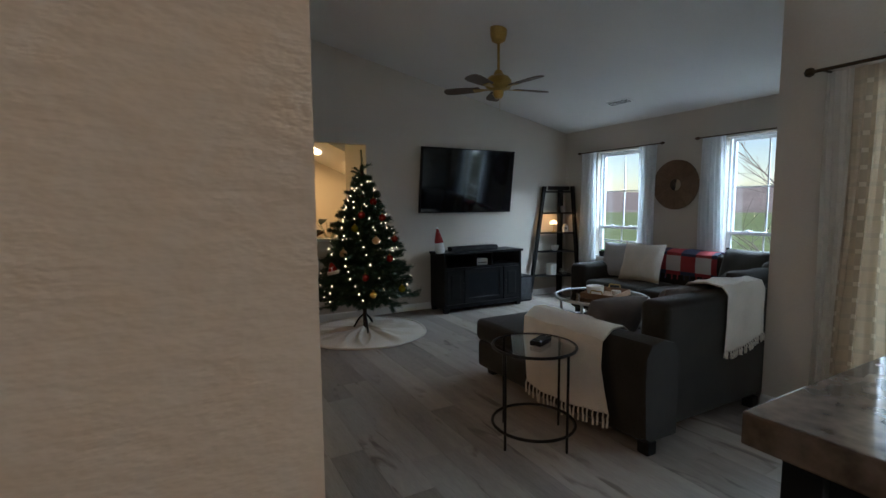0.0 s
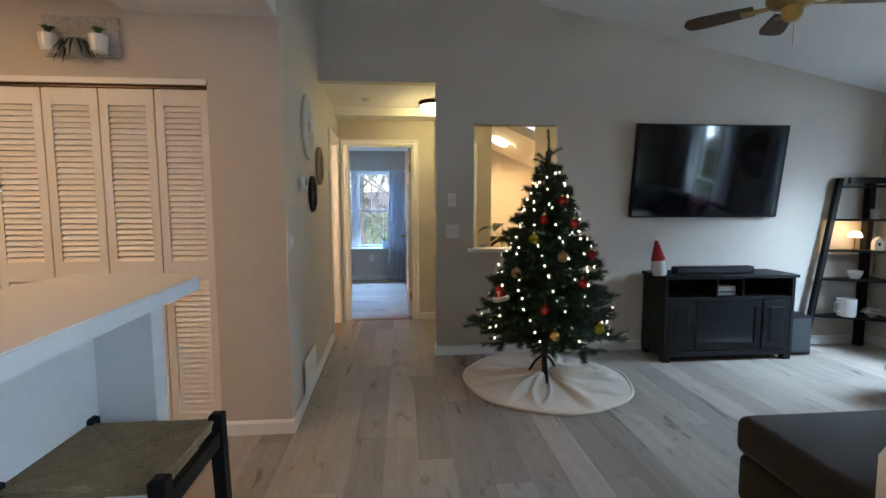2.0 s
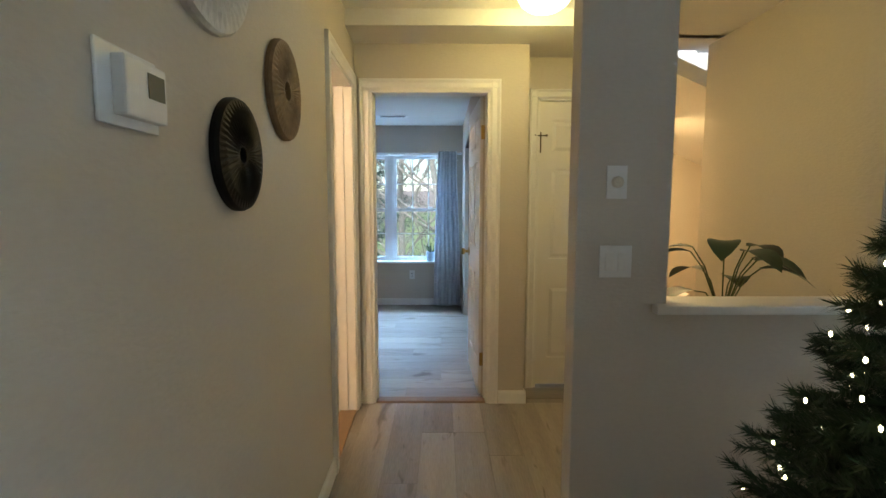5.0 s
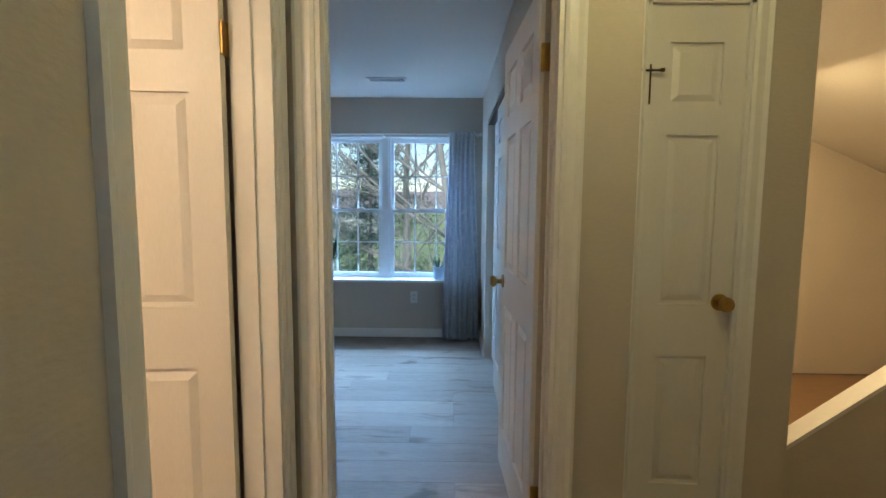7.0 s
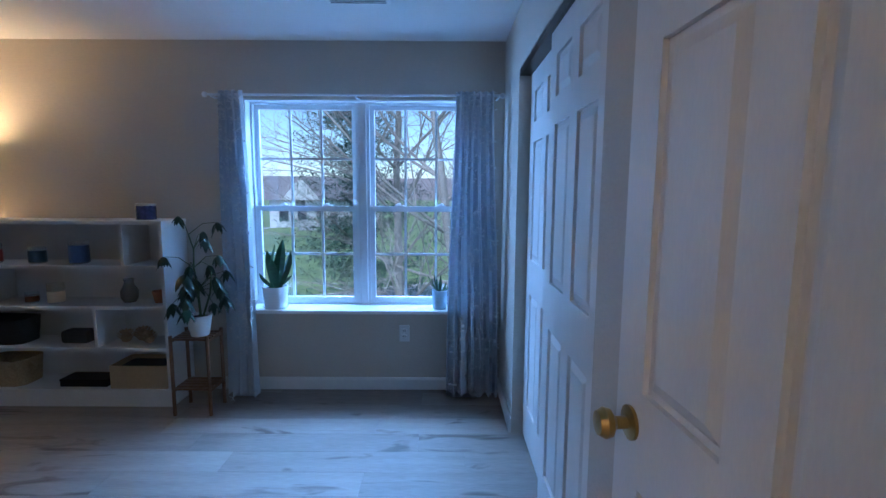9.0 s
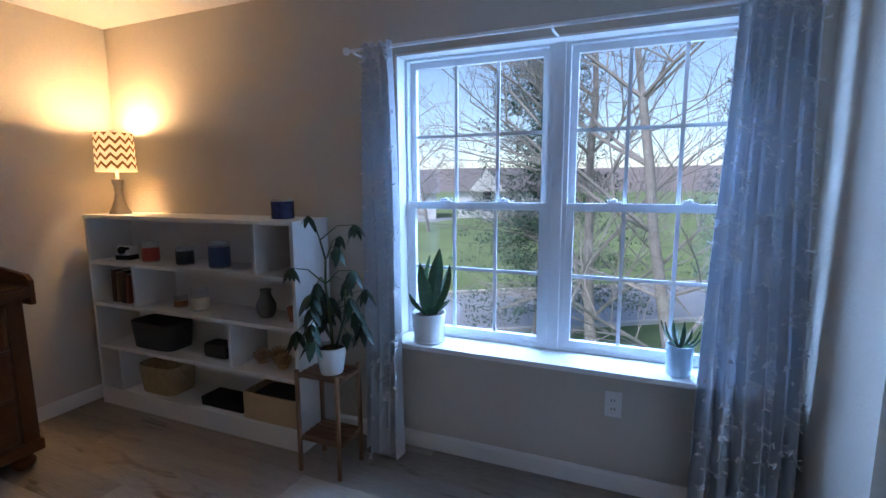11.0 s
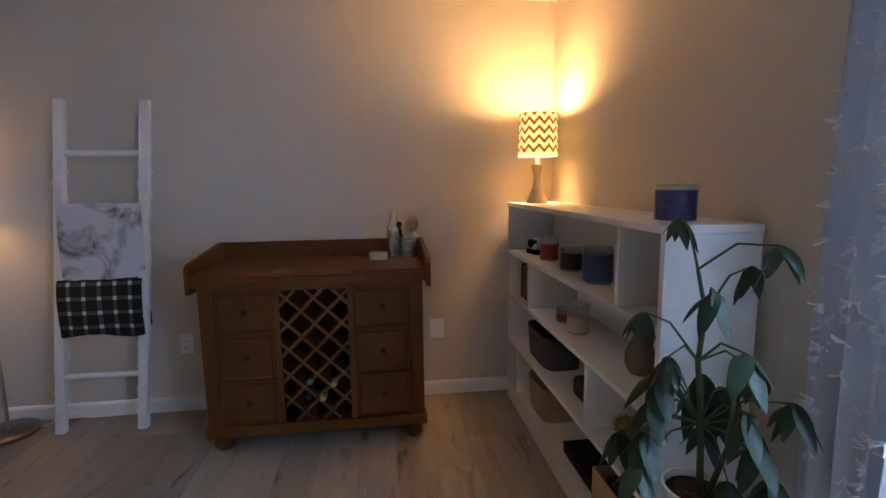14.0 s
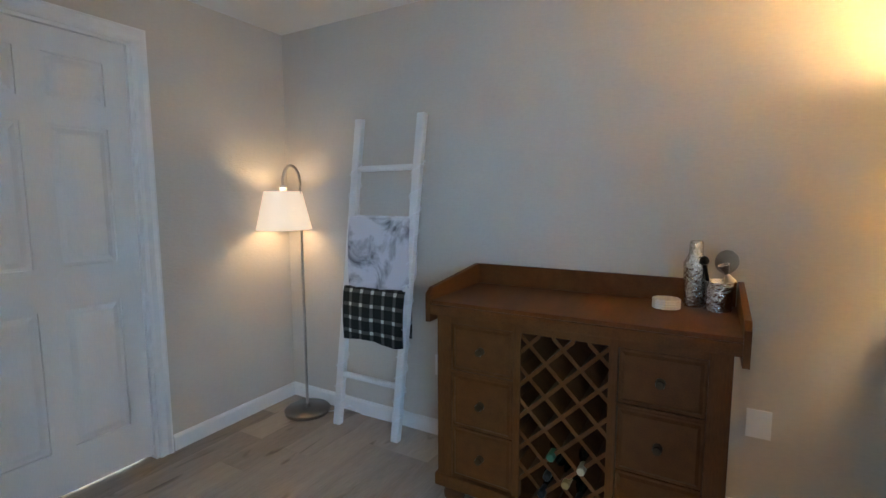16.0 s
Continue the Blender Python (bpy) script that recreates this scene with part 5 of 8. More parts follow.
for a, b in ((0, 1), (2, 3), (4, 5), (6, 7)):
    part("post", boxes((xs[a], xs[b], 0.0, 0.03, 0.13, 0.828), bevel=0.002), M_BUFFETV, t)
part("base_rail", boxes((X0 - 0.012, X1 + 0.012, -0.010, 0.05, 0.080, 0.135), bevel=0.006), M_BUFFET, t)
part("top_rail", boxes((xs[1], xs[6], 0.001, 0.03, 0.80, 0.828)), M_BUFFET, t)
for a, b in ((1, 2), (5, 6)):
    for k, (z0, z1) in enumerate(((0.605, 0.797), (0.362, 0.590), (0.140, 0.358))):
        d = part("drawer", boxes((xs[a] + 0.003, xs[b] - 0.003, 0.006, 0.40, z0, z1), bevel=0.003), M_BUFFET, t)
        bm = bmesh.new()
        frustum(bm, xs[a] + 0.012, xs[b] - 0.012, z0 + 0.010, z1 - 0.010, 0.0058, -0.001, 0.010)
        part("drawer_front", bm, M_BUFFET, d)
        bm = bmesh.new()
        lathe(bm, [(0.016, 0), (0.016, 0.004), (0.007, 0.008), (0.007, 0.016), (0.015, 0.022), (0.013, 0.030), (0.0005, 0.033)], 18,
              m=Matrix.Translation(((xs[a] + xs[b]) / 2, 0.0, (z0 + z1) / 2)) @ Matrix.Rotation(radians(90), 4, 'X'))
        part("knob", bm, M_BRONZE, d, "dark bronze knob", smooth=True)
    part("drawer_rail", boxes((xs[a], xs[b], 0.002, 0.03, 0.5925, 0.6025)), M_BUFFET, t)
# Added sheet; the rack's inner shade is put into its near-black colour.
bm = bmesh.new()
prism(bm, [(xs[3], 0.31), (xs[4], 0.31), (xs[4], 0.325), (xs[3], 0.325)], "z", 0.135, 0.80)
part("rack_back", bm, M_DARKIN, t, "near-black sheet giving the wine rack's inner shade")
# lattice slats, clipped to the opening
lx0, lx1, lz0, lz1 = xs[3], xs[4], 0.136, 0.799
step = (lx1 - lx0) / 2.5
k0 = int((lz1 - lz0 + lx1 - lx0) / step) + 2
for sgn in (1, -1):
    for k in range(-4, k0 + 2):
        c = lz0 + k * step - (0 if sgn > 0 else 0) - step * 0.4
        pts = []
        def zat(x):
            return c + (x - lx0) * sgn + ((lx1 - lx0) if sgn < 0 else 0) - (lx1 - lx0 if sgn > 0 else 0) * 0
        xa, xb = lx0, lx1
        za, zb = zat(xa), zat(xb)
        def clip(xv, zlim):
            return lx0 + (zlim - zat(lx0)) * sgn
        if max(za, zb) <= lz0 or min(za, zb) >= lz1:
            continue
        for lim in (lz0, lz1):
            if (za - lim) * (zb - lim) < 0:
                xc = clip(0, lim)
                outside_a = za < lz0 if lim == lz0 else za > lz1
                if outside_a:
                    xa, za = xc, lim
                else:
                    xb, zb = xc, lim
        if xb - xa < 0.02:
            continue
        bm = bmesh.new()
        dy = 0.001 if sgn > 0 else 0.003
        w = 0.0085
        loft(bm, [[(xa, dy + 0.004, za - w * 1.2), (xa, dy + 0.004, za + w * 1.2), (xa, 0.30 + dy, za + w * 1.2), (xa, 0.30 + dy, za - w * 1.2)],
                  [(xb, dy + 0.004, zb - w * 1.2), (xb, dy + 0.004, zb + w * 1.2), (xb, 0.30 + dy, zb + w * 1.2), (xb, 0.30 + dy, zb - w * 1.2)]])
        part("lattice_slat", bm, M_BUFFETV, t)
part("top", boxes((-0.0, BW, -0.025, BD + 0.005, 0.829, 0.872), bevel=0.010), M_BUFFET, t)
part("top_board", boxes((0.006, BW - 0.006, -0.018, BD, 0.873, 0.889), bevel=0.004), M_BUFFET, t)
part("tray_back", boxes((0.02, BW - 0.02, BD - 0.018, BD + 0.002, 0.8895, 0.985), bevel=0.004), M_BUFFET, t)
for x in (-0.004, BW - 0.016):
    bm = bmesh.new()
    prism(bm, [(-0.03, 0.80), (BD + 0.002, 0.80), (BD + 0.002, 0.985), (BD - 0.02, 0.985), (0.06, 0.945), (0.0, 0.940), (-0.03, 0.915)], "x", x, x + 0.020)
    part("tray_side", bm, M_BUFFET, t)
for x in (X0 + 0.055, X1 - 0.055):
    for y in (0.05, BD - 0.06):
        bm = bmesh.new()
        lathe(bm, [(0.0005, 0), (0.030, 0), (0.046, 0.020), (0.048, 0.038), (0.038, 0.058), (0.028, 0.066), (0.042, 0.072), (0.042, 0.0795), (0.0005, 0.0795)], 24, centre=(x, y, 0))
        part("bun_foot", bm, M_BUFFET, t, smooth=True)
M_BOTTLE = mat("dark_green_glass", (0.006, 0.014, 0.008), 0.08, vary=0.1, bump=0)
for k, (fx, fz, cap, c) in enumerate(((0.40, 0.345, "green_foil", (0.10, 0.30, 0.22)), (0.36, 0.265, "black_foil", (0.02, 0.02, 0.02)), (0.58, 0.255, "gold_foil", (0.55, 0.42, 0.18)),
                                      (0.75, 0.325, "cream_foil", (0.62, 0.55, 0.40)), (0.72, 0.20, "black_foil", (0.015, 0.015, 0.02)), (0.30, 0.19, "dark_foil", (0.03, 0.03, 0.04)))):
    b = thing("wine_bottle", pose(-1.79 + 0.015, 8.295 + lx0 + fx * (lx1 - lx0), fz, 0, 0, 90), "dark glass wine bottle lying in the rack", "wine bottle", "wine bottles in the buffet")
    rx = Matrix.Rotation(radians(90), 4, 'X')
    bm = bmesh.new()
    lathe(bm, [(0.0005, -0.30), (0.036, -0.298), (0.037, -0.12), (0.030, -0.09), (0.015, -0.06), (0.014, 0.0)], 20, m=rx)
    part("glass", bm, M_BOTTLE, b, smooth=True)
    bm = bmesh.new()
    lathe(bm, [(0.0150, -0.05), (0.0150, 0.002), (0.012, 0.005), (0.0005, 0.005)], 16, m=rx, cap0=False)
    part("foil", bm, mat(cap, c, 0.35, 0.4), b, "coloured foil cap", smooth=True)

# bar things on the buffet
M_CHROME = mat("hammered_steel", (0.62, 0.60, 0.57), 0.18, 1.0, vary=0.2, scale=40, fine=90, bump=0.7)
ZT = 0.890
t = thing("coaster_stack", pose(-2.09, 9.165, ZT), "stack of pale stone coasters on the buffet", "coasters")
for k in range(4):
    bm = bmesh.new()
    lathe(bm, [(0.0005, k * 0.0095), (0.050, k * 0.0095), (0.050, k * 0.0095 + 0.008), (0.0005, k * 0.0095 + 0.008)], 8)
    part("coaster", bm, M_CERAMIC, t)
t = thing("cocktail_shaker", pose(-2.17, 9.255, ZT) @ Matrix.Diagonal((1.1, 1.1, 1.12, 1)), "hammered steel cocktail shaker", "cocktail shaker")
bm = bmesh.new()
lathe(bm, [(0.0005, 0), (0.030, 0), (0.032, 0.01), (0.038, 0.13), (0.038, 0.135)], 26)
part("body", bm, M_CHROME, t, smooth=True)
bm = bmesh.new()
lathe(bm, [(0.0385, 0.134), (0.0385, 0.15), (0.026, 0.175), (0.022, 0.185), (0.022, 0.22), (0.018, 0.226), (0.0005, 0.226)], 26)
part("cap", bm, M_CHROME, t, smooth=True)
t = thing("bar_tool_cup", pose(-2.14, 9.335, ZT) @ Matrix.Diagonal((1.1, 1.1, 1.1, 1)), "steel cup holding a strainer and bar tools", "bar tools")
bm = bmesh.new()
lathe(bm, [(0.0005, 0), (0.042, 0), (0.042, 0.095), (0.046, 0.097), (0.044, 0.10), (0.040, 0.09), (0.0005, 0.01)], 26)
part("cup", bm, M_CHROME, t, smooth=True)
bm = bmesh.new()
lathe(bm, [(0.040, 0), (0.040, 0.004), (0.034, 0.006), (0.0005, 0.004)], 22, m=pose(0.0, 0.02, 0.165, 80, 0, 60))
tube(bm, [(0.0, 0.015, 0.04), (0.0, 0.02, 0.13)], 0.005, 8)
part("strainer", bm, M_NICKEL, t, smooth=True)
bm = bmesh.new()
tube(bm, [(0.0, -0.02, 0.03), (0.0, -0.045, 0.15)], 0.006, 8)
lathe(bm, [(0.0005, 0), (0.014, 0.006), (0.016, 0.016), (0.010, 0.028), (0.0005, 0.032)], 14, centre=(0, -0.047, 0.15))
part("opener", bm, M_BLACK, t, "black-handled opener", smooth=True)
bm = bmesh.new()
lathe(bm, [(0.020, 0.0), (0.006, 0.028), (0.018, 0.062), (0.016, 0.062), (0.004, 0.03)], 16, m=pose(0.012, 0.03, 0.10, 20, 10, 0))
part("jigger", bm, M_NICKEL, t, smooth=True)

# plant stand and the drooping plant
t = thing("plant_stand", pose(-0.47, 9.90, 0), "brown bamboo plant stand with two tiers", "plant stand")
for x in (-0.11, 0.11):
    for y in (-0.09, 0.09):
        bm = bmesh.new()
        tube(bm, [(x, y, 0), (x, y, 0.50)], 0.011, 8)
        part("leg", bm, M_BAMBOO, t, smooth=True)
for z in (0.16, 0.470):
    for k in range(5):
        y = -0.08 + k * 0.040
        part("slat", boxes((-0.11, 0.11, y - 0.014, y + 0.014, z, z + 0.012), bevel=0.002), M_BAMBOO, t)
    for x in (-0.11, 0.11):
        bm = bmesh.new()
        tube(bm, [(x, -0.09, z - 0.008), (x, 0.09, z - 0.008)], 0.008, 8)
        part("rail", bm, M_BAMBOO, t, smooth=True)
t = thing("umbrella_plant", pose(-0.44, 9.89, 0.483), "tall dark leafy umbrella plant in a white pot on the stand", "potted plant")
pot(t, 0.074, 0.128, M_CERAMIC, 0.72, label="round white pot")
rnd = random.Random(21)
trunk = [(0.01, 0.0, 0.115), (0.0, 0.0, 0.28), (-0.01, -0.01, 0.42), (-0.01, 0.0, 0.53), (-0.03, -0.01, 0.62)]
bm = bmesh.new()
tube(bm, trunk, 0.008, 8, 0.004)
part("trunk", bm, M_STEM, t, smooth=True)
bm = bmesh.new()
tube(bm, [(0.02, 0.01, 0.115), (0.07, 0.01, 0.26), (0.09, 0.0, 0.40)], 0.007, 8, 0.004)
part("trunk", bm, M_STEM, t, smooth=True)
# each shoot: where on the stem, which way round, how far out, how high its head sits, leaf length
shoots = [(4, 200, 0.05, 0.73, 0.075), (4, 20, 0.16, 0.69, 0.085), (3, -30, 0.12, 0.60, 0.085), (3, 80, 0.09, 0.63, 0.070), (2, 195, 0.16, 0.49, 0.080),
          (2, -10, 0.17, 0.50, 0.085), (2, -80, 0.08, 0.44, 0.080), (2, 60, 0.10, 0.42, 0.080)]
for k in range(15):
    shoots.append((1, 24 * k * 5.1, 0.09 + 0.075 * ((k * 7) % 5) / 4, 0.20 + 0.19 * ((k * 4) % 7) / 6, 0.085 + 0.020 * ((k * 3) % 4) / 3))
for j, turn_, out, top_, size_ in shoots:
    a = Vector(trunk[j])
    b = Vector((a.x + out * math.cos(radians(turn_)), a.y + min(out * math.sin(radians(turn_)), 0.10), top_))
    bm = bmesh.new()
    tube(bm, [a, a.lerp(b, 0.5) + Vector((0, 0, 0.03)), b], 0.0030, 6, 0.0018)
    st_ = part("stalk", bm, M_STEM, t, smooth=True)
    n = rnd.randint(5, 7)
    for k in range(n):
        ang = 2 * math.pi * k / n + rnd.uniform(-0.3, 0.3)
        bm = bmesh.new()
        L = size_ * rnd.uniform(0.52, 0.78)
        leaf(bm, b, (math.cos(ang), math.sin(ang), rnd.uniform(-1.2, -0.3)), L, L * 0.68, 0.8, 6, -0.15)
        part("leaf", bm, M_LEAF, st_, smooth=True)

# little white desk by the entry
t = thing("console_table", pose(0.06, 0, 0), "small white painted console table", "console table")
part("tabletop", boxes((-0.25, 0.56, 7.335, 7.72, 0.725, 0.75), bevel=0.006), M_WHITE, t)
part("apron", boxes((-0.20, 0.51, 7.36, 7.68, 0.63, 0.724)), M_WHITE, t)
for x in (-0.21, 0.49):
    for y in (7.37, 7.665):
        bm = bmesh.new()
        lathe(bm, [(0.010, 0), (0.018, 0.03), (0.012, 0.06), (0.022, 0.3), (0.026, 0.5), (0.018, 0.56), (0.026, 0.58), (0.026, 0.724)], 16, centre=(x + 0.015, y, 0))
        part("leg", bm, M_WHITE, t, smooth=True)
# slot vent in the bedroom ceiling
t = thing("ceiling_vent", pose(0.62, 9.55, BZ), "white slotted ceiling vent", "vent")
part("frame", boxes((-0.16, 0.16, -0.05, 0.05, -0.008, -0.0005), bevel=0.002), M_TRIM, t)
# Near-black strips on the frame paint in the shade of the openings.
for k in range(4):
    part("slot", boxes((-0.14, 0.14, -0.036 + k * 0.022, -0.028 + k * 0.022, -0.0095, -0.0085)), M_DARKIN, t)

# ---- living-room things ----


def pillow(name, m, w, h, d, material, label, seed=0):
    t = thing(name, m, label, "pillow")
    rnd = random.Random(seed)
    n, k = 14, 14
    front, back = [], []
    for j in range(k + 1):
        v = 2 * j / k - 1
        fr, bk = [], []
        for i in range(n + 1):
            u = 2 * i / n - 1
            sq = 1 - 0.05 * (u * u * v * v)
            pinch = 1 - 0.07 * (1 - abs(v) ** 2) * abs(u) ** 3
            pinch2 = 1 - 0.07 * (1 - abs(u) ** 2) * abs(v) ** 3
            th = d / 2 * ((1 - abs(u) ** 3.2) * (1 - abs(v) ** 3.2)) ** 0.5
            wr = 0.006 * math.sin(7 * u + seed) * math.sin(5 * v + seed * 2)
            fr.append((w / 2 * u * pinch, -(th + wr * (th > 0.01)), h / 2 + h / 2 * v * pinch2))
            bk.append((w / 2 * u * pinch, th + wr * (th > 0.01), h / 2 + h / 2 * v * pinch2))
        front.append(fr)
        back.append(bk)
    bm = bmesh.new()
    loft(bm, front, closed=False)
    loft(bm, back, closed=False)
    bmesh.ops.remove_doubles(bm, verts=bm.verts, dist=1e-4)
    part("cushion", bm, material, t, smooth=True)
    return t


def soft(x0, x1, y0, y1, z0, z1, r=0.05):
    bm = bmesh.new()
    box(bm, x0, x1, y0, y1, z0, z1)
    bmesh.ops.bevel(bm, geom=list(bm.edges), offset=r, segments=4, profile=0.5, affect='EDGES')
    return bm


# sectional sofa
t = thing("sectional_sofa", pose(0, 0, 0), "large charcoal grey sectional sofa with a chaise", "sofa")
part("chaise_base", soft(2.80, 3.66, 2.45, 3.50, 0.07, 0.28, 0.03), M_SOFA, t, smooth=True)
part("chaise_cushion", soft(2.785, 3.65, 2.40, 3.515, 0.281, 0.45, 0.045), M_SOFA, t, smooth=True)
bm = bmesh.new()
prof = [(2.90, 0.07), (2.86, 0.10), (2.845, 0.40), (2.85, 0.55), (2.89, 0.615), (2.98, 0.63), (3.07, 0.605), (3.11, 0.54), (3.115, 0.30), (3.11, 0.07)]
loft(bm, [[(x + 0.02, 2.00, z * 0.97 + 0.01) for x, z in prof], [(x, 2.03, z) for x, z in prof], [(x - 0.03, 2.40, z) for x, z in prof],
          [(x - 0.05, 2.80, 0.07 + (z - 0.07) * 0.86) for x, z in prof], [(x - 0.05, 2.86, 0.07 + (z - 0.07) * 0.76) for x, z in prof]])
part("arm", bm, M_SOFA, t, "rounded sloping arm", smooth=True)
part("back", soft(3.09, 5.88, 2.054, 2.24, 0.07, 0.80, 0.05), M_SOFA, t, smooth=True)
part("seat_base", soft(3.12, 5.88, 2.21, 2.95, 0.07, 0.28, 0.02), M_SOFA, t, smooth=True)
part("seat_cushion", soft(3.66, 4.50, 2.21, 2.97, 0.281, 0.45, 0.045), M_SOFA, t, smooth=True)
part("seat_cushion", soft(4.51, 5.20, 2.21, 2.97, 0.281, 0.45, 0.045), M_SOFA, t, smooth=True)
part("back", soft(5.60, 5.86, 2.20, 4.72, 0.07, 0.80, 0.05), M_SOFA, t, smooth=True)
part("seat_base", soft(4.98, 5.60, 2.96, 4.46, 0.07, 0.28, 0.02), M_SOFA, t, smooth=True)
for y in (2.98, 3.72):
    part("seat_cushion", soft(4.95, 5.60, y, y + 0.73, 0.281, 0.45, 0.045), M_SOFA, t, smooth=True)
part("arm", soft(4.96, 5.62, 4.46, 4.72, 0.07, 0.62, 0.06), M_SOFA, t, smooth=True)
part("corner_cushion", soft(5.05, 5.62, 2.20, 2.60, 0.45, 0.86, 0.08), M_SOFA, t, smooth=True)
for x, y in ((2.90, 2.0), (2.88, 3.40), (3.56, 3.40), (5.0, 2.02), (5.78, 2.02), (5.04, 4.62), (5.78, 4.62), (4.0, 2.05)):
    part("foot", boxes((x, x + 0.07, y, y + 0.07, 0, 0.072), bevel=0.006), M_BLACK, t)
M_BROWNP = mat("taupe_cushion_cloth", (0.14, 0.12, 0.11), 0.95, vary=0.2, fine=140, bump=0.4)
pillow("sofa_pillow", pose(3.62, 2.36, 0.45, -18, 0, 182), 0.62, 0.40, 0.20, M_BROWNP, "taupe scatter pillow against the sofa back", 2)
pillow("sofa_pillow", pose(4.22, 2.34, 0.46, -20, 0, 178), 0.66, 0.46, 0.24, M_SOFA, "charcoal back pillow leaning on the sofa", 5)
pillow("sofa_pillow", pose(3.32, 2.66, 0.452, -25, 0, 170), 0.46, 0.30, 0.17, M_BROWNP, "small taupe pillow on the chaise", 9)
pillow("sofa_pillow", pose(5.42, 4.36, 0.45, -18, 0, -70), 0.46, 0.44, 0.18, M_GREYP, "light grey pillow on the far seat", 3)
pillow("sofa_pillow", pose(5.34, 4.02, 0.45, -20, 0, -82), 0.50, 0.46, 0.18, M_CREAM, "cream knitted pillow on the far seat", 4)
pillow("sofa_pillow", pose(5.46, 2.95, 0.45, -16, 0, -100), 0.55, 0.46, 0.22, M_SOFA, "charcoal back pillow by the window", 6)
t = thing("folded_throw", pose(4.75, 2.86, 0.452), "cream throw spread over the seat", "throw blanket")
part("cloth", soft(-0.55, 0.55, -0.25, 0.18, 0, 0.03, 0.012), M_CREAM, t, smooth=True)


def throw(name, profile, y0, y1, material, label, fringe=None, seed=0, skew=0.0, m=None):
    """Cloth laid along a profile of (x, z) points and running from y0 to y1, with knotted fringe at the ends."""
    t = thing(name, m or pose(0, 0, 0), label, "throw blanket")
    n, rings = 20, []
    top, bot = [], []
    for j, (x, z) in enumerate(profile):
        a, b = [], []
        for i in range(n + 1):
            s = i / n
            w = 0.007 * math.sin(9 * s + seed + j * 0.4) + 0.004 * math.sin(23 * s + j)
            y = y0 + (y1 - y0) * s + skew * j / len(profile) + 0.01 * math.sin(j + s * 3)
            edge = 0.03 * math.sin(s * 4 + seed) if j in (0, len(profile) - 1) else 0
            a.append((x + w * 0.6 - 0.004, y, z + abs(w) + 0.012 + (edge if j == 0 else 0)))
            b.append((x + w * 0.6, y, z + abs(w) + 0.003 + (edge if j == 0 else 0)))
        rings.append(a + b[::-1])
        top.append(a)
    bm = bmesh.new()
    loft(bm, rings)
    part("cloth", bm, material, t, smooth=True)
    if fringe:
        rnd = random.Random(seed)
        for i in range(0, n + 1):
            p = Vector(top[0][i])
            bm = bmesh.new()
            d = Vector((rnd.uniform(-0.012, 0.004), rnd.uniform(-0.012, 0.012), -fringe))
            tube(bm, [p, p + d * 0.35 + Vector((-0.004, 0, 0)), p + d * 0.6, p + d], 0.0045, 6, 0.007)
            part("tassel", bm, material, t, smooth=True)
    return t


throw("white_throw", [(2.775, 0.16), (2.775, 0.30), (2.770, 0.44), (2.80, 0.58), (2.90, 0.625), (3.02, 0.62), (3.12, 0.56), (3.18, 0.47), (3.36, 0.455)], 2.16, 2.84, M_CREAM,
      "cream woven throw with tassels over the sofa arm", 0.085, 2, 0.22)
M_PLAIDR = plaid("red_navy_plaid", (0.030, 0.038, 0.075), (0.50, 0.48, 0.47), ("Y", "Z"), 0.34)
nt = M_PLAIDR.node_tree
rp = [n for n in nt.nodes if n.type == 'VALTORGB'][0]
rp.color_ramp.elements[1].color = (0.30, 0.035, 0.040, 1)
for e in nt.nodes:
    if e.type == 'MATH' and e.operation == 'LESS_THAN':
        e.inputs[1].default_value = 0.085
throw("plaid_throw", [(5.58, 0.52), (5.575, 0.66), (5.585, 0.78), (5.66, 0.812), (5.78, 0.812), (5.86, 0.79), (5.875, 0.60)], 3.25, 4.66, M_PLAIDR,
      "red, navy and white plaid throw over the sofa back", 0.06, 7)
throw("knit_throw", [(2.040, 0.46), (2.040, 0.62), (2.038, 0.78), (2.07, 0.835), (2.16, 0.845), (2.28, 0.83), (2.36, 0.72)], -4.06, -3.62, M_CREAM,
      "cream knitted throw hanging over the sofa back", 0.05, 8, m=pose(0, 0, 0, 0, 0, 90))

# side table
t = thing("side_table", pose(2.515, 2.475, 0), "round black metal side table with a glass top", "side table")


def ring(bm, r, z, th, n=48, m=None):
    pts = [(r * math.cos(2 * math.pi * i / n), r * math.sin(2 * math.pi * i / n), z) for i in range(n + 1)]
    tube(bm, pts, th, 8)


for z in (0.545, 0.095):
    bm = bmesh.new()
    ring(bm, 0.235, z, 0.009)
    part("hoop", bm, M_IRON, t, smooth=True)
for k in range(4):
    a = radians(100 + 90 * k)
    bm = bmesh.new()
    tube(bm, [(0.235 * math.cos(a), 0.235 * math.sin(a), 0), (0.235 * math.cos(a), 0.235 * math.sin(a), 0.545)], 0.0075, 8)
    part("leg", bm, M_IRON, t, smooth=True)
bm = bmesh.new()
lathe(bm, [(0.0005, 0.543), (0.229, 0.543), (0.229, 0.551), (0.0005, 0.551)], 48)
part("glass_top", bm, M_GLASS, t, "clear glass top")
t = thing("remote_tray", pose(2.56, 2.47, 0.5525, 0, 0, 25), "small black remote and box on the side table", "remote")
part("body", boxes((-0.075, 0.075, -0.035, 0.035, 0, 0.028), bevel=0.006), M_BLACK, t)
part("button_pad", boxes((-0.05, 0.05, -0.022, 0.022, 0.0282, 0.031), bevel=0.001), M_IRON, t)

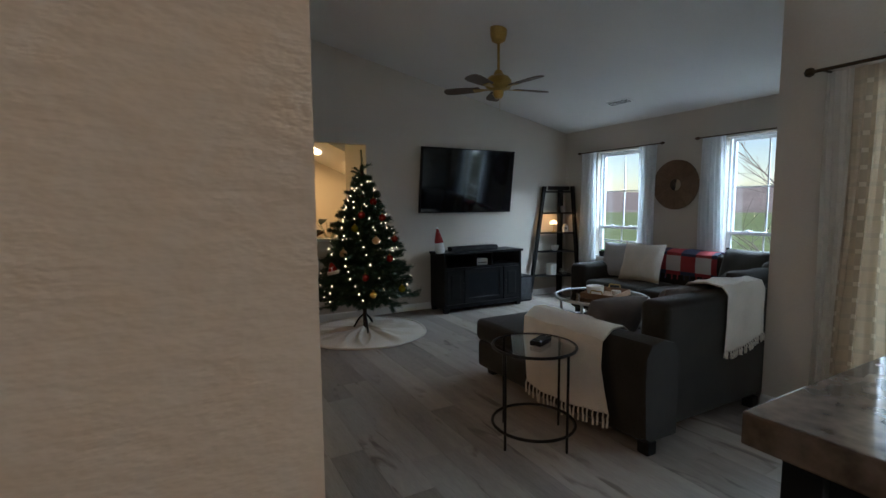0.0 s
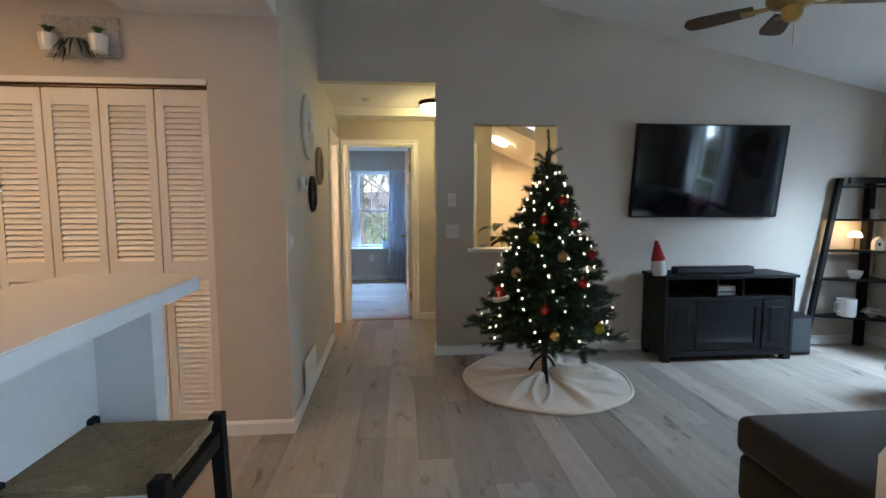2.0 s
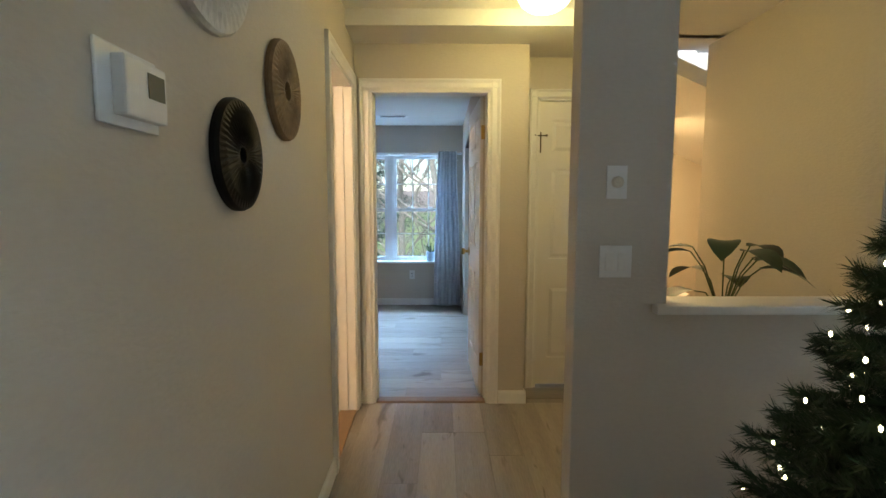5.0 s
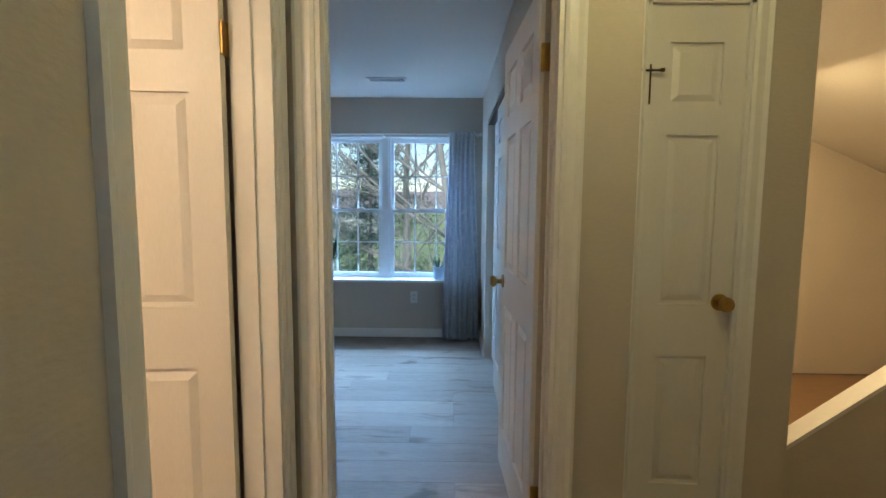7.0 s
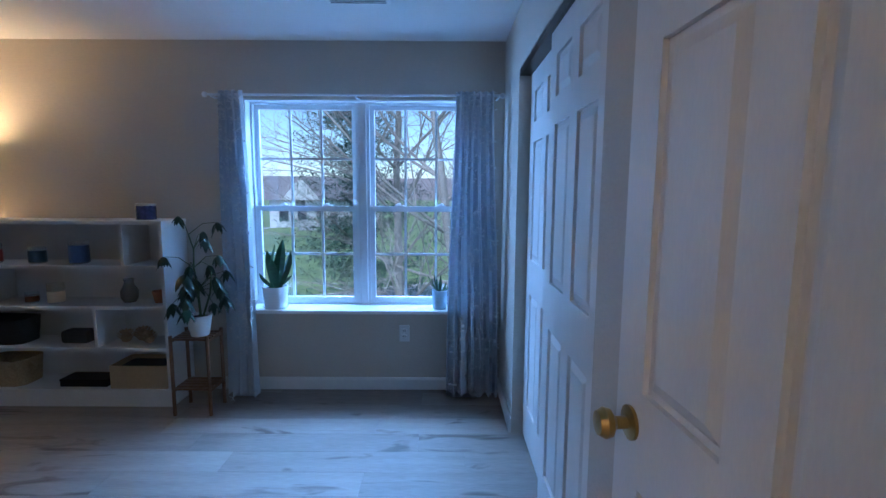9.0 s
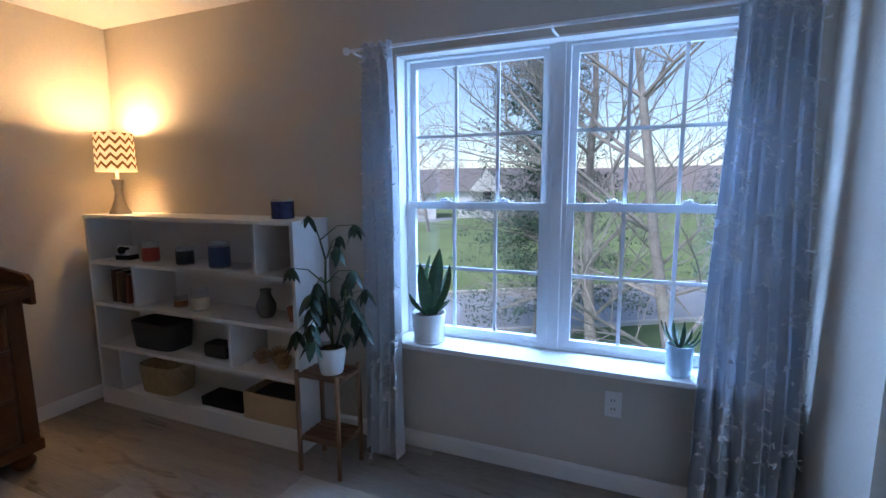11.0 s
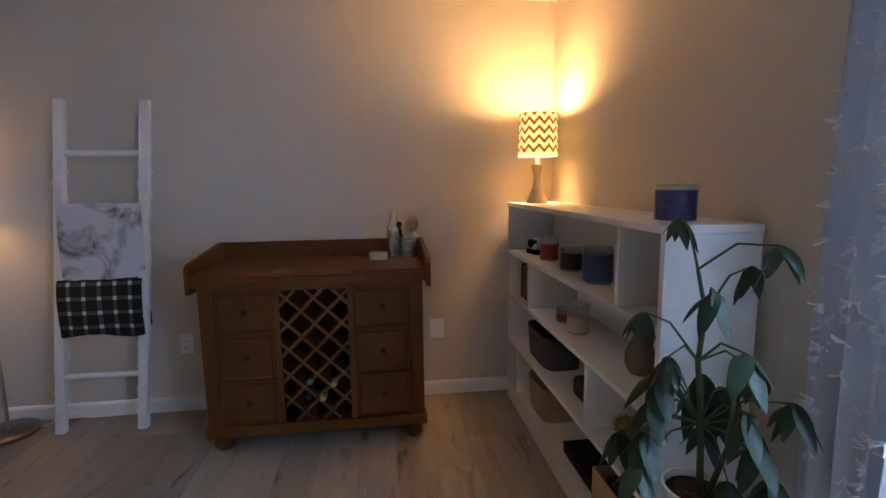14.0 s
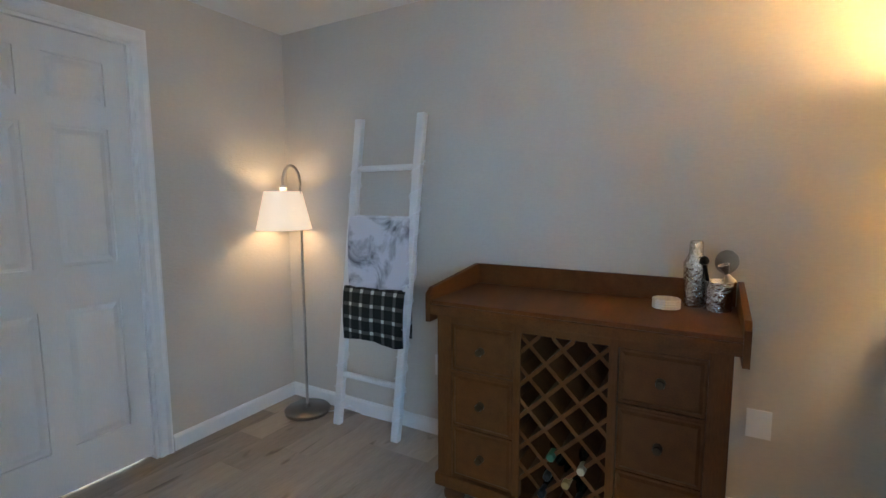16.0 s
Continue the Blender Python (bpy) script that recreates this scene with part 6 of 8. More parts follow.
# coffee table
t = thing("coffee_table", pose(4.42, 3.72, 0), "round silver coffee table with a glass top", "coffee table")
M_SILVER = mat("silver_leaf_metal", (0.55, 0.55, 0.54), 0.35, 0.9, vary=0.1)
for z, r in ((0.42, 0.44), (0.16, 0.40)):
    bm = bmesh.new()
    ring(bm, r, z, 0.016)
    part("hoop", bm, M_SILVER, t, smooth=True)
    bm = bmesh.new()
    lathe(bm, [(0.0005, z + 0.004), (r - 0.012, z + 0.004), (r - 0.012, z + 0.012), (0.0005, z + 0.012)], 48)
    part("glass_top", bm, M_GLASS, t, "clear glass shelf")
for k in range(4):
    a = radians(20 + 90 * k)
    bm = bmesh.new()
    tube(bm, [(0.41 * math.cos(a), 0.41 * math.sin(a), 0), (0.44 * math.cos(a), 0.44 * math.sin(a), 0.42)], 0.015, 8)
    part("leg", bm, M_SILVER, t, smooth=True)
t = thing("serving_tray", pose(4.42, 3.66, 0.433, 0, 0, 20), "brown wooden tray on the coffee table", "tray")
M_TRAY = mat("walnut_tray", (0.20, 0.10, 0.045), 0.5, vary=0.3, stretch=(6, 1, 1))
part("base", boxes((-0.22, 0.22, -0.15, 0.15, 0, 0.012)), M_TRAY, t)
for b in ((-0.23, 0.23, -0.162, -0.150, 0, 0.055), (-0.23, 0.23, 0.150, 0.162, 0, 0.055), (-0.232, -0.220, -0.150, 0.150, 0, 0.055), (0.220, 0.232, -0.150, 0.150, 0, 0.055)):
    part("side", boxes(b, bevel=0.003), M_TRAY, t)
for s in (-1, 1):
    bm = bmesh.new()
    tube(bm, [(s * 0.226, -0.06, 0.05), (s * 0.235, -0.05, 0.085), (s * 0.235, 0.05, 0.085), (s * 0.226, 0.06, 0.05)], 0.006, 8)
    part("handle", bm, M_BRASS, t, smooth=True)


def mug(m, r, h, label):
    t = thing("mug", m, label, "mug", "white crockery on the coffee table")
    bm = bmesh.new()
    lathe(bm, [(0.0005, 0), (r * 0.75, 0), (r * 0.95, h * 0.3), (r, h), (r - 0.004, h), (r * 0.9, h * 0.3), (0.0005, 0.01)], 28)
    part("cup", bm, M_CERAMIC, t, smooth=True)
    bm = bmesh.new()
    tube(bm, [(r * 0.95, 0, h * 0.8), (r * 1.4, 0, h * 0.7), (r * 1.4, 0, h * 0.35), (r * 0.93, 0, h * 0.22)], 0.005, 8)
    part("handle", bm, M_CERAMIC, t, smooth=True)


mug(pose(4.36, 3.74, 0.446), 0.085, 0.085, "wide white ceramic mug on the tray")
mug(pose(4.50, 3.60, 0.446), 0.045, 0.045, "small white ceramic cup on the tray")

# media console with an electric fireplace
t = thing("media_console", pose(3.56, 5.385, 0), "black wooden media console with an electric fireplace", "media console")
CW, CD, CH = 1.18, 0.37, 0.755
part("top", boxes((-0.02, CW + 0.02, -0.02, CD, CH - 0.03, CH), bevel=0.005), M_BLACK, t)
part("side_panel", boxes((0, 0.03, 0, CD, 0.05, CH - 0.031)), M_BLACK, t)
part("side_panel", boxes((CW - 0.03, CW, 0, CD, 0.05, CH - 0.031)), M_BLACK, t)
part("back_panel", boxes((0.03, CW - 0.03, CD - 0.012, CD, 0.05, CH - 0.031)), M_BLACK, t)
part("shelf", boxes((0.03, CW - 0.03, 0.004, CD - 0.013, 0.54, 0.565)), M_BLACK, t)
for x in (0.46, 0.70):
    part("divider", boxes((x, x + 0.015, 0.004, CD - 0.013, 0.566, CH - 0.031)), M_BLACK, t)
part("base_rail", boxes((0.03, CW - 0.03, 0.0, 0.03, 0.05, 0.10)), M_BLACK, t)
for x0 in (0.035, CW - 0.285):
    d = part("door", boxes((x0, x0 + 0.25, 0.0, 0.02, 0.105, 0.535), bevel=0.003), M_BLACK, t)
    bm = bmesh.new()
    frustum(bm, x0 + 0.05, x0 + 0.20, 0.16, 0.48, -0.0002, -0.006, 0.02)
    part("door_panel", bm, M_BLACK, d)
    hx = x0 + (0.235 if x0 < 0.5 else 0.015)
    bm = bmesh.new()
    tube(bm, [(hx, 0, 0.27), (hx, -0.025, 0.28), (hx, -0.025, 0.36), (hx, 0, 0.37)], 0.005, 8)
    part("handle", bm, M_IRON, d, smooth=True)
part("fireplace_frame", _sash(0.295, CW - 0.295, 0.105, 0.535, 0.005, 0.03, 0.06), M_BLACK, t)
part("fireplace_glass", boxes((0.356, CW - 0.356, 0.012, 0.018, 0.166, 0.474)), mat("dark_fire_glass", (0.02, 0.022, 0.025), 0.08, vary=0.2, bump=0), t, "dark glossy fireplace glass")
for x in (0.005, CW - 0.065):
    for y in (0.005, CD - 0.065):
        part("foot", boxes((x, x + 0.06, y, y + 0.06, 0, 0.05)), M_BLACK, t)
t = thing("media_player", pose(3.56 + 0.59, 5.50, 0.566), "small pale grey media box in the console", "media box")
part("body", boxes((-0.085, 0.085, -0.06, 0.06, 0, 0.085), bevel=0.01), M_GREYP, t)
part("front_strip", boxes((-0.07, 0.07, -0.0615, -0.0605, 0.03, 0.04)), M_IRON, t)
t = thing("soundbar", pose(4.05, 5.50, 0.756), "long black soundbar on the console", "soundbar")
part("body", boxes((-0.36, 0.36, -0.04, 0.04, 0.004, 0.065), bevel=0.012), M_BLACK, t, smooth=True)
part("grille", boxes((-0.34, 0.34, -0.0425, -0.0405, 0.012, 0.055)), M_GREYB, t)
part("foot", boxes((-0.3, -0.26, -0.02, 0.02, 0, 0.004)), M_IRON, t)
t = thing("subwoofer", pose(4.90, 5.62, 0), "black subwoofer beside the media console", "subwoofer")
part("cabinet", boxes((-0.10, 0.11, -0.14, 0.14, 0.01, 0.36), bevel=0.008), M_BLACK, t)
part("grille", boxes((-0.09, 0.10, -0.1435, -0.1405, 0.03, 0.34)), M_GREYB, t)
part("foot", boxes((-0.08, 0.09, -0.12, 0.12, 0, 0.01)), M_IRON, t)
# gnome figure: one plain mesh
bm = bmesh.new()
lathe(bm, [(0.0005, 0), (0.055, 0), (0.062, 0.04), (0.055, 0.10), (0.050, 0.125), (0.056, 0.13), (0.050, 0.16), (0.030, 0.235), (0.012, 0.30), (0.014, 0.315), (0.0005, 0.325)], 20)
g = solid("gnome_figure", bm, M_CERAMIC, "stuffed gnome figure with a red pointed hat", "figurine", m=pose(3.545, 5.46, 0.756, 0, -8, 0), smooth=True)
g.data.materials.append(mat("red_felt", (0.30, 0.018, 0.016), 0.9, vary=0.2, fine=120, bump=0.4))
for p in g.data.polygons:
    p.material_index = 1 if p.center.z > 0.128 and p.center.z < 0.30 else 0

# television
t = thing("television", pose(4.105, 5.735, 1.655, 7, 0, 0) @ Matrix.Diagonal((0.965, 1, 0.98, 1)), "large black flat television tilted on the wall", "television")
part("screen", boxes((-0.715, 0.715, -0.052, -0.046, -0.408, 0.408)), mat("black_screen_glass", (0.006, 0.007, 0.009), 0.06, vary=0.05, bump=0), t, "dark glossy screen")
part("bezel", _sash(-0.727, 0.727, -0.420, 0.420, -0.056, 0.05, 0.013), M_BLACK, t)
part("back_cover", boxes((-0.70, 0.70, -0.045, -0.008, -0.39, 0.39), bevel=0.008), M_BLACK, t)
part("wall_mount", boxes((-0.25, 0.25, -0.008, 0.050, -0.15, 0.12)), M_IRON, t)

# corner ladder shelf
t = thing("corner_shelf", pose(0, 0, 0), "black ladder-style corner shelf with five tiers", "corner shelf")
LA, LB = (Vector((5.17, 5.72, 0)), Vector((5.44, 5.745, 1.60))), (Vector((5.80, 5.38, 0)), Vector((5.83, 5.58, 1.60)))
bk = Vector((5.86, 5.75, 0))
for a, b in (LA, LB):
    bm = bmesh.new()
    loft(bm, [[p + Vector((dx, dy, 0)) for dx, dy in ((-0.022, -0.022), (0.022, -0.022), (0.022, 0.022), (-0.022, 0.022))] for p in (a, b)])
    part("side_rail", bm, M_BLACK, t)
part("back_post", boxes((5.70, 5.76, 5.69, 5.75, 0, 1.58)), M_BLACK, t)
for z in (0.31, 0.66, 0.93, 1.22, 1.53):
    f = z / 1.60
    a, b = LA[0].lerp(LA[1], f), LB[0].lerp(LB[1], f)
    bm = bmesh.new()
    prism(bm, [(a.x, a.y - 0.02), (b.x - 0.02, b.y), (b.x, b.y + 0.02), (5.87, 5.765), (a.x, a.y + 0.03)], "z", z - 0.02, z)
    part("shelf", bm, M_BLACK, t)
part("top_crossbar", boxes((5.44, 5.83, 5.64, 5.665, 1.545, 1.60)), M_BLACK, t)
lamp("shelf_lamp_light", 'POINT', pose(5.55, 5.66, 1.12), 0.9, (1.0, 0.60, 0.25), 0.02)
t = thing("shelf_lamp", pose(5.55, 5.66, 0.931), "tiny lit lamp with a white dome shade", "lamp")
bm = bmesh.new()
lathe(bm, [(0.0005, 0), (0.035, 0), (0.035, 0.01), (0.006, 0.016), (0.006, 0.13)], 18)
part("base", bm, M_BRASS, t, smooth=True)
bm = bmesh.new()
lathe(bm, [(0.055, 0.12), (0.050, 0.15), (0.030, 0.17), (0.0005, 0.176)], 22, cap0=False)
o = part("shade", bm, mat("lit_small_shade", (0.85, 0.75, 0.6), 0.5, vary=0, bump=0, emit=(1.0, 0.72, 0.40), power=2.4), t, "glowing dome shade", smooth=True)
o.visible_shadow = False


def small_house(m):
    t = thing("ceramic_house", m, "small white ceramic house ornament", "ornament")
    bm = bmesh.new()
    prism(bm, [(-0.035, 0), (0.035, 0), (0.035, 0.08), (0, 0.125), (-0.035, 0.08)], "y", -0.03, 0.03)
    part("body", bm, M_CERAMIC, t)
    part("window", boxes((-0.01, 0.01, -0.0305, -0.0295, 0.04, 0.07)), M_DARKIN, t)


small_house(pose(5.74, 5.62, 0.931, 0, 0, -20))
t = thing("white_pitcher", pose(5.50, 5.64, 0.311), "white enamel pitcher on the lower tier", "pitcher")
bm = bmesh.new()
lathe(bm, [(0.0005, 0), (0.070, 0), (0.075, 0.02), (0.075, 0.15), (0.078, 0.165), (0.072, 0.165), (0.0005, 0.03)], 26)
part("body", bm, M_CERAMIC, t, smooth=True)
bm = bmesh.new()
tube(bm, [(-0.072, 0, 0.14), (-0.12, 0, 0.13), (-0.12, 0, 0.05), (-0.073, 0, 0.04)], 0.007, 8)
part("handle", bm, M_CERAMIC, t, smooth=True)
t = thing("white_bowl", pose(5.58, 5.66, 0.661), "small white bowl on the middle tier", "bowl")
bm = bmesh.new()
lathe(bm, [(0.0005, 0), (0.035, 0), (0.055, 0.04), (0.06, 0.075), (0.055, 0.075), (0.0005, 0.012)], 24)
part("body", bm, M_CERAMIC, t, smooth=True)
t = thing("small_cup", pose(5.70, 5.63, 1.221), "small pale cup on the upper tier", "cup")
bm = bmesh.new()
lathe(bm, [(0.0005, 0), (0.032, 0), (0.038, 0.09), (0.034, 0.09), (0.0005, 0.01)], 20)
part("body", bm, M_GREYP, t, smooth=True)
t = thing("artificial_flowers", pose(5.68, 5.55, 0.311), "white flowers lying on the lower tier", "flowers")
rnd = random.Random(3)
for k in range(7):
    bm = bmesh.new()
    c = Vector((rnd.uniform(-0.07, 0.07), rnd.uniform(-0.04, 0.04), rnd.uniform(0.03, 0.09)))
    for q in range(6):
        a = q * 1.05
        leaf(bm, c, (math.cos(a), math.sin(a), 0.4), 0.04, 0.03, 0.3, 3)
    tube(bm, [c, Vector((c.x * 0.3, c.y * 0.3, 0.0))], 0.002, 5)
    part("flower", bm, M_CERAMIC, t)
t = thing("leafy_plant", pose(5.50, 4.80, 0.622), "small green plant in a dark pot behind the sofa", "potted plant")
t.matrix_world = pose(5.82, 4.98, 0.624)
pot(t, 0.045, 0.07, M_BLACK)
for k in range(12):
    a = k * 2.4
    bm = bmesh.new()
    leaf(bm, (0, 0, 0.06), (math.cos(a), math.sin(a), 1.2 + 0.2 * (k % 3)), 0.10, 0.04, 0.5, 4)
    part("leaf", bm, mat("fresh_green_leaf", (0.06, 0.14, 0.03), 0.5, vary=0.3) if k == 0 else bpy.data.materials["fresh_green_leaf"], t)

# window dressing
def sheer_mat():
    m = mat("white_sheer_voile", (0.85, 0.87, 0.88), 0.9, vary=0.06, scale=20, fine=200, bump=0.2, alpha=0.80)
    m.node_tree.nodes["Principled BSDF"].inputs["Subsurface Weight"].default_value = 0.0
    return m


M_SHEER = sheer_mat()
for yc, sd in ((4.795, 1), (3.025, 2)):
    m = pose(5.84, yc, 0, 0, 0, -90)
    curtain("sheer_curtain", -0.62, -0.34, 0.30, 2.05, 0, 4, 0.018, M_SHEER, "white sheer curtain beside the living-room window", seed=sd, m=m)
    curtain("sheer_curtain", 0.34, 0.60, 0.30, 2.05, 0, 4, 0.018, M_SHEER, "white sheer curtain beside the living-room window", seed=sd + 5, m=m)
    t = thing("curtain_rod", m, "thin dark bronze curtain rod with acorn finials", "curtain rod", "living-room curtain rods")
    bm = bmesh.new()
    tube(bm, [(-0.64, 0, 2.058), (0.64, 0, 2.058)], 0.007, 8)
    part("rod", bm, M_BRONZE, t, smooth=True)
    for s in (-1, 1):
        bm = bmesh.new()
        lathe(bm, [(0.007, 0), (0.016, 0.012), (0.018, 0.03), (0.008, 0.055), (0.0005, 0.06)], 14, m=Matrix.Translation((s * 0.64, 0, 2.058)) @ Matrix.Rotation(radians(90 * s), 4, 'Y'))
        part("finial", bm, M_BRONZE, t, smooth=True)
        bm = bmesh.new()
        tube(bm, [(s * 0.55, 0.058, 2.05), (s * 0.55, 0.0, 2.05)], 0.005, 8)
        part("bracket", bm, M_BRONZE, t, smooth=True)
# wooden medallion with a small mirror
t = thing("wall_medallion", pose(5.898, 3.97, 1.56, 0, 0, -90), "round carved wooden medallion with a small mirror", "wall decor")
M_MEDAL = mat("brown_carved_wood", (0.17, 0.10, 0.055), 0.75, vary=0.3, scale=12, bump=0.4)
for k in range(12):
    a0, a1 = 2 * math.pi * k / 12 + 0.012, 2 * math.pi * (k + 1) / 12 - 0.012
    bm = bmesh.new()
    arcs = [a0 + (a1 - a0) * i / 5 for i in range(6)]
    prism(bm, [(0.29 * math.cos(a), 0.29 * math.sin(a)) for a in arcs] + [(0.075 * math.cos(a), 0.075 * math.sin(a)) for a in arcs[::-1]], "y", -0.022, -0.004)
    part("segment", bm, M_MEDAL, t)
bm = bmesh.new()
lathe(bm, [(0.0005, 0.0), (0.285, 0.0), (0.285, 0.006), (0.0005, 0.006)], 40, m=Matrix.Rotation(radians(90), 4, 'X'))
part("backing", bm, M_MEDAL, t)
bm = bmesh.new()
lathe(bm, [(0.0005, 0.007), (0.068, 0.007), (0.068, 0.012), (0.0005, 0.012)], 32, m=Matrix.Rotation(radians(90), 4, 'X'))
part("mirror", bm, mat("mirror_glass", (0.85, 0.86, 0.87), 0.03, 1.0, vary=0, bump=0), t, "round mirror")

# patio curtains
M_PATIO = plaid("cream_embroidered_cloth", (0.48, 0.37, 0.26), (0.70, 0.64, 0.55), ("X", "Z"), 0.09)
let_light_through(M_PATIO, (0.70, 0.62, 0.50), 0.4)
M_LACE = mat("cream_lace", (0.72, 0.68, 0.60), 0.95, vary=0.15, scale=14, fine=120, bump=0.5)
let_light_through(M_LACE, (0.75, 0.74, 0.70), 0.4)
let_light_through(M_SHEER, (0.88, 0.90, 0.92), 0.5)
mp_ = pose(3.98, 1.74, 0, 0, 0, -90)
curtain("patio_curtain", 0.0, 0.10, 0.02, 2.06, 0, 2, 0.018, M_LACE, "cream lace edge of the patio curtain", seed=4, flare=0.2, m=mp_)
curtain("patio_curtain", 0.10, 0.32, 0.02, 2.06, 0.0, 3, 0.022, M_PATIO, "tan and cream embroidered patio curtain", seed=6, flare=0.3, m=mp_)
curtain("patio_curtain", 0.34, 0.62, 0.02, 2.06, 0.0, 4, 0.022, M_SHEER, "white sheer patio curtain", seed=9, m=mp_)
t = thing("curtain_rod", mp_, "dark curtain rod with a ball finial over the patio door", "curtain rod")
bm = bmesh.new()
tube(bm, [(-0.08, 0, 2.085), (1.9, 0, 2.085)], 0.010, 8)
part("rod", bm, M_BRONZE, t, smooth=True)
bm = bmesh.new()
lathe(bm, [(0.0005, -0.028), (0.020, -0.02), (0.028, 0), (0.020, 0.02), (0.0005, 0.028)], 18, centre=(-0.10, 0, 2.085))
part("finial", bm, M_BRONZE, t, smooth=True)
bm = bmesh.new()
tube(bm, [(-0.04, 0.118, 2.085), (-0.04, 0.0, 2.085)], 0.007, 8)
part("bracket", bm, M_BRONZE, t, smooth=True)
t = thing("hanging_plant", pose(3.90, 1.42, 2.16), "trailing green plant on the rod shelf", "potted plant")
for k in range(9):
    bm = bmesh.new()
    a = k * 2.4
    leaf(bm, (0.02 * k - 0.08, 0, 0.10), (math.cos(a), math.sin(a), 0.3), 0.10, 0.05, 0.6, 4)
    part("leaf", bm, bpy.data.materials["fresh_green_leaf"], t)
part("planter", boxes((-0.10, 0.10, -0.05, 0.05, 0.0, 0.10), bevel=0.01), M_CERAMIC, t)
t.matrix_world = pose(3.985, 1.42, 2.097)

# ceiling fan
t = thing("ceiling_fan", pose(3.37, 4.02, 0.01), "antique brass ceiling fan with five wooden blades", "ceiling fan")
zc = vault(3.37) - 0.01
bm = bmesh.new()
lathe(bm, [(0.022, -0.12), (0.06, -0.10), (0.075, -0.05), (0.078, 0.03), (0.0005, 0.03)], 26, centre=(0, 0, zc))
part("canopy", bm, M_BRASS, t, smooth=True)
bm = bmesh.new()
tube(bm, [(0, 0, 2.52), (0, 0, zc - 0.08)], 0.012, 12)
part("downrod", bm, M_BRASS, t, smooth=True)
bm = bmesh.new()
lathe(bm, [(0.0005, 2.29), (0.03, 2.295), (0.045, 2.32), (0.05, 2.36), (0.10, 2.375), (0.12, 2.40), (0.118, 2.45), (0.09, 2.485), (0.05, 2.50), (0.03, 2.54), (0.0005, 2.545)], 30)
part("motor", bm, M_BRASS, t, smooth=True)
M_BLADE = mat("walnut_fan_blade", (0.085, 0.048, 0.025), 0.45, vary=0.3, stretch=(1, 6, 6))
for ang in (62, -10, -82, 134, 206):
    r = Matrix.Rotation(radians(ang), 4, 'Z') @ Matrix.Translation((0, 0, 2.385)) @ Matrix.Rotation(radians(10), 4, 'X')
    bm = bmesh.new()
    pts = [(0.17, -0.045), (0.30, -0.058), (0.43, -0.065), (0.49, -0.055), (0.51, -0.02), (0.51, 0.02), (0.49, 0.055), (0.43, 0.065), (0.30, 0.058), (0.17, 0.045)]
    loft(bm, [[r @ Vector((x, y, -0.004)) for x, y in pts], [r @ Vector((x, y, 0.004)) for x, y in pts]])
    bl = part("blade", bm, M_BLADE, t)
    bm = bmesh.new()
    pts = [(0.09, -0.012), (0.16, -0.020), (0.23, -0.032), (0.23, 0.032), (0.16, 0.020), (0.09, 0.012)]
    loft(bm, [[r @ Vector((x, y, -0.010)) for x, y in pts], [r @ Vector((x, y, -0.0045)) for x, y in pts]])
    part("blade_iron", bm, M_BRASS, bl)
bm = bmesh.new()
tube(bm, [(0.03, 0.02, 2.30), (0.03, 0.02, 2.18)], 0.0015, 5)
part("pull_chain", bm, M_BRASS, t)
t = thing("ceiling_vent", pose(5.28, 4.30, vault(5.28) - 0.002, 0, 13.2, 0), "white slotted vent in the sloping ceiling", "vent")
part("frame", boxes((-0.05, 0.05, -0.16, 0.16, -0.008, 0.0), bevel=0.002), M_TRIM, t)
# No cut openings: their shade is coloured onto strips below the frame.
for k in range(4):
    part("slot", boxes((-0.036 + k * 0.022, -0.026 + k * 0.022, -0.14, 0.14, -0.0095, -0.0085)), M_DARKIN, t)

# board with three little pots over the louvred doors
t = thing("planter_board", pose(-0.34, 4.412, 2.245), "grey board with three small potted greens", "wall planter")
part("board", boxes((-0.19, 0.19, -0.016, 0.006, -0.10, 0.11), bevel=0.003), mat("grey_weathered_board", (0.42, 0.40, 0.38), 0.85, vary=0.45, scale=10, bump=0.3), t)
for k, x in enumerate((-0.13, 0.0, 0.115)):
    bm = bmesh.new()
    lathe(bm, [(0.0005, -0.085), (0.038, -0.085), (0.046, -0.01), (0.046, 0.0), (0.0005, 0.0)], 18, centre=(x, -0.065, -0.005 if k != 1 else -0.02))
    p = part("pot", bm, M_CERAMIC if k != 1 else M_GREYP, t, smooth=True)
    for q in range(14):
        a = q * 2.4
        bm = bmesh.new()
        if k == 1:
            leaf(bm, (x, -0.065, -0.02), (math.cos(a), math.sin(a) - 0.3, 0.3), 0.13, 0.016, 1.2, 4)
        else:
            leaf(bm, (x, -0.065, 0.0), (math.cos(a) * 0.7, math.sin(a) * 0.7, 1.0), 0.065, 0.022, 0.3, 3)
        part("leaf", bm, bpy.data.materials["dark_green_leaf"] if k != 2 else bpy.data.materials["fresh_green_leaf"], p)

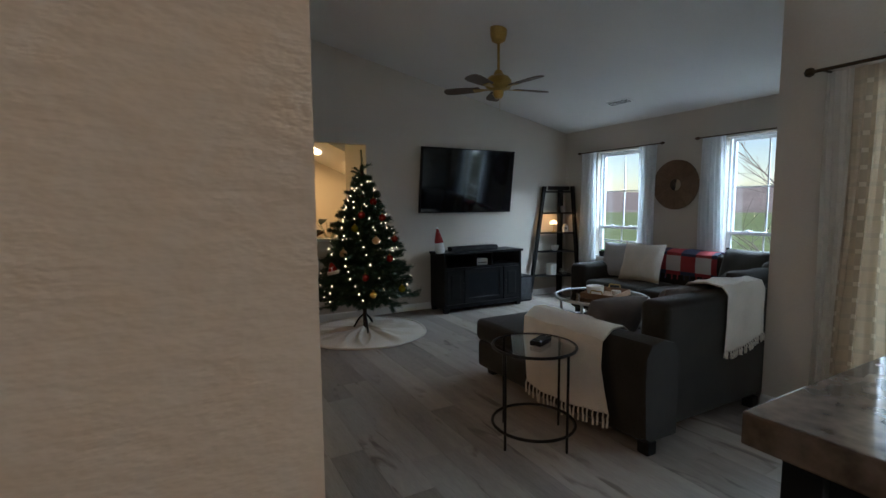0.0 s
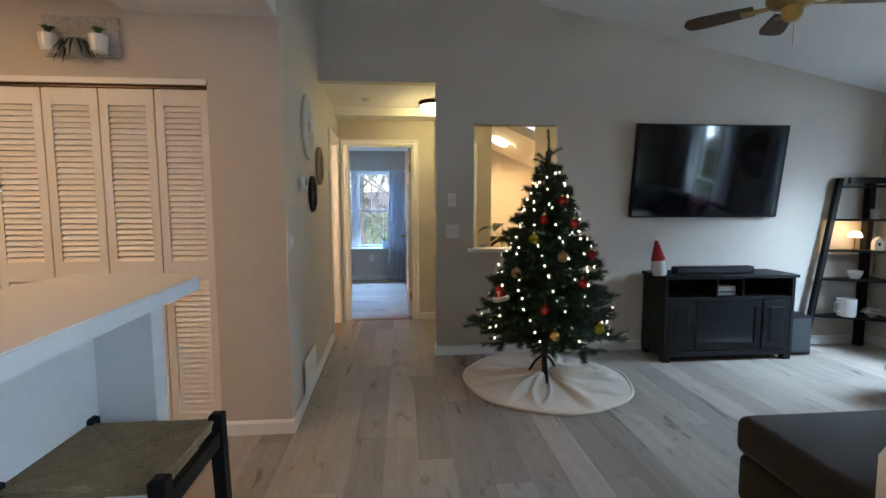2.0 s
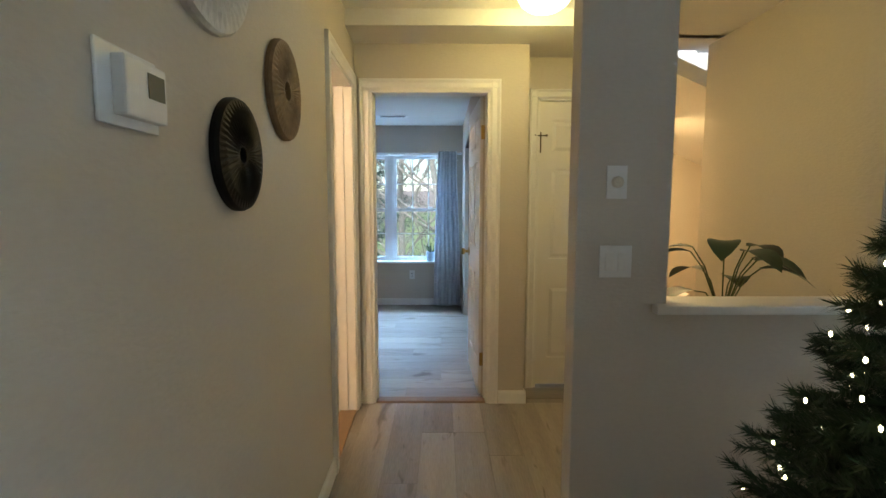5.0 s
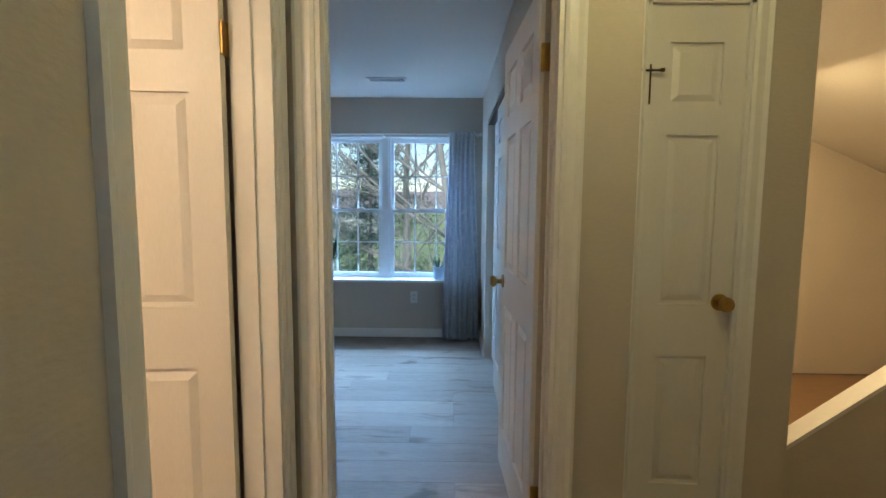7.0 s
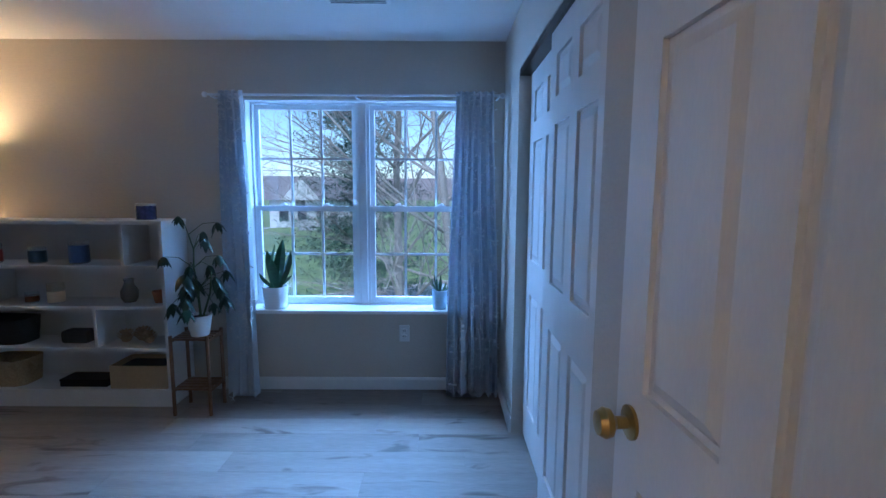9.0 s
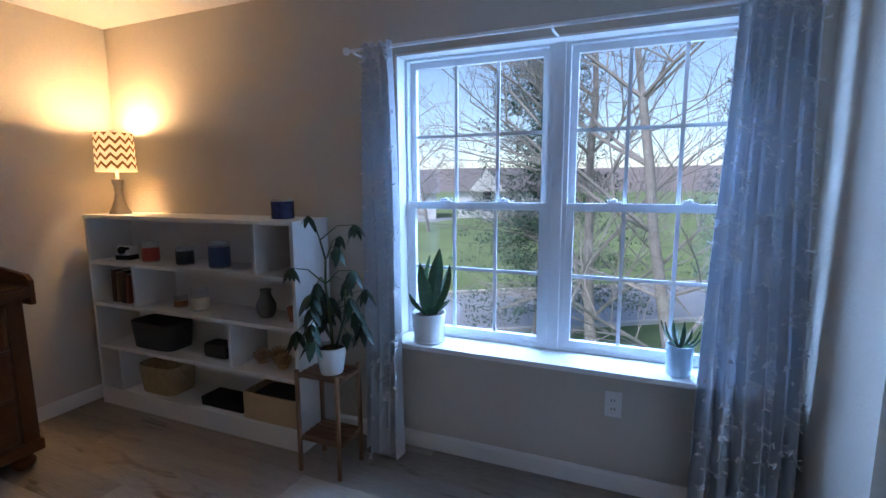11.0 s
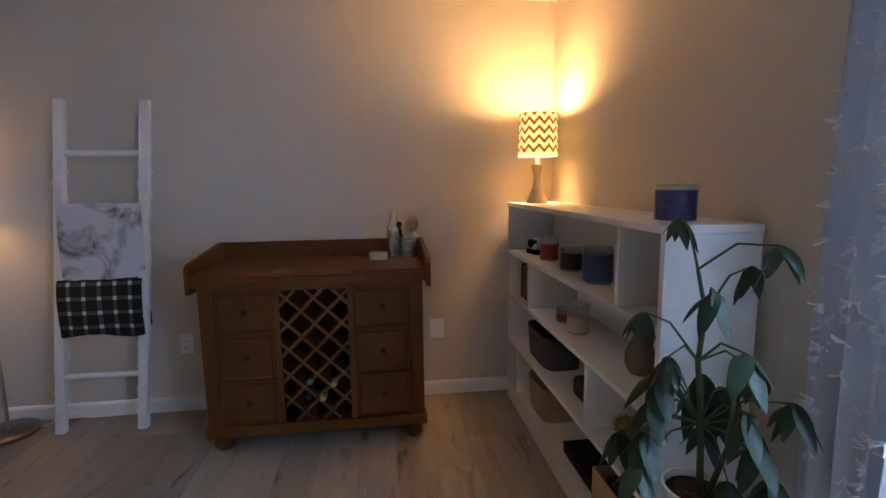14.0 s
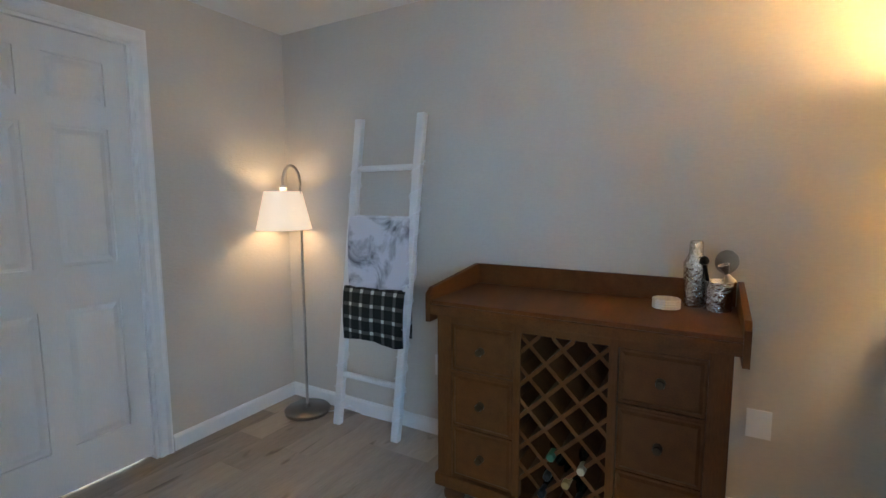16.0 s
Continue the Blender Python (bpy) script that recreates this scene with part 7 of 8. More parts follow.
# plant on the landing behind the pass-through
t = thing("landing_plant", pose(2.33, 6.03, 0.0), "broad-leaved plant in a tall dark planter", "potted plant")
bm = bmesh.new()
lathe(bm, [(0.0005, 0), (0.10, 0), (0.13, 0.88), (0.12, 0.88), (0.0005, 0.80)], 24)
part("planter", bm, M_BLACK, t, smooth=True)
rnd = random.Random(12)
for k in range(11):
    a = k * 2.4
    h = rnd.uniform(0.04, 0.30)
    base, tip = Vector((0, 0, 0.85)), Vector((0.13 * math.cos(a), 0.10 * math.sin(a), 0.93 + h))
    bm = bmesh.new()
    tube(bm, [base, base.lerp(tip, 0.6) + Vector((0, 0, 0.04)), tip], 0.003, 5)
    s = part("stalk", bm, M_STEM, t)
    bm = bmesh.new()
    leaf(bm, tip, (math.cos(a), math.sin(a) * 0.8, 0.25), 0.19, 0.125, 0.6, 6)
    part("leaf", bm, M_LEAF, s, smooth=True)

# ---- Christmas tree ----
TX, TY = 2.43, 5.09
t = thing("christmas_tree", pose(TX, TY, 0), "green artificial Christmas tree with lit fairy lights", "christmas tree")
M_NEEDLE = mat("dark_fir_needles", (0.014, 0.042, 0.020), 0.6, vary=0.45, scale=9, fine=60, bump=0)
M_TWIG = mat("brown_twig", (0.06, 0.04, 0.025), 0.9)
bm = bmesh.new()
tube(bm, [(0, 0, 0.02), (0, 0, 1.75)], 0.022, 8)
part("trunk", bm, M_TWIG, t)
for k in range(3):
    a = k * 2.09 + 0.4
    bm = bmesh.new()
    tube(bm, [(0, 0, 0.22), (0.07 * math.cos(a), 0.07 * math.sin(a), 0.15), (0.15 * math.cos(a), 0.15 * math.sin(a), 0.02)], 0.011, 6)
    part("stand_leg", bm, M_IRON, t)
rnd = random.Random(77)
nrng = np.random.default_rng(7)


def needles(segs, per, length, rad):
    """Bottle-brush twigs: thin needle triangles round each segment."""
    V, F = [], []
    for a, b in segs:
        d = (b - a)
        ln = d.length
        d = d / ln
        s = d.cross(Vector((0.3, 0.2, 1))).normalized()
        u = s.cross(d)
        n = max(6, int(per * ln))
        for i in range(n):
            f = i / n
            p = a + d * ln * f
            ang = nrng.uniform(0, 6.283)
            r = (s * math.cos(ang) + u * math.sin(ang))
            tip = p + (r * nrng.uniform(0.75, 1.1) + d * 0.75) * length
            w = r.cross(d) * 0.0028
            k = len(V)
            V += [tuple(p + w), tuple(p - w), tuple(tip)]
            F.append((k, k + 1, k + 2))
    return V, F


def fir_branch(root, way, ln):
    segs = []
    d = Vector(way).normalized()
    side = d.cross(Vector((0, 0, 1))).normalized()
    segs.append((root, root + d * ln * 0.55))
    end = root + d * ln * 0.55
    tips = []
    for k, (f, sp) in enumerate(((0.30, 0.8), (0.45, 0.75), (0.62, 0.6), (0.80, 0.5))):
        for sg in (-1, 1):
            p = root + d * ln * f
            q = p + (d * 0.75 + side * sg * sp + Vector((0, 0, rnd.uniform(-0.2, 0.35)))).normalized() * ln * rnd.uniform(0.28, 0.40) * (1.1 - 0.4 * f)
            segs.append((p, q))
            tips.append(q)
    q = root + d * ln + Vector((0, 0, 0.02))
    segs.append((end, q))
    tips.append(q)
    return segs, tips


lights = []
z = 0.40
tier = 0
while z < 1.62:
    f = (z - 0.34) / (1.66 - 0.34)
    R_ = 0.50 * (1 - f) ** 0.86 + 0.06
    n = max(6, int(17 - 10 * f))
    for k in range(n):
        a = 2 * math.pi * k / n + tier * 0.7 + rnd.uniform(-0.12, 0.12)
        ln = R_ * rnd.uniform(0.84, 1.10)
        segs, tips = fir_branch(Vector((0, 0, z + rnd.uniform(-0.02, 0.03))), (math.cos(a), math.sin(a), rnd.uniform(-0.12, 0.14) - 0.02 * (1 - f)), ln)
        V, F = needles(segs, 760, 0.038, 0)
        me = bpy.data.meshes.new("branch")
        me.from_pydata(V, [], F)
        me.materials.append(M_NEEDLE)
        o = new("branch", me)
        o.parent = t
        for q in tips:
            if rnd.random() < 0.13:
                lights.append(q)
    z += 0.085 - 0.02 * f
    tier += 1
segs = [(Vector((0, 0, 1.50)), Vector((0.01, 0, 1.72))), (Vector((0.01, 0, 1.72)), Vector((-0.005, 0, 1.90)))]
for k in range(7):
    a = k * 0.9
    segs.append((Vector((0, 0, 1.60 + 0.02 * k)), Vector((0.10 * math.cos(a), 0.10 * math.sin(a), 1.63 + 0.022 * k))))
V, F = needles(segs, 900, 0.030, 0)
me = bpy.data.meshes.new("leader")
me.from_pydata(V, [], F)
me.materials.append(M_NEEDLE)
o = new("leader", me)
o.parent = t
M_FAIRY = mat("lit_fairy_bulb", (1, 0.9, 0.7), 0.3, vary=0, bump=0, emit=(1.0, 0.80, 0.48), power=7.0)
bm = bmesh.new()
lathe(bm, [(0.0005, -0.007), (0.0034, -0.004), (0.0042, 0.001), (0.003, 0.006), (0.0005, 0.008)], 8)
fme = mesh_of(bm, "fairy_bulb", M_FAIRY, True)
for k in range(170):
    # wound in a spiral, a little inside the branch tips
    f = k / 170
    zz = 0.40 + 1.24 * f ** 1.12
    ff = (zz - 0.34) / 1.32
    rr = (0.50 * (1 - ff) ** 0.86 + 0.05) * rnd.uniform(0.80, 1.04)
    a = k * 0.62
    o = new("fairy_light", fme)
    o.parent = t
    o.location = (rr * math.cos(a), rr * math.sin(a), zz + rnd.uniform(-0.03, 0.03))
# baubles hang from the branches
M_GOLDB = mat("gold_bauble", (0.55, 0.36, 0.08), 0.18, 0.9, vary=0.1, bump=0)
M_REDB = mat("red_bauble", (0.36, 0.03, 0.02), 0.25, 0.3, vary=0.2, bump=0)
M_TANB2 = mat("copper_bauble", (0.45, 0.25, 0.12), 0.3, 0.6, vary=0.1, bump=0)
M_LIMEB = mat("lime_bauble", (0.38, 0.36, 0.03), 0.2, 0.5, vary=0.1, bump=0)
for ang, zz, material, lab in ((-100, 0.50, M_GOLDB, "gold"), (-62, 0.52, M_LIMEB, "yellow-green"), (-88, 1.00, M_TANB2, "copper"), (-70, 0.82, M_REDB, "red"), (-108, 0.66, M_REDB, "red"),
                               (-112, 1.25, M_REDB, "red"), (-60, 1.22, M_REDB, "red"), (-40, 1.0, M_REDB, "red"), (-140, 0.88, M_TANB2, "copper"), (-125, 1.12, M_LIMEB, "yellow-green"), (-75, 1.38, M_REDB, "red")):
    ff = (zz - 0.34) / 1.32
    rr = 0.50 * (1 - ff) ** 0.86 + 0.06
    a = radians(ang)
    b = thing("tree_bauble", pose(TX + rr * math.cos(a), TY + rr * math.sin(a), zz), f"round {lab} bauble hanging on the tree", "bauble", "baubles on the tree")
    bm = bmesh.new()
    lathe(bm, [(0.0005, -0.036)] + [(0.036 * math.sin(math.pi * i / 10), -0.036 * math.cos(math.pi * i / 10)) for i in range(1, 10)] + [(0.0005, 0.036)], 20)
    part("ball", bm, material, b, smooth=True)
    bm = bmesh.new()
    lathe(bm, [(0.009, 0.034), (0.009, 0.046), (0.0005, 0.047)], 10)
    tube(bm, [(0, 0, 0.045), (0.003, 0, 0.062), (0, 0, 0.09)], 0.0012, 4)
    part("cap", bm, M_BRASS, b)
b = thing("hat_ornament", pose(TX - 0.41, TY - 0.30, 0.72, 0, -12, -25), "small red hat ornament with a white brim", "ornament")
bm = bmesh.new()
lathe(bm, [(0.048, 0.0), (0.034, 0.045), (0.012, 0.085), (0.0005, 0.092)], 18)
part("hat", bm, M_REDB, b, smooth=True)
bm = bmesh.new()
lathe(bm, [(0.050, -0.020), (0.058, -0.010), (0.058, 0.004), (0.050, 0.010)], 18)
part("brim", bm, M_CREAM, b, smooth=True)
fc = bpy.data.curves.new("letter", 'FONT')
fc.body, fc.size, fc.extrude, fc.align_x = "T", 0.05, 0.001, 'CENTER'
lo_ = new("letter", fc)
lo_.data.materials.append(M_CERAMIC)
lo_.parent = b
lo_.matrix_local = pose(0.0, -0.044, 0.014, 70, 0, 0)
# tree skirt: a round plush cloth with radial folds
t = thing("tree_skirt", pose(2.45, 5.12, 0), "round cream plush tree skirt with soft folds", "tree skirt")
M_PLUSH = mat("cream_plush", (0.62, 0.55, 0.45), 0.95, vary=0.12, scale=7, fine=140, bump=0.7, sheen=0.5)
bm = bmesh.new()
rings = []
rnd = random.Random(31)
CREASES = [(rnd.uniform(0, 6.28), rnd.uniform(-0.5, 0.5), rnd.uniform(0.012, 0.034), rnd.uniform(0.018, 0.036)) for _ in range(20)]
for j in range(25):
    f = j / 24
    ring_ = []
    for i in range(192):
        a = 2 * math.pi * i / 192
        fold = math.sin(5 * a + 1.3) * 0.5 + math.sin(11 * a + 0.5 + 3 * f) * 0.35 + math.sin(23 * a) * 0.15
        h = 0.012 + 0.11 * max(0, fold) ** 1.5 * (1 - f) ** 0.8 * (0.3 + f) + 0.05 * (1 - f) ** 3
        for c0, bend, tall, wide in CREASES:
            d = (a - c0 - bend * f * f + math.pi) % (2 * math.pi) - math.pi
            h += tall * math.exp(-(d * (f + 0.15) / wide) ** 2) * min(1, 5 * f) * min(1, 3 * (1 - f))
        r = 0.03 + 0.60 * f * (1 + 0.012 * math.sin(7 * a))
        ring_.append((r * math.cos(a), r * math.sin(a), h if j < 24 else 0.003))
    rings.append(ring_)
loft(bm, rings, False, False)
part("cloth", bm, M_PLUSH, t, smooth=True)
bm = bmesh.new()
tube(bm, [(0.63 * (1 + 0.012 * math.sin(7 * a)) * math.cos(a), 0.63 * (1 + 0.012 * math.sin(7 * a)) * math.sin(a), 0.012) for a in [2 * math.pi * i / 96 for i in range(97)]], 0.011, 8)
part("border", bm, M_CREAM, t, "thick rolled hem", smooth=True)

# ---- outdoors ----
GZ = -3.0
M_GRASS = mat("autumn_lawn", (0.15, 0.205, 0.08), 0.95, vary=0.45, scale=0.35, fine=9, bump=0.4)
M_ROAD = mat("grey_asphalt", (0.24, 0.25, 0.27), 0.45, vary=0.15, scale=0.8, fine=30, bump=0.2)
M_LINE = mat("pale_kerb", (0.45, 0.45, 0.43), 0.8, vary=0.1)
M_BARK = mat("grey_brown_bark", (0.30, 0.275, 0.25), 0.95, vary=0.4, scale=6, fine=40, bump=0.8)
M_FIR = mat("blue_spruce_needles", (0.06, 0.115, 0.085), 0.8, vary=0.45, scale=3, fine=30, bump=0)
M_SIDING = mat("white_siding", (0.62, 0.62, 0.60), 0.7, vary=0.06, scale=1, fine=12, stretch=(0.2, 0.2, 6))
M_ROOF = mat("grey_shingles", (0.17, 0.16, 0.16), 0.9, vary=0.25, scale=3, fine=18)
M_DARKW = mat("dark_house_window", (0.05, 0.06, 0.08), 0.1, vary=0.1, bump=0)
M_HILL = mat("bare_wooded_hill", (0.22, 0.19, 0.18), 1.0, vary=0.35, scale=0.05, fine=0.6, bump=0)

bm = bmesh.new()
n = 40
verts = [[None] * (n + 1) for _ in range(n + 1)]
for i in range(n + 1):
    for j in range(n + 1):
        x, y = (i / n - 0.5), (j / n - 0.5)
        X, Y = 1600 * x * abs(x) * 2, 1600 * y * abs(y) * 2
        verts[i][j] = bm.verts.new((X, Y, GZ + (0.25 * noise.noise((X * 0.03, Y * 0.03, 0)) if abs(X) + abs(Y) > 30 else 0)))
for i in range(n):
    for j in range(n):
        bm.faces.new((verts[i][j], verts[i + 1][j], verts[i + 1][j + 1], verts[i][j + 1]))
solid("ground", bm, M_GRASS, "green and brown autumn lawn around the building", "lawn", kind="structure")


def strip(name, p, q, w, z, material, label, category):
    p, q = Vector((*p, 0)), Vector((*q, 0))
    d = (q - p).normalized()
    s = Vector((-d.y, d.x, 0)) * w / 2
    bm = bmesh.new()
    loft(bm, [[p - s + Vector((0, 0, GZ - 0.3)), p + s + Vector((0, 0, GZ - 0.3)), p + s + Vector((0, 0, z)), p - s + Vector((0, 0, z))],
              [q - s + Vector((0, 0, GZ - 0.3)), q + s + Vector((0, 0, GZ - 0.3)), q + s + Vector((0, 0, z)), q - s + Vector((0, 0, z))]])
    solid(name, bm, material, label, category, kind="structure")


strip("road", (-60, -11.0), (50, 56.0), 4.6, GZ + 0.02, M_ROAD, "grey asphalt street below the window", "road")
strip("kerb", (-61.3, -8.9), (48.7, 58.1), 0.18, GZ + 0.12, M_LINE, "pale concrete kerb along the street", "kerb")
strip("kerb", (-58.7, -13.1), (51.3, 53.9), 0.18, GZ + 0.12, M_LINE, "pale concrete kerb along the street", "kerb")
strip("driveway", (-24, 18), (-42, 52), 7.0, GZ + 0.03, M_ROAD, "asphalt driveway across the street", "driveway")
strip("driveway", (-60, 42), (-14, 62), 6.0, GZ + 0.035, M_ROAD, "asphalt parking strip by the houses", "driveway")


def house(m, w, d, h, rise, label, garage=True):
    t = thing("house", m, label, "house", "houses across the street")
    part("wall", boxes((-w / 2, w / 2, 0, d, 0, h)), M_SIDING, t)
    bm = bmesh.new()
    prism(bm, [(-0.4, h - 0.1), (d + 0.4, h - 0.1), (d / 2, h + rise)], "x", -w / 2 - 0.4, w / 2 + 0.4)
    part("roof", bm, M_ROOF, t, "grey shingle roof")
    bm = bmesh.new()
    prism(bm, [(-w * 0.40, h - 0.1), (-w * 0.06, h - 0.1), (-w * 0.23, h + rise * 0.9)], "y", -0.9, d / 2)
    part("gable", bm, M_SIDING, t, "white front gable")
    if garage:
        g = part("garage_door", boxes((w * 0.10, w * 0.40, -0.06, 0, 0, 2.2)), M_SIDING, t)
        for k in range(4):
            part("panel_line", boxes((w * 0.10, w * 0.40, -0.075, -0.061, 0.05 + k * 0.55, 0.50 + k * 0.55)), M_LINE, g)
    for x, z in ((-w * 0.38, 0.9), (-w * 0.22, 0.9), (-w * 0.05, 0.9), (-w * 0.23, h - 1.1), (w * 0.25, h - 1.0)):
        wd = part("window", boxes((x - 0.5, x + 0.5, -0.05, 0, z, z + 1.2)), M_DARKW, t)
        part("frame", _sash(x - 0.56, x + 0.56, z - 0.06, z + 1.26, -0.09, 0.04, 0.07), M_LINE, wd)
    part("door", boxes((w * 0.03, w * 0.03 + 0.9, -0.05, 0, 0, 2.05)), M_ROOF, t)
    part("chimney", boxes((w * 0.3, w * 0.3 + 0.8, d * 0.5, d * 0.5 + 0.8, h, h + rise + 0.8)), M_ROOF, t)


house(pose(-27, 57, GZ, 0, 0, 28), 13, 9, 3.2, 2.6, "white sided house with a grey roof and garage")
house(pose(-43, 47, GZ, 0, 0, 45), 12, 9, 3.2, 2.6, "white sided house beyond the parking strip")
house(pose(-13, 64, GZ, 0, 0, 18), 13, 9, 3.4, 2.8, "white sided house behind the trees")
house(pose(38, 11, GZ, 0, 0, -80), 12, 9, 2.6, 2.4, "white house seen from the living room")
house(pose(44, -12, GZ, 0, 0, -95), 12, 9, 2.6, 2.4, "white house beyond the patio")


def car(m, c, label):
    t = thing("car", m, label, "car", "parked cars")
    paint = mat("car_paint", c, 0.25, 0.2, vary=0.05, bump=0)
    bm = bmesh.new()
    loft(bm, [[(-2.1, y, 0.35), (2.1, y, 0.35), (2.12, y, 0.70), (1.95, y, 0.82), (1.0, y, 0.92), (-1.7, y, 0.95), (-2.08, y, 0.85)] for y in (-0.85, 0.85)])
    bmesh.ops.bevel(bm, geom=list(bm.edges), offset=0.06, segments=2, affect='EDGES')
    part("body", bm, paint, t, smooth=True)
    bm = bmesh.new()
    loft(bm, [[(-1.75, s * 0.78, 0.92), (0.95, s * 0.78, 0.90), (0.25, s * 0.62, 1.42), (-1.2, s * 0.62, 1.42)] for s in (-1, 1)])
    part("cabin_glass", bm, M_DARKW, t)
    part("roof", boxes((-1.15, 0.2, -0.60, 0.60, 1.415, 1.45), bevel=0.02), paint, t)
    for x in (-1.3, 1.3):
        for s in (-1, 1):
            bm = bmesh.new()
            lathe(bm, [(0.0005, -0.1), (0.32, -0.1), (0.34, 0.0), (0.32, 0.1), (0.0005, 0.1)], 18, m=Matrix.Translation((x, s * 0.82, 0.34)) @ Matrix.Rotation(radians(90), 4, 'X'))
            wl = part("wheel", bm, M_BLACK, t, smooth=True)
            bm = bmesh.new()
            lathe(bm, [(0.0005, -0.005), (0.2, -0.005), (0.2, 0.005), (0.0005, 0.005)], 14, m=Matrix.Translation((x, s * 0.925, 0.34)) @ Matrix.Rotation(radians(90), 4, 'X'))
            part("rim", bm, M_NICKEL, wl)
    for s in (-1, 1):
        part("headlight", boxes((2.02, 2.11, s * 0.7 - 0.15, s * 0.7 + 0.15, 0.62, 0.74)), M_LINE, t)


for k, (x, y, c) in enumerate(((-33.5, 39.0, (0.65, 0.65, 0.66)), (-29.8, 40.5, (0.70, 0.70, 0.70)), (-37.5, 37.0, (0.35, 0.37, 0.40)))):
    car(pose(x, y, GZ + 0.03, 0, 0, 118), c, "pale car parked across the street")


def bare_tree(m, height, label, seed, levels=5, spread=0.55):
    t = thing("bare_tree", m, label, "tree", "trees outside")
    rnd = random.Random(seed)
    V, F = [], []
    def seg(a, b, ra, rb):
        d = (b - a).normalized()
        s = d.cross(Vector((0.31, 0.17, 0.9))).normalized()
        u = s.cross(d)
        k = len(V)
        for p, r in ((a, ra), (b, rb)):
            for q in range(5):
                g = 2 * math.pi * q / 5
                V.append(tuple(p + (s * math.cos(g) + u * math.sin(g)) * r))
        for q in range(5):
            F.append((k + q, k + (q + 1) % 5, k + 5 + (q + 1) % 5, k + 5 + q))
    limbs = []
    def grow(p, d, ln, r, lev):
        n = 4
        for i in range(n):
            d2 = (d + Vector((rnd.uniform(-1, 1), rnd.uniform(-1, 1), rnd.uniform(-0.5, 0.8))) * 0.16).normalized()
            q = p + d2 * ln / n
            r2 = r * 0.90
            seg(p, q, r, r2)
            if lev < levels and (i > 0 or lev > 0):
                for _ in range(rnd.choice((1, 1, 2))):
                    ax = Vector((rnd.uniform(-1, 1), rnd.uniform(-1, 1), rnd.uniform(-0.3, 0.6))).normalized()
                    nd = (d2 * (1 - spread) + ax * spread).normalized()
                    grow(q, nd, ln * rnd.uniform(0.5, 0.72), r2 * 0.55, lev + 1)
            p, d, r = q, d2, r2
    # trunk first, then limbs as one crown
    p, d = Vector((0, 0, 0)), Vector((rnd.uniform(-0.1, 0.1), 0, 1)).normalized()
    tv = []
    bm = bmesh.new()
    pts = [p]
    for i in range(5):
        d = (d + Vector((rnd.uniform(-0.1, 0.1), rnd.uniform(-0.1, 0.1), 0.1))).normalized()
        p = p + d * height * 0.13
        pts.append(p)
    tube(bm, pts, height * 0.014, 10, height * 0.008)
    part("trunk", bm, M_BARK, t, smooth=True)
    for q in pts[1:]:
        for _ in range(2):
            ax = Vector((rnd.uniform(-1, 1), rnd.uniform(-1, 1), rnd.uniform(0.2, 0.7))).normalized()
            grow(q, ax, height * rnd.uniform(0.28, 0.42), height * 0.0042, 2)
    grow(p, Vector((0, 0, 1)), height * 0.35, height * 0.007, 1)
    me = bpy.data.meshes.new("crown")
    me.from_pydata(V, [], F)
    me.materials.append(M_BARK)
    o = new("crown", me)
    o.parent = t


def spruce(m, height, radius, label, seed):
    t = thing("spruce_tree", m, label, "tree", "trees outside")
    rnd = random.Random(seed)
    rg = np.random.default_rng(seed)
    bm = bmesh.new()
    tube(bm, [(0, 0, 0), (0.05, 0, height * 0.5), (0, 0, height * 0.97)], height * 0.018, 8, 0.02)
    part("trunk", bm, M_BARK, t)
    V, F = [], []
    z = height * 0.10
    while z < height * 0.97:
        f = z / height
        R_ = radius * (1 - f) ** 0.8
        for k in range(9):
            a = rnd.uniform(0, 6.283)
            ln = R_ * rnd.uniform(0.7, 1.1)
            d = Vector((math.cos(a), math.sin(a), rnd.uniform(-0.25, 0.1)))
            side = Vector((-math.sin(a), math.cos(a), 0))
            for i in range(26):
                s = (i + 1) / 26
                c = Vector((0, 0, z)) + d * ln * s + Vector((0, 0, 0.10 * ln * s * s))
                for q in range(7):
                    v = side * rg.uniform(-1, 1) * 0.42 * (1.1 - s) * R_ * 0.5 + Vector((0, 0, rg.uniform(-0.22, 0.10)))
                    w = Vector((rg.uniform(-1, 1), rg.uniform(-1, 1), rg.uniform(-0.7, 0.5))).normalized() * rg.uniform(0.07, 0.16)
                    e = Vector((-w.y, w.x, rg.uniform(-0.05, 0.05))) * 0.22
                    p = c + v
                    kk = len(V)
                    V.extend((tuple(p - e), tuple(p + e), tuple(p + w)))
                    F.append((kk, kk + 1, kk + 2))
        z += height * 0.032
    me = bpy.data.meshes.new("crown")
    me.from_pydata(V, [], F)
    me.materials.append(M_FIR)
    o = new("crown", me)
    o.parent = t


bare_tree(pose(1.7, 17.2, GZ), 9.0, "bare deciduous tree close to the bedroom window", 4)
bare_tree(pose(0.1, 19.0, GZ, 0, 0, 80), 9.5, "bare deciduous tree beside the street", 11)
bare_tree(pose(-7.5, 15.0, GZ, 0, 0, 30), 7.0, "slender bare tree beside the street", 23, levels=4)
bare_tree(pose(-16, 46, GZ), 11, "bare tree near the houses", 31, levels=4)
bare_tree(pose(-36, 60, GZ), 12, "bare tree behind the houses", 35, levels=4)
bare_tree(pose(17, 7, GZ), 10, "bare tree outside the living room", 41, levels=4)
spruce(pose(-1.5, 21.0, GZ), 11.0, 3.2, "blue-green spruce across the lawn", 5)
spruce(pose(4.8, 24.0, GZ), 12.0, 3.4, "blue-green spruce behind the bare tree", 6)
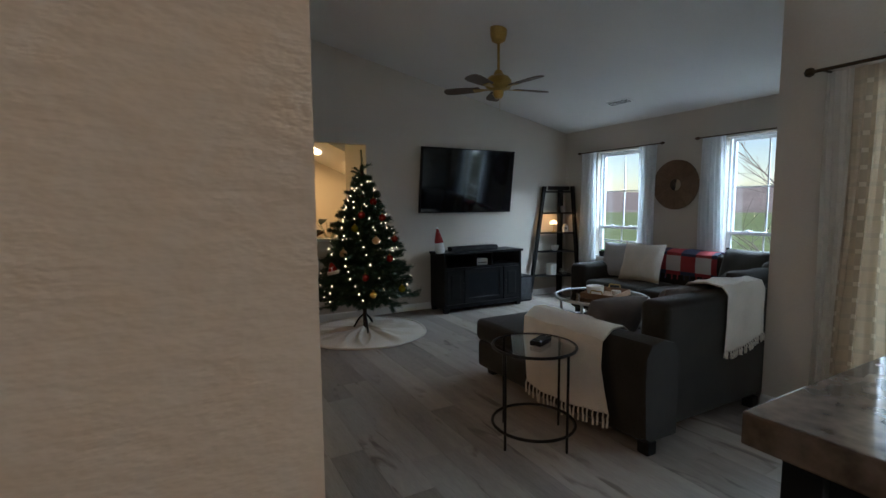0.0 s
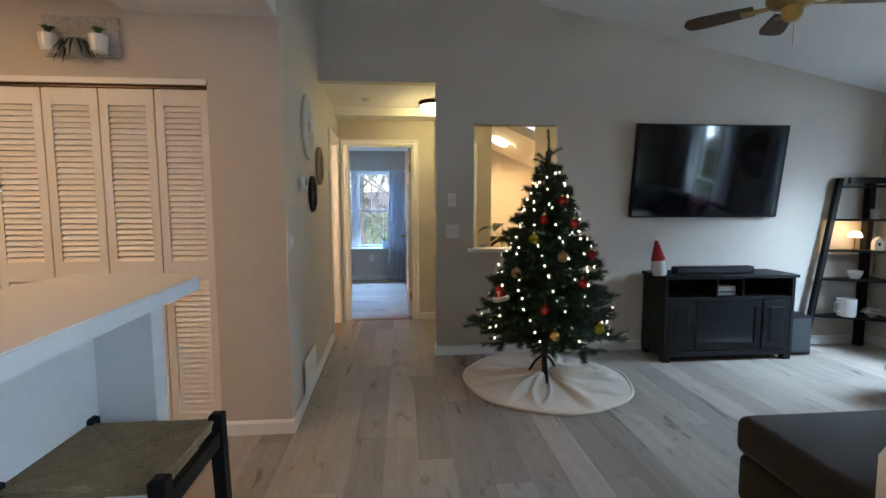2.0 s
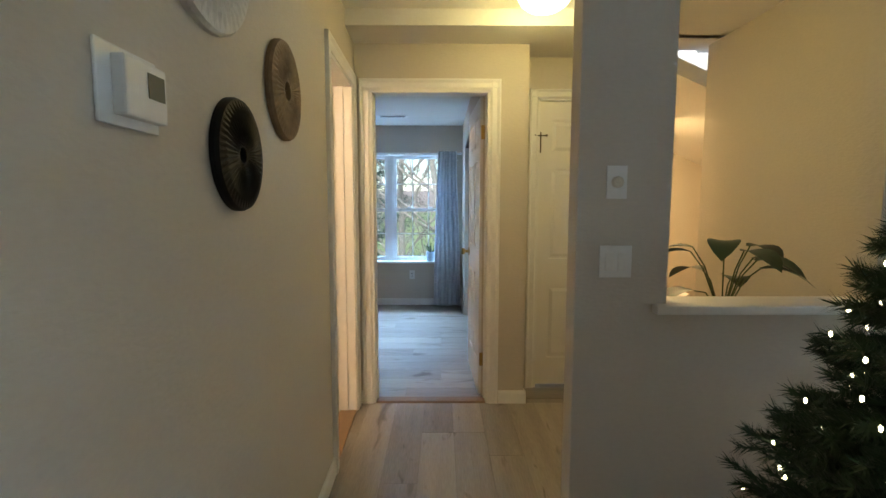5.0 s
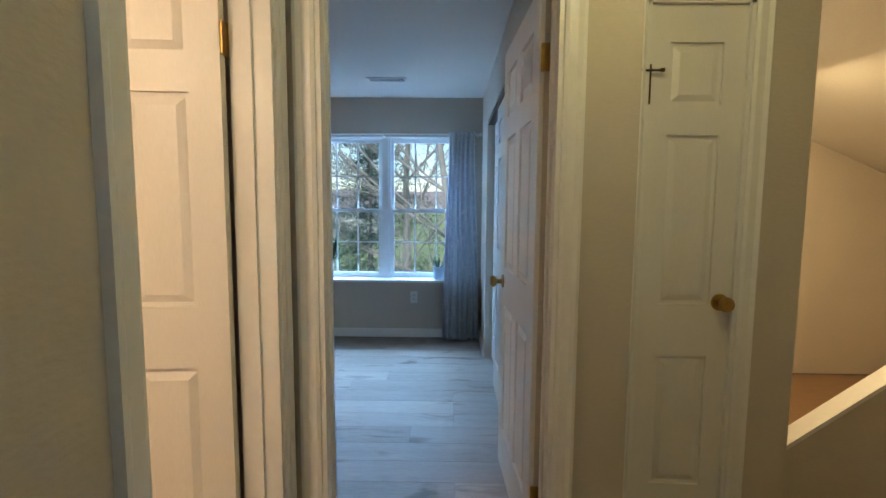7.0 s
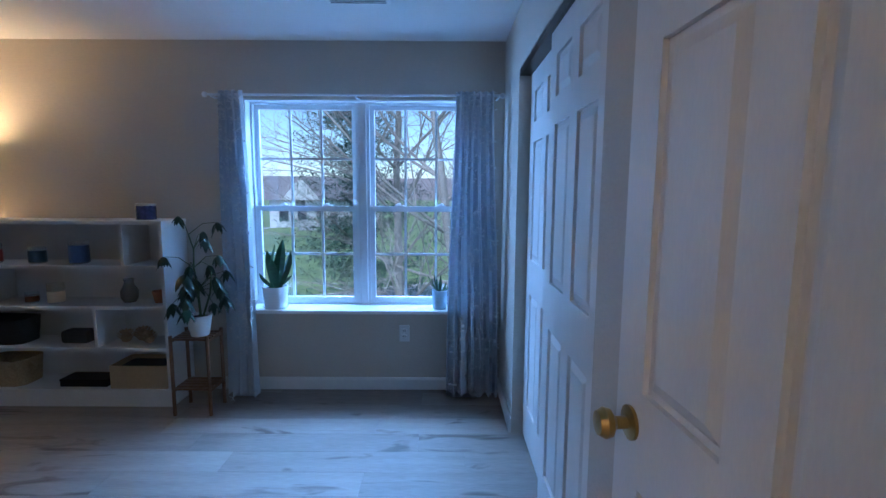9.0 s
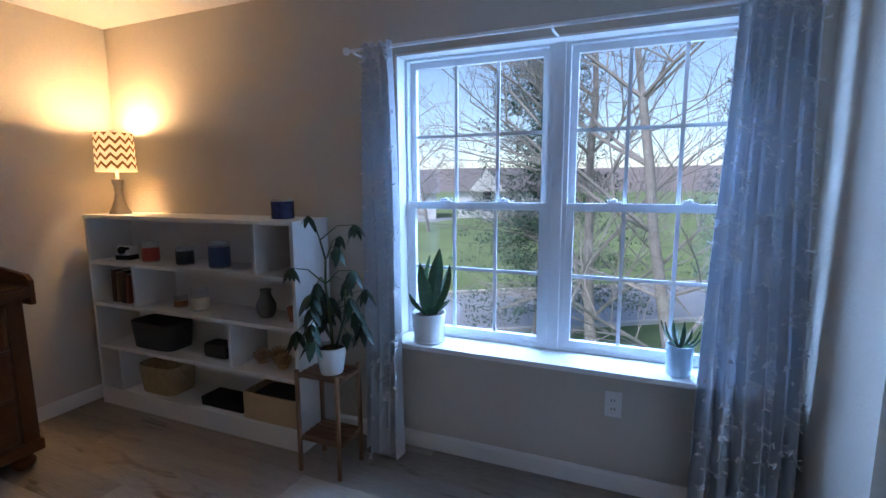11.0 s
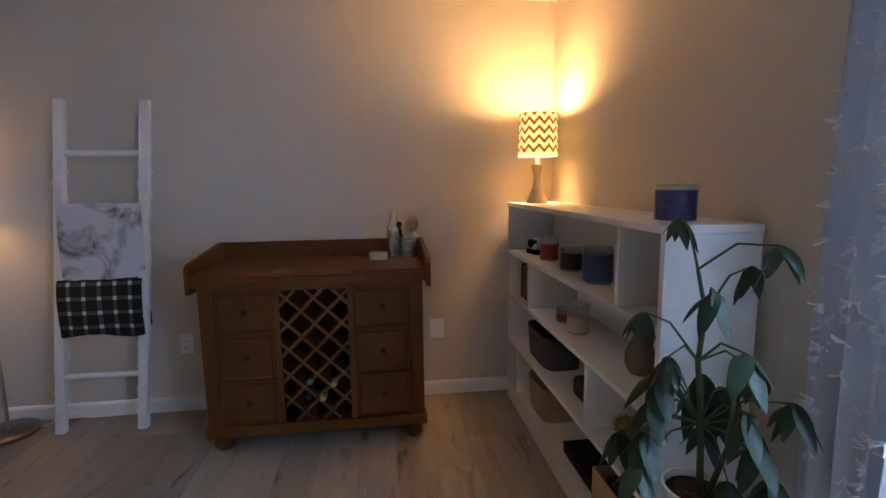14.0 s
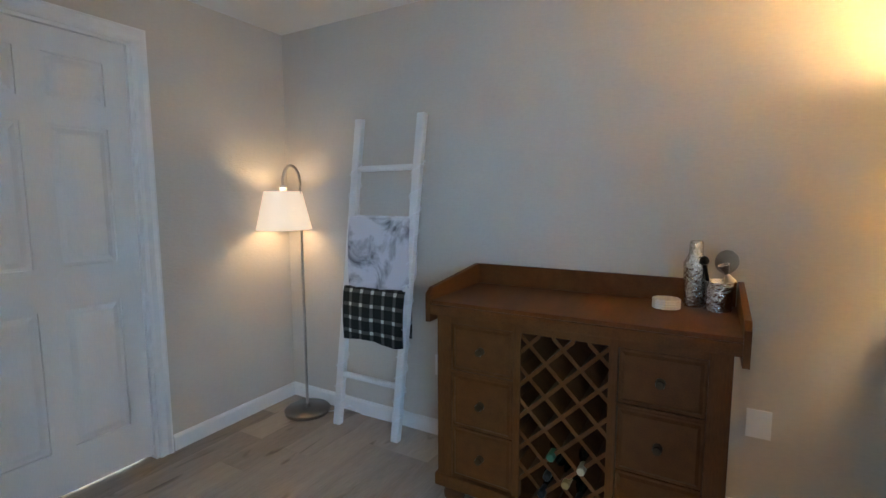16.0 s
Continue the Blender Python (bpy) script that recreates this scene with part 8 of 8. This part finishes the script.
spruce(pose(26, 4.0, GZ), 8.5, 2.6, "spruce outside the living room", 8)
# far wooded ridge
bm = bmesh.new()
lo, hi, back_ = [], [], []
for i in range(120):
    a = 2 * math.pi * i / 120
    h = 13 + 7 * noise.noise((math.cos(a) * 2.5, math.sin(a) * 2.5, 0)) + 1.2 * noise.noise((math.cos(a) * 22, math.sin(a) * 22, 3))
    lo.append((230 * math.cos(a), 230 * math.sin(a), GZ - 1))
    hi.append((330 * math.cos(a), 330 * math.sin(a), GZ + h))
    back_.append((430 * math.cos(a), 430 * math.sin(a), GZ - 1))
loft(bm, [lo, hi, back_], False, False)
solid("backdrop_hills", bm, M_HILL, "low bare wooded hills in the distance", "hills", kind="structure")

# ---- floor planks ----
PW, PL = 0.183, 1.22


def plank_mesh(ln):
    bm = bmesh.new()
    w, g = PW / 2, 0.0003
    loft(bm, [[(-w + g, g, -0.006), (w - g, g, -0.006), (w - g, ln - g, -0.006), (-w + g, ln - g, -0.006)],
              [(-w + g, g, -0.001), (w - g, g, -0.001), (w - g, ln - g, -0.001), (-w + g, ln - g, -0.001)],
              [(-w + 0.0009, 0.0009, 0), (w - 0.0009, 0.0009, 0), (w - 0.0009, ln - 0.0009, 0), (-w + 0.0009, ln - 0.0009, 0)]], cap0=False)
    return mesh_of(bm, "plank", M_FLOOR)


PLANKS = {}


def lay(parent, x0, x1, y0, y1, turn, keep, seed):
    """Rows of staggered planks over a rectangle; along y, or along x when turned."""
    rnd = random.Random(seed)
    rest = []
    a0, a1, b0, b1 = (x0, x1, y0, y1) if not turn else (y0, y1, x0, x1)
    a = a0 + PW / 2
    while a < a1 + PW / 2:
        b = b0 - rnd.choice((0.2, 0.45, 0.7, 0.95))
        while b < b1:
            s, e = max(b, b0), min(b + PL, b1)
            if e - s > 0.03:
                ln = round(e - s, 2)
                if ln not in PLANKS:
                    PLANKS[ln] = plank_mesh(ln)
                px, py = (a, s) if not turn else (s, a)
                if keep(px, py):
                    o = new("plank", PLANKS[ln])
                    o.parent = parent
                    o.location = (px, py, 0)
                    if turn:
                        o.rotation_euler = (0, 0, -math.pi / 2)
                else:
                    rest.append((px, s, ln))
            b += PL
        a += PW
    if rest:
        V, F = [], []
        for x, y, ln in rest:
            k, w = len(V), PW / 2 - 0.001
            V += [(x - w, y + 0.001, 0), (x + w, y + 0.001, 0), (x + w, y + ln - 0.001, 0), (x - w, y + ln - 0.001, 0)]
            F.append((k, k + 1, k + 2, k + 3))
        me = bpy.data.meshes.new("planks")
        me.from_pydata(V, [], F)
        me.materials.append(M_FLOOR)
        o = new("planks", me)
        o.parent = parent
        tagged(o, kind="stuff")


fl, fb = bpy.data.objects["floor"], bpy.data.objects["floor_bedroom"]
lay(fl, -2.6, 0.50, -1.6, 4.42, False, lambda x, y: -0.1 < x < 5.0 and y > 0.6, 3)
lay(fl, -2.6 + 17 * PW, 5.9, -1.6, HE, False, lambda x, y: -0.1 < x < 5.0 and y > 0.6, 6)
lay(fb, BX0, 2.1, HE + 0.07, BY1, True, lambda x, y: True, 4)
lay(fb, BX0, -0.30, HE + 0.07 - 2 * PW, HE + 0.05, True, lambda x, y: True, 9)
